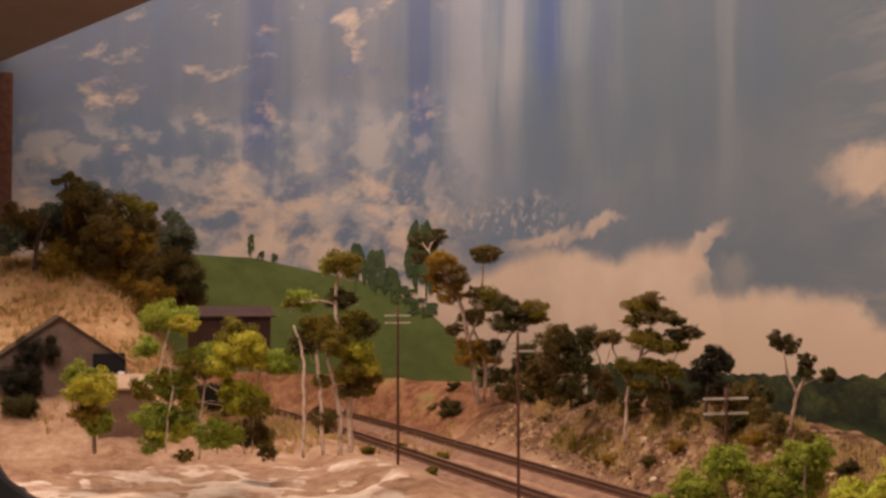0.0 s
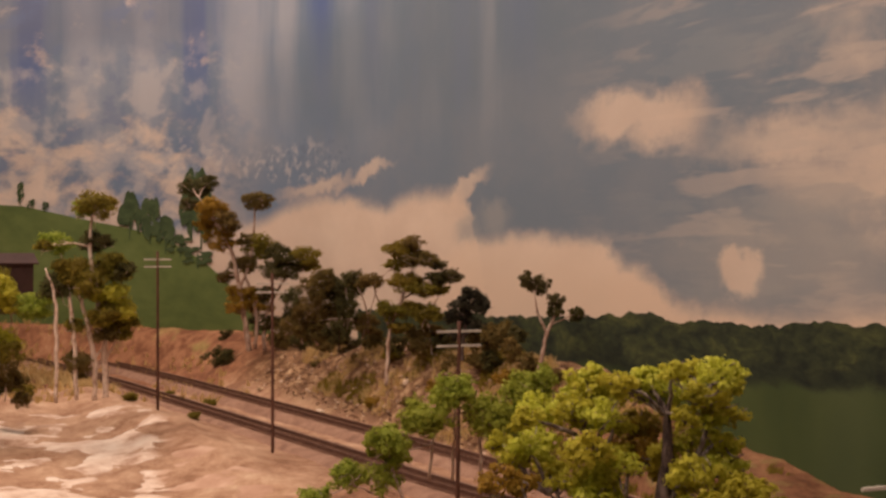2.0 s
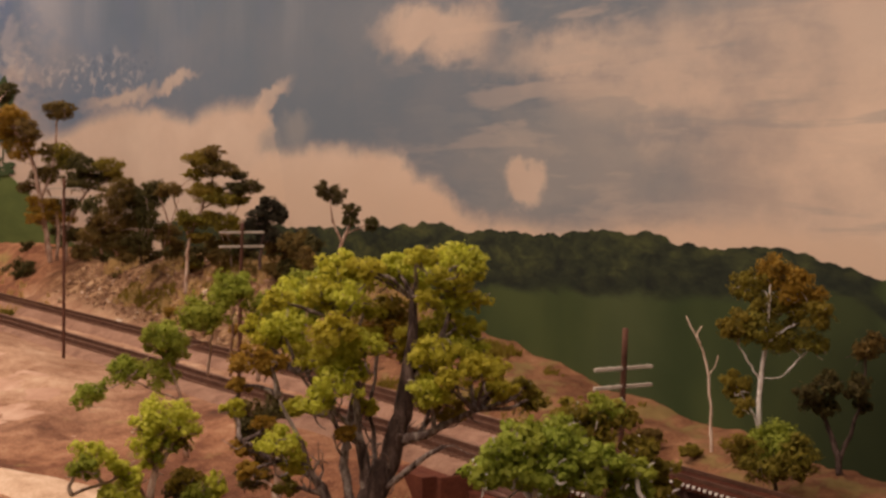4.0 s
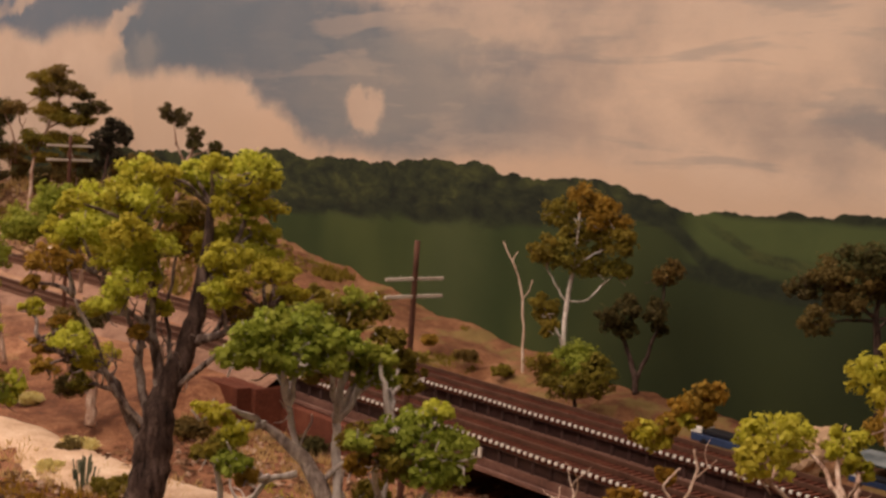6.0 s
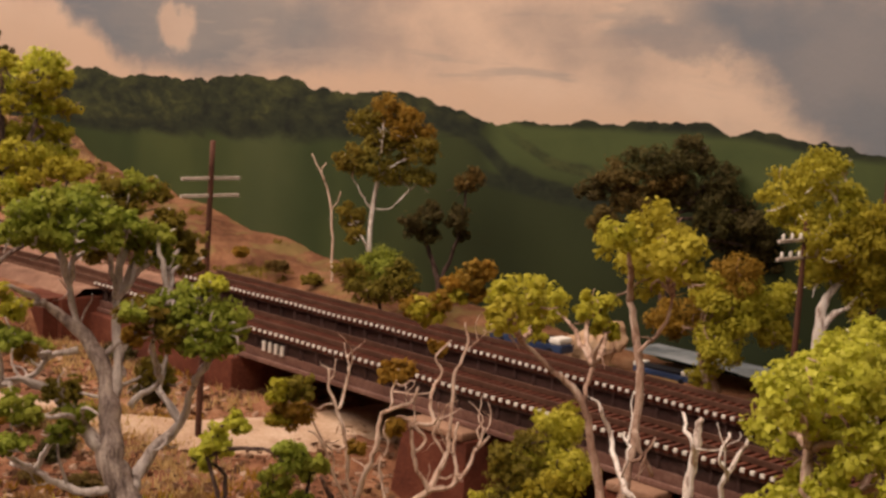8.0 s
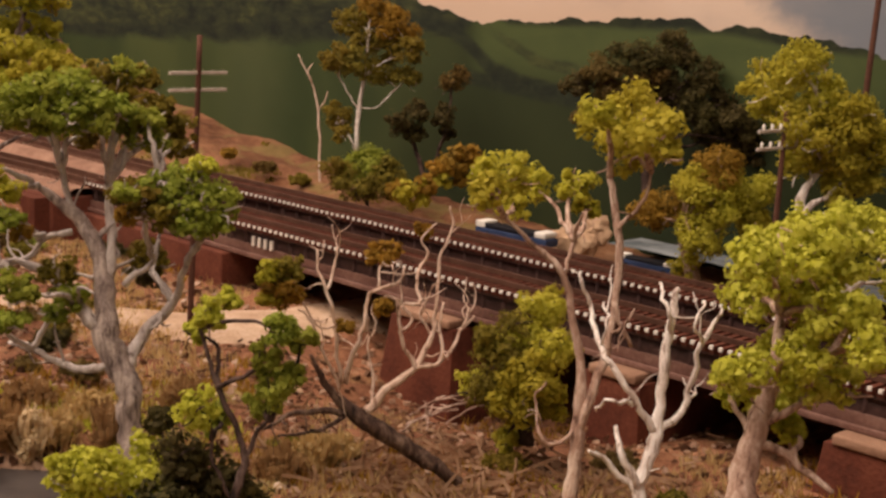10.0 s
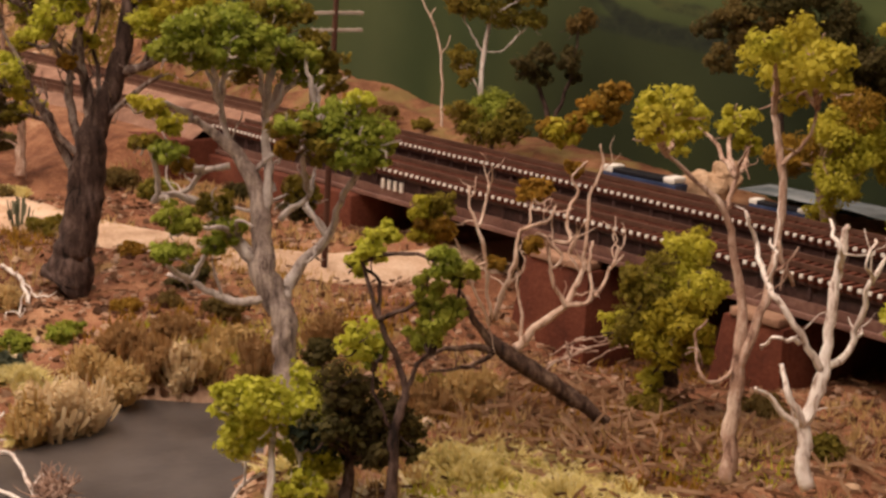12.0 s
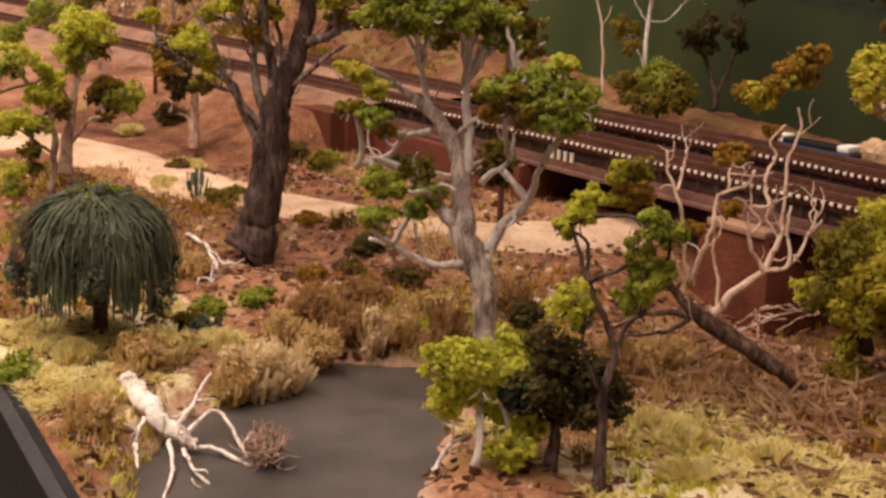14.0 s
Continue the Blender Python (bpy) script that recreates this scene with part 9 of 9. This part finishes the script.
REDTIN = grainy("rusty_tin", [(0.3, (0.028, 0.012, 0.010)), (0.6, (0.052, 0.024, 0.020)), (0.8, (0.085, 0.045, 0.038))], 30, 300, rough=0.6)
BROWNBOARD = grainy("brown_boards", [(0.3, (0.13, 0.075, 0.055)), (0.6, (0.24, 0.15, 0.11)), (0.8, (0.34, 0.24, 0.19))], 40, 300)
GREYBOARD = grainy("weathered_boards", [(0.3, (0.13, 0.085, 0.07)), (0.6, (0.22, 0.155, 0.13)), (0.8, (0.28, 0.21, 0.175))], 40, 300)
# Tin coloured pale to stand for the light on the hut roof.
LIT_TIN = grainy("lit_tin", [(0.3, (0.34, 0.22, 0.15)), (0.6, (0.50, 0.35, 0.25)), (0.8, (0.62, 0.47, 0.36))], 30, 300, rough=0.5)
TINROOF = grainy("faded_tin", [(0.3, (0.07, 0.045, 0.038)), (0.6, (0.13, 0.085, 0.07)), (0.8, (0.22, 0.16, 0.13))], 30, 300, rough=0.5)
shed((-1.63, -0.230, 1.228), (0.035, 0.052, 0.040), 0.010, REDTIN, REDTIN, "dark red-brown tin shed on the hillside")
shed((-1.545, -0.465, 1.150), (0.082, 0.045, 0.062), 0.056, GREYBOARD, TINROOF, "dark weathered barn with a tin roof, gable to the line", None, math.pi / 2)
# Black panel stands for the shade inside the open barn doorway.
bm = bmesh.new()
add_box(bm, -1.512, -1.4985, -0.424, -0.384, 1.186, 1.222, 0.0006)
doorway_shade_panel = tagged(finish("doorway_shade_panel", bm, BLACK, smooth=False), "black panel for the shaded open doorway of the barn", "door", kind="structure")
shed((-1.43, -0.390, 1.128), (0.030, 0.034, 0.058), 0.012, BROWNBOARD, LIT_TIN, "low brown hut with tin roof coloured pale as lit")
parked_van((-1.475, -0.402, 1.190), 1.4, BLUE, "small blue model car at the barn door", 0.55)
for n, (x, y, z, r, kind) in enumerate([(-1.50, -0.500, 1.215, 0.030, "black"), (-1.49, -0.515, 1.180, 0.030, "black"), (-1.46, -0.505, 1.150, 0.026, "dark"), (-1.56, -0.262, 1.150, 0.024, "black"), (-1.55, -0.238, 1.140, 0.020, "black")]):
    shrub((x, y, z), r, kind, 400 + n, "dark leafy bush beside the hillside buildings", (1.0, 1.0, 0.95))

# ---- mast at the far side ----
mast = thing("mast", (0.104, 0.205, 1.08), "thin dark mast standing against the backdrop", "mast")
bm = bmesh.new()
add_tube(bm, [(0.100, 0.205, 1.07), (0.103, 0.205, 1.20), (0.107, 0.205, 1.34)], [0.0019, 0.0017, 0.0014], 8)
part("pole", bm, POST, mast)
bm = bmesh.new()
add_box(bm, 0.098, 0.110, 0.199, 0.211, 1.066, 1.080, 0.001)
part("base_block", bm, TIMBER, mast)

scatter_tufts("dry_grass", 2500, box_spread(-0.70, -0.2, 0.12, 0.22), "olive", "sparse olive grass on the bare bank", 19, (0.002, 0.004), 0.0008, gate=0.25, freq=18.0)
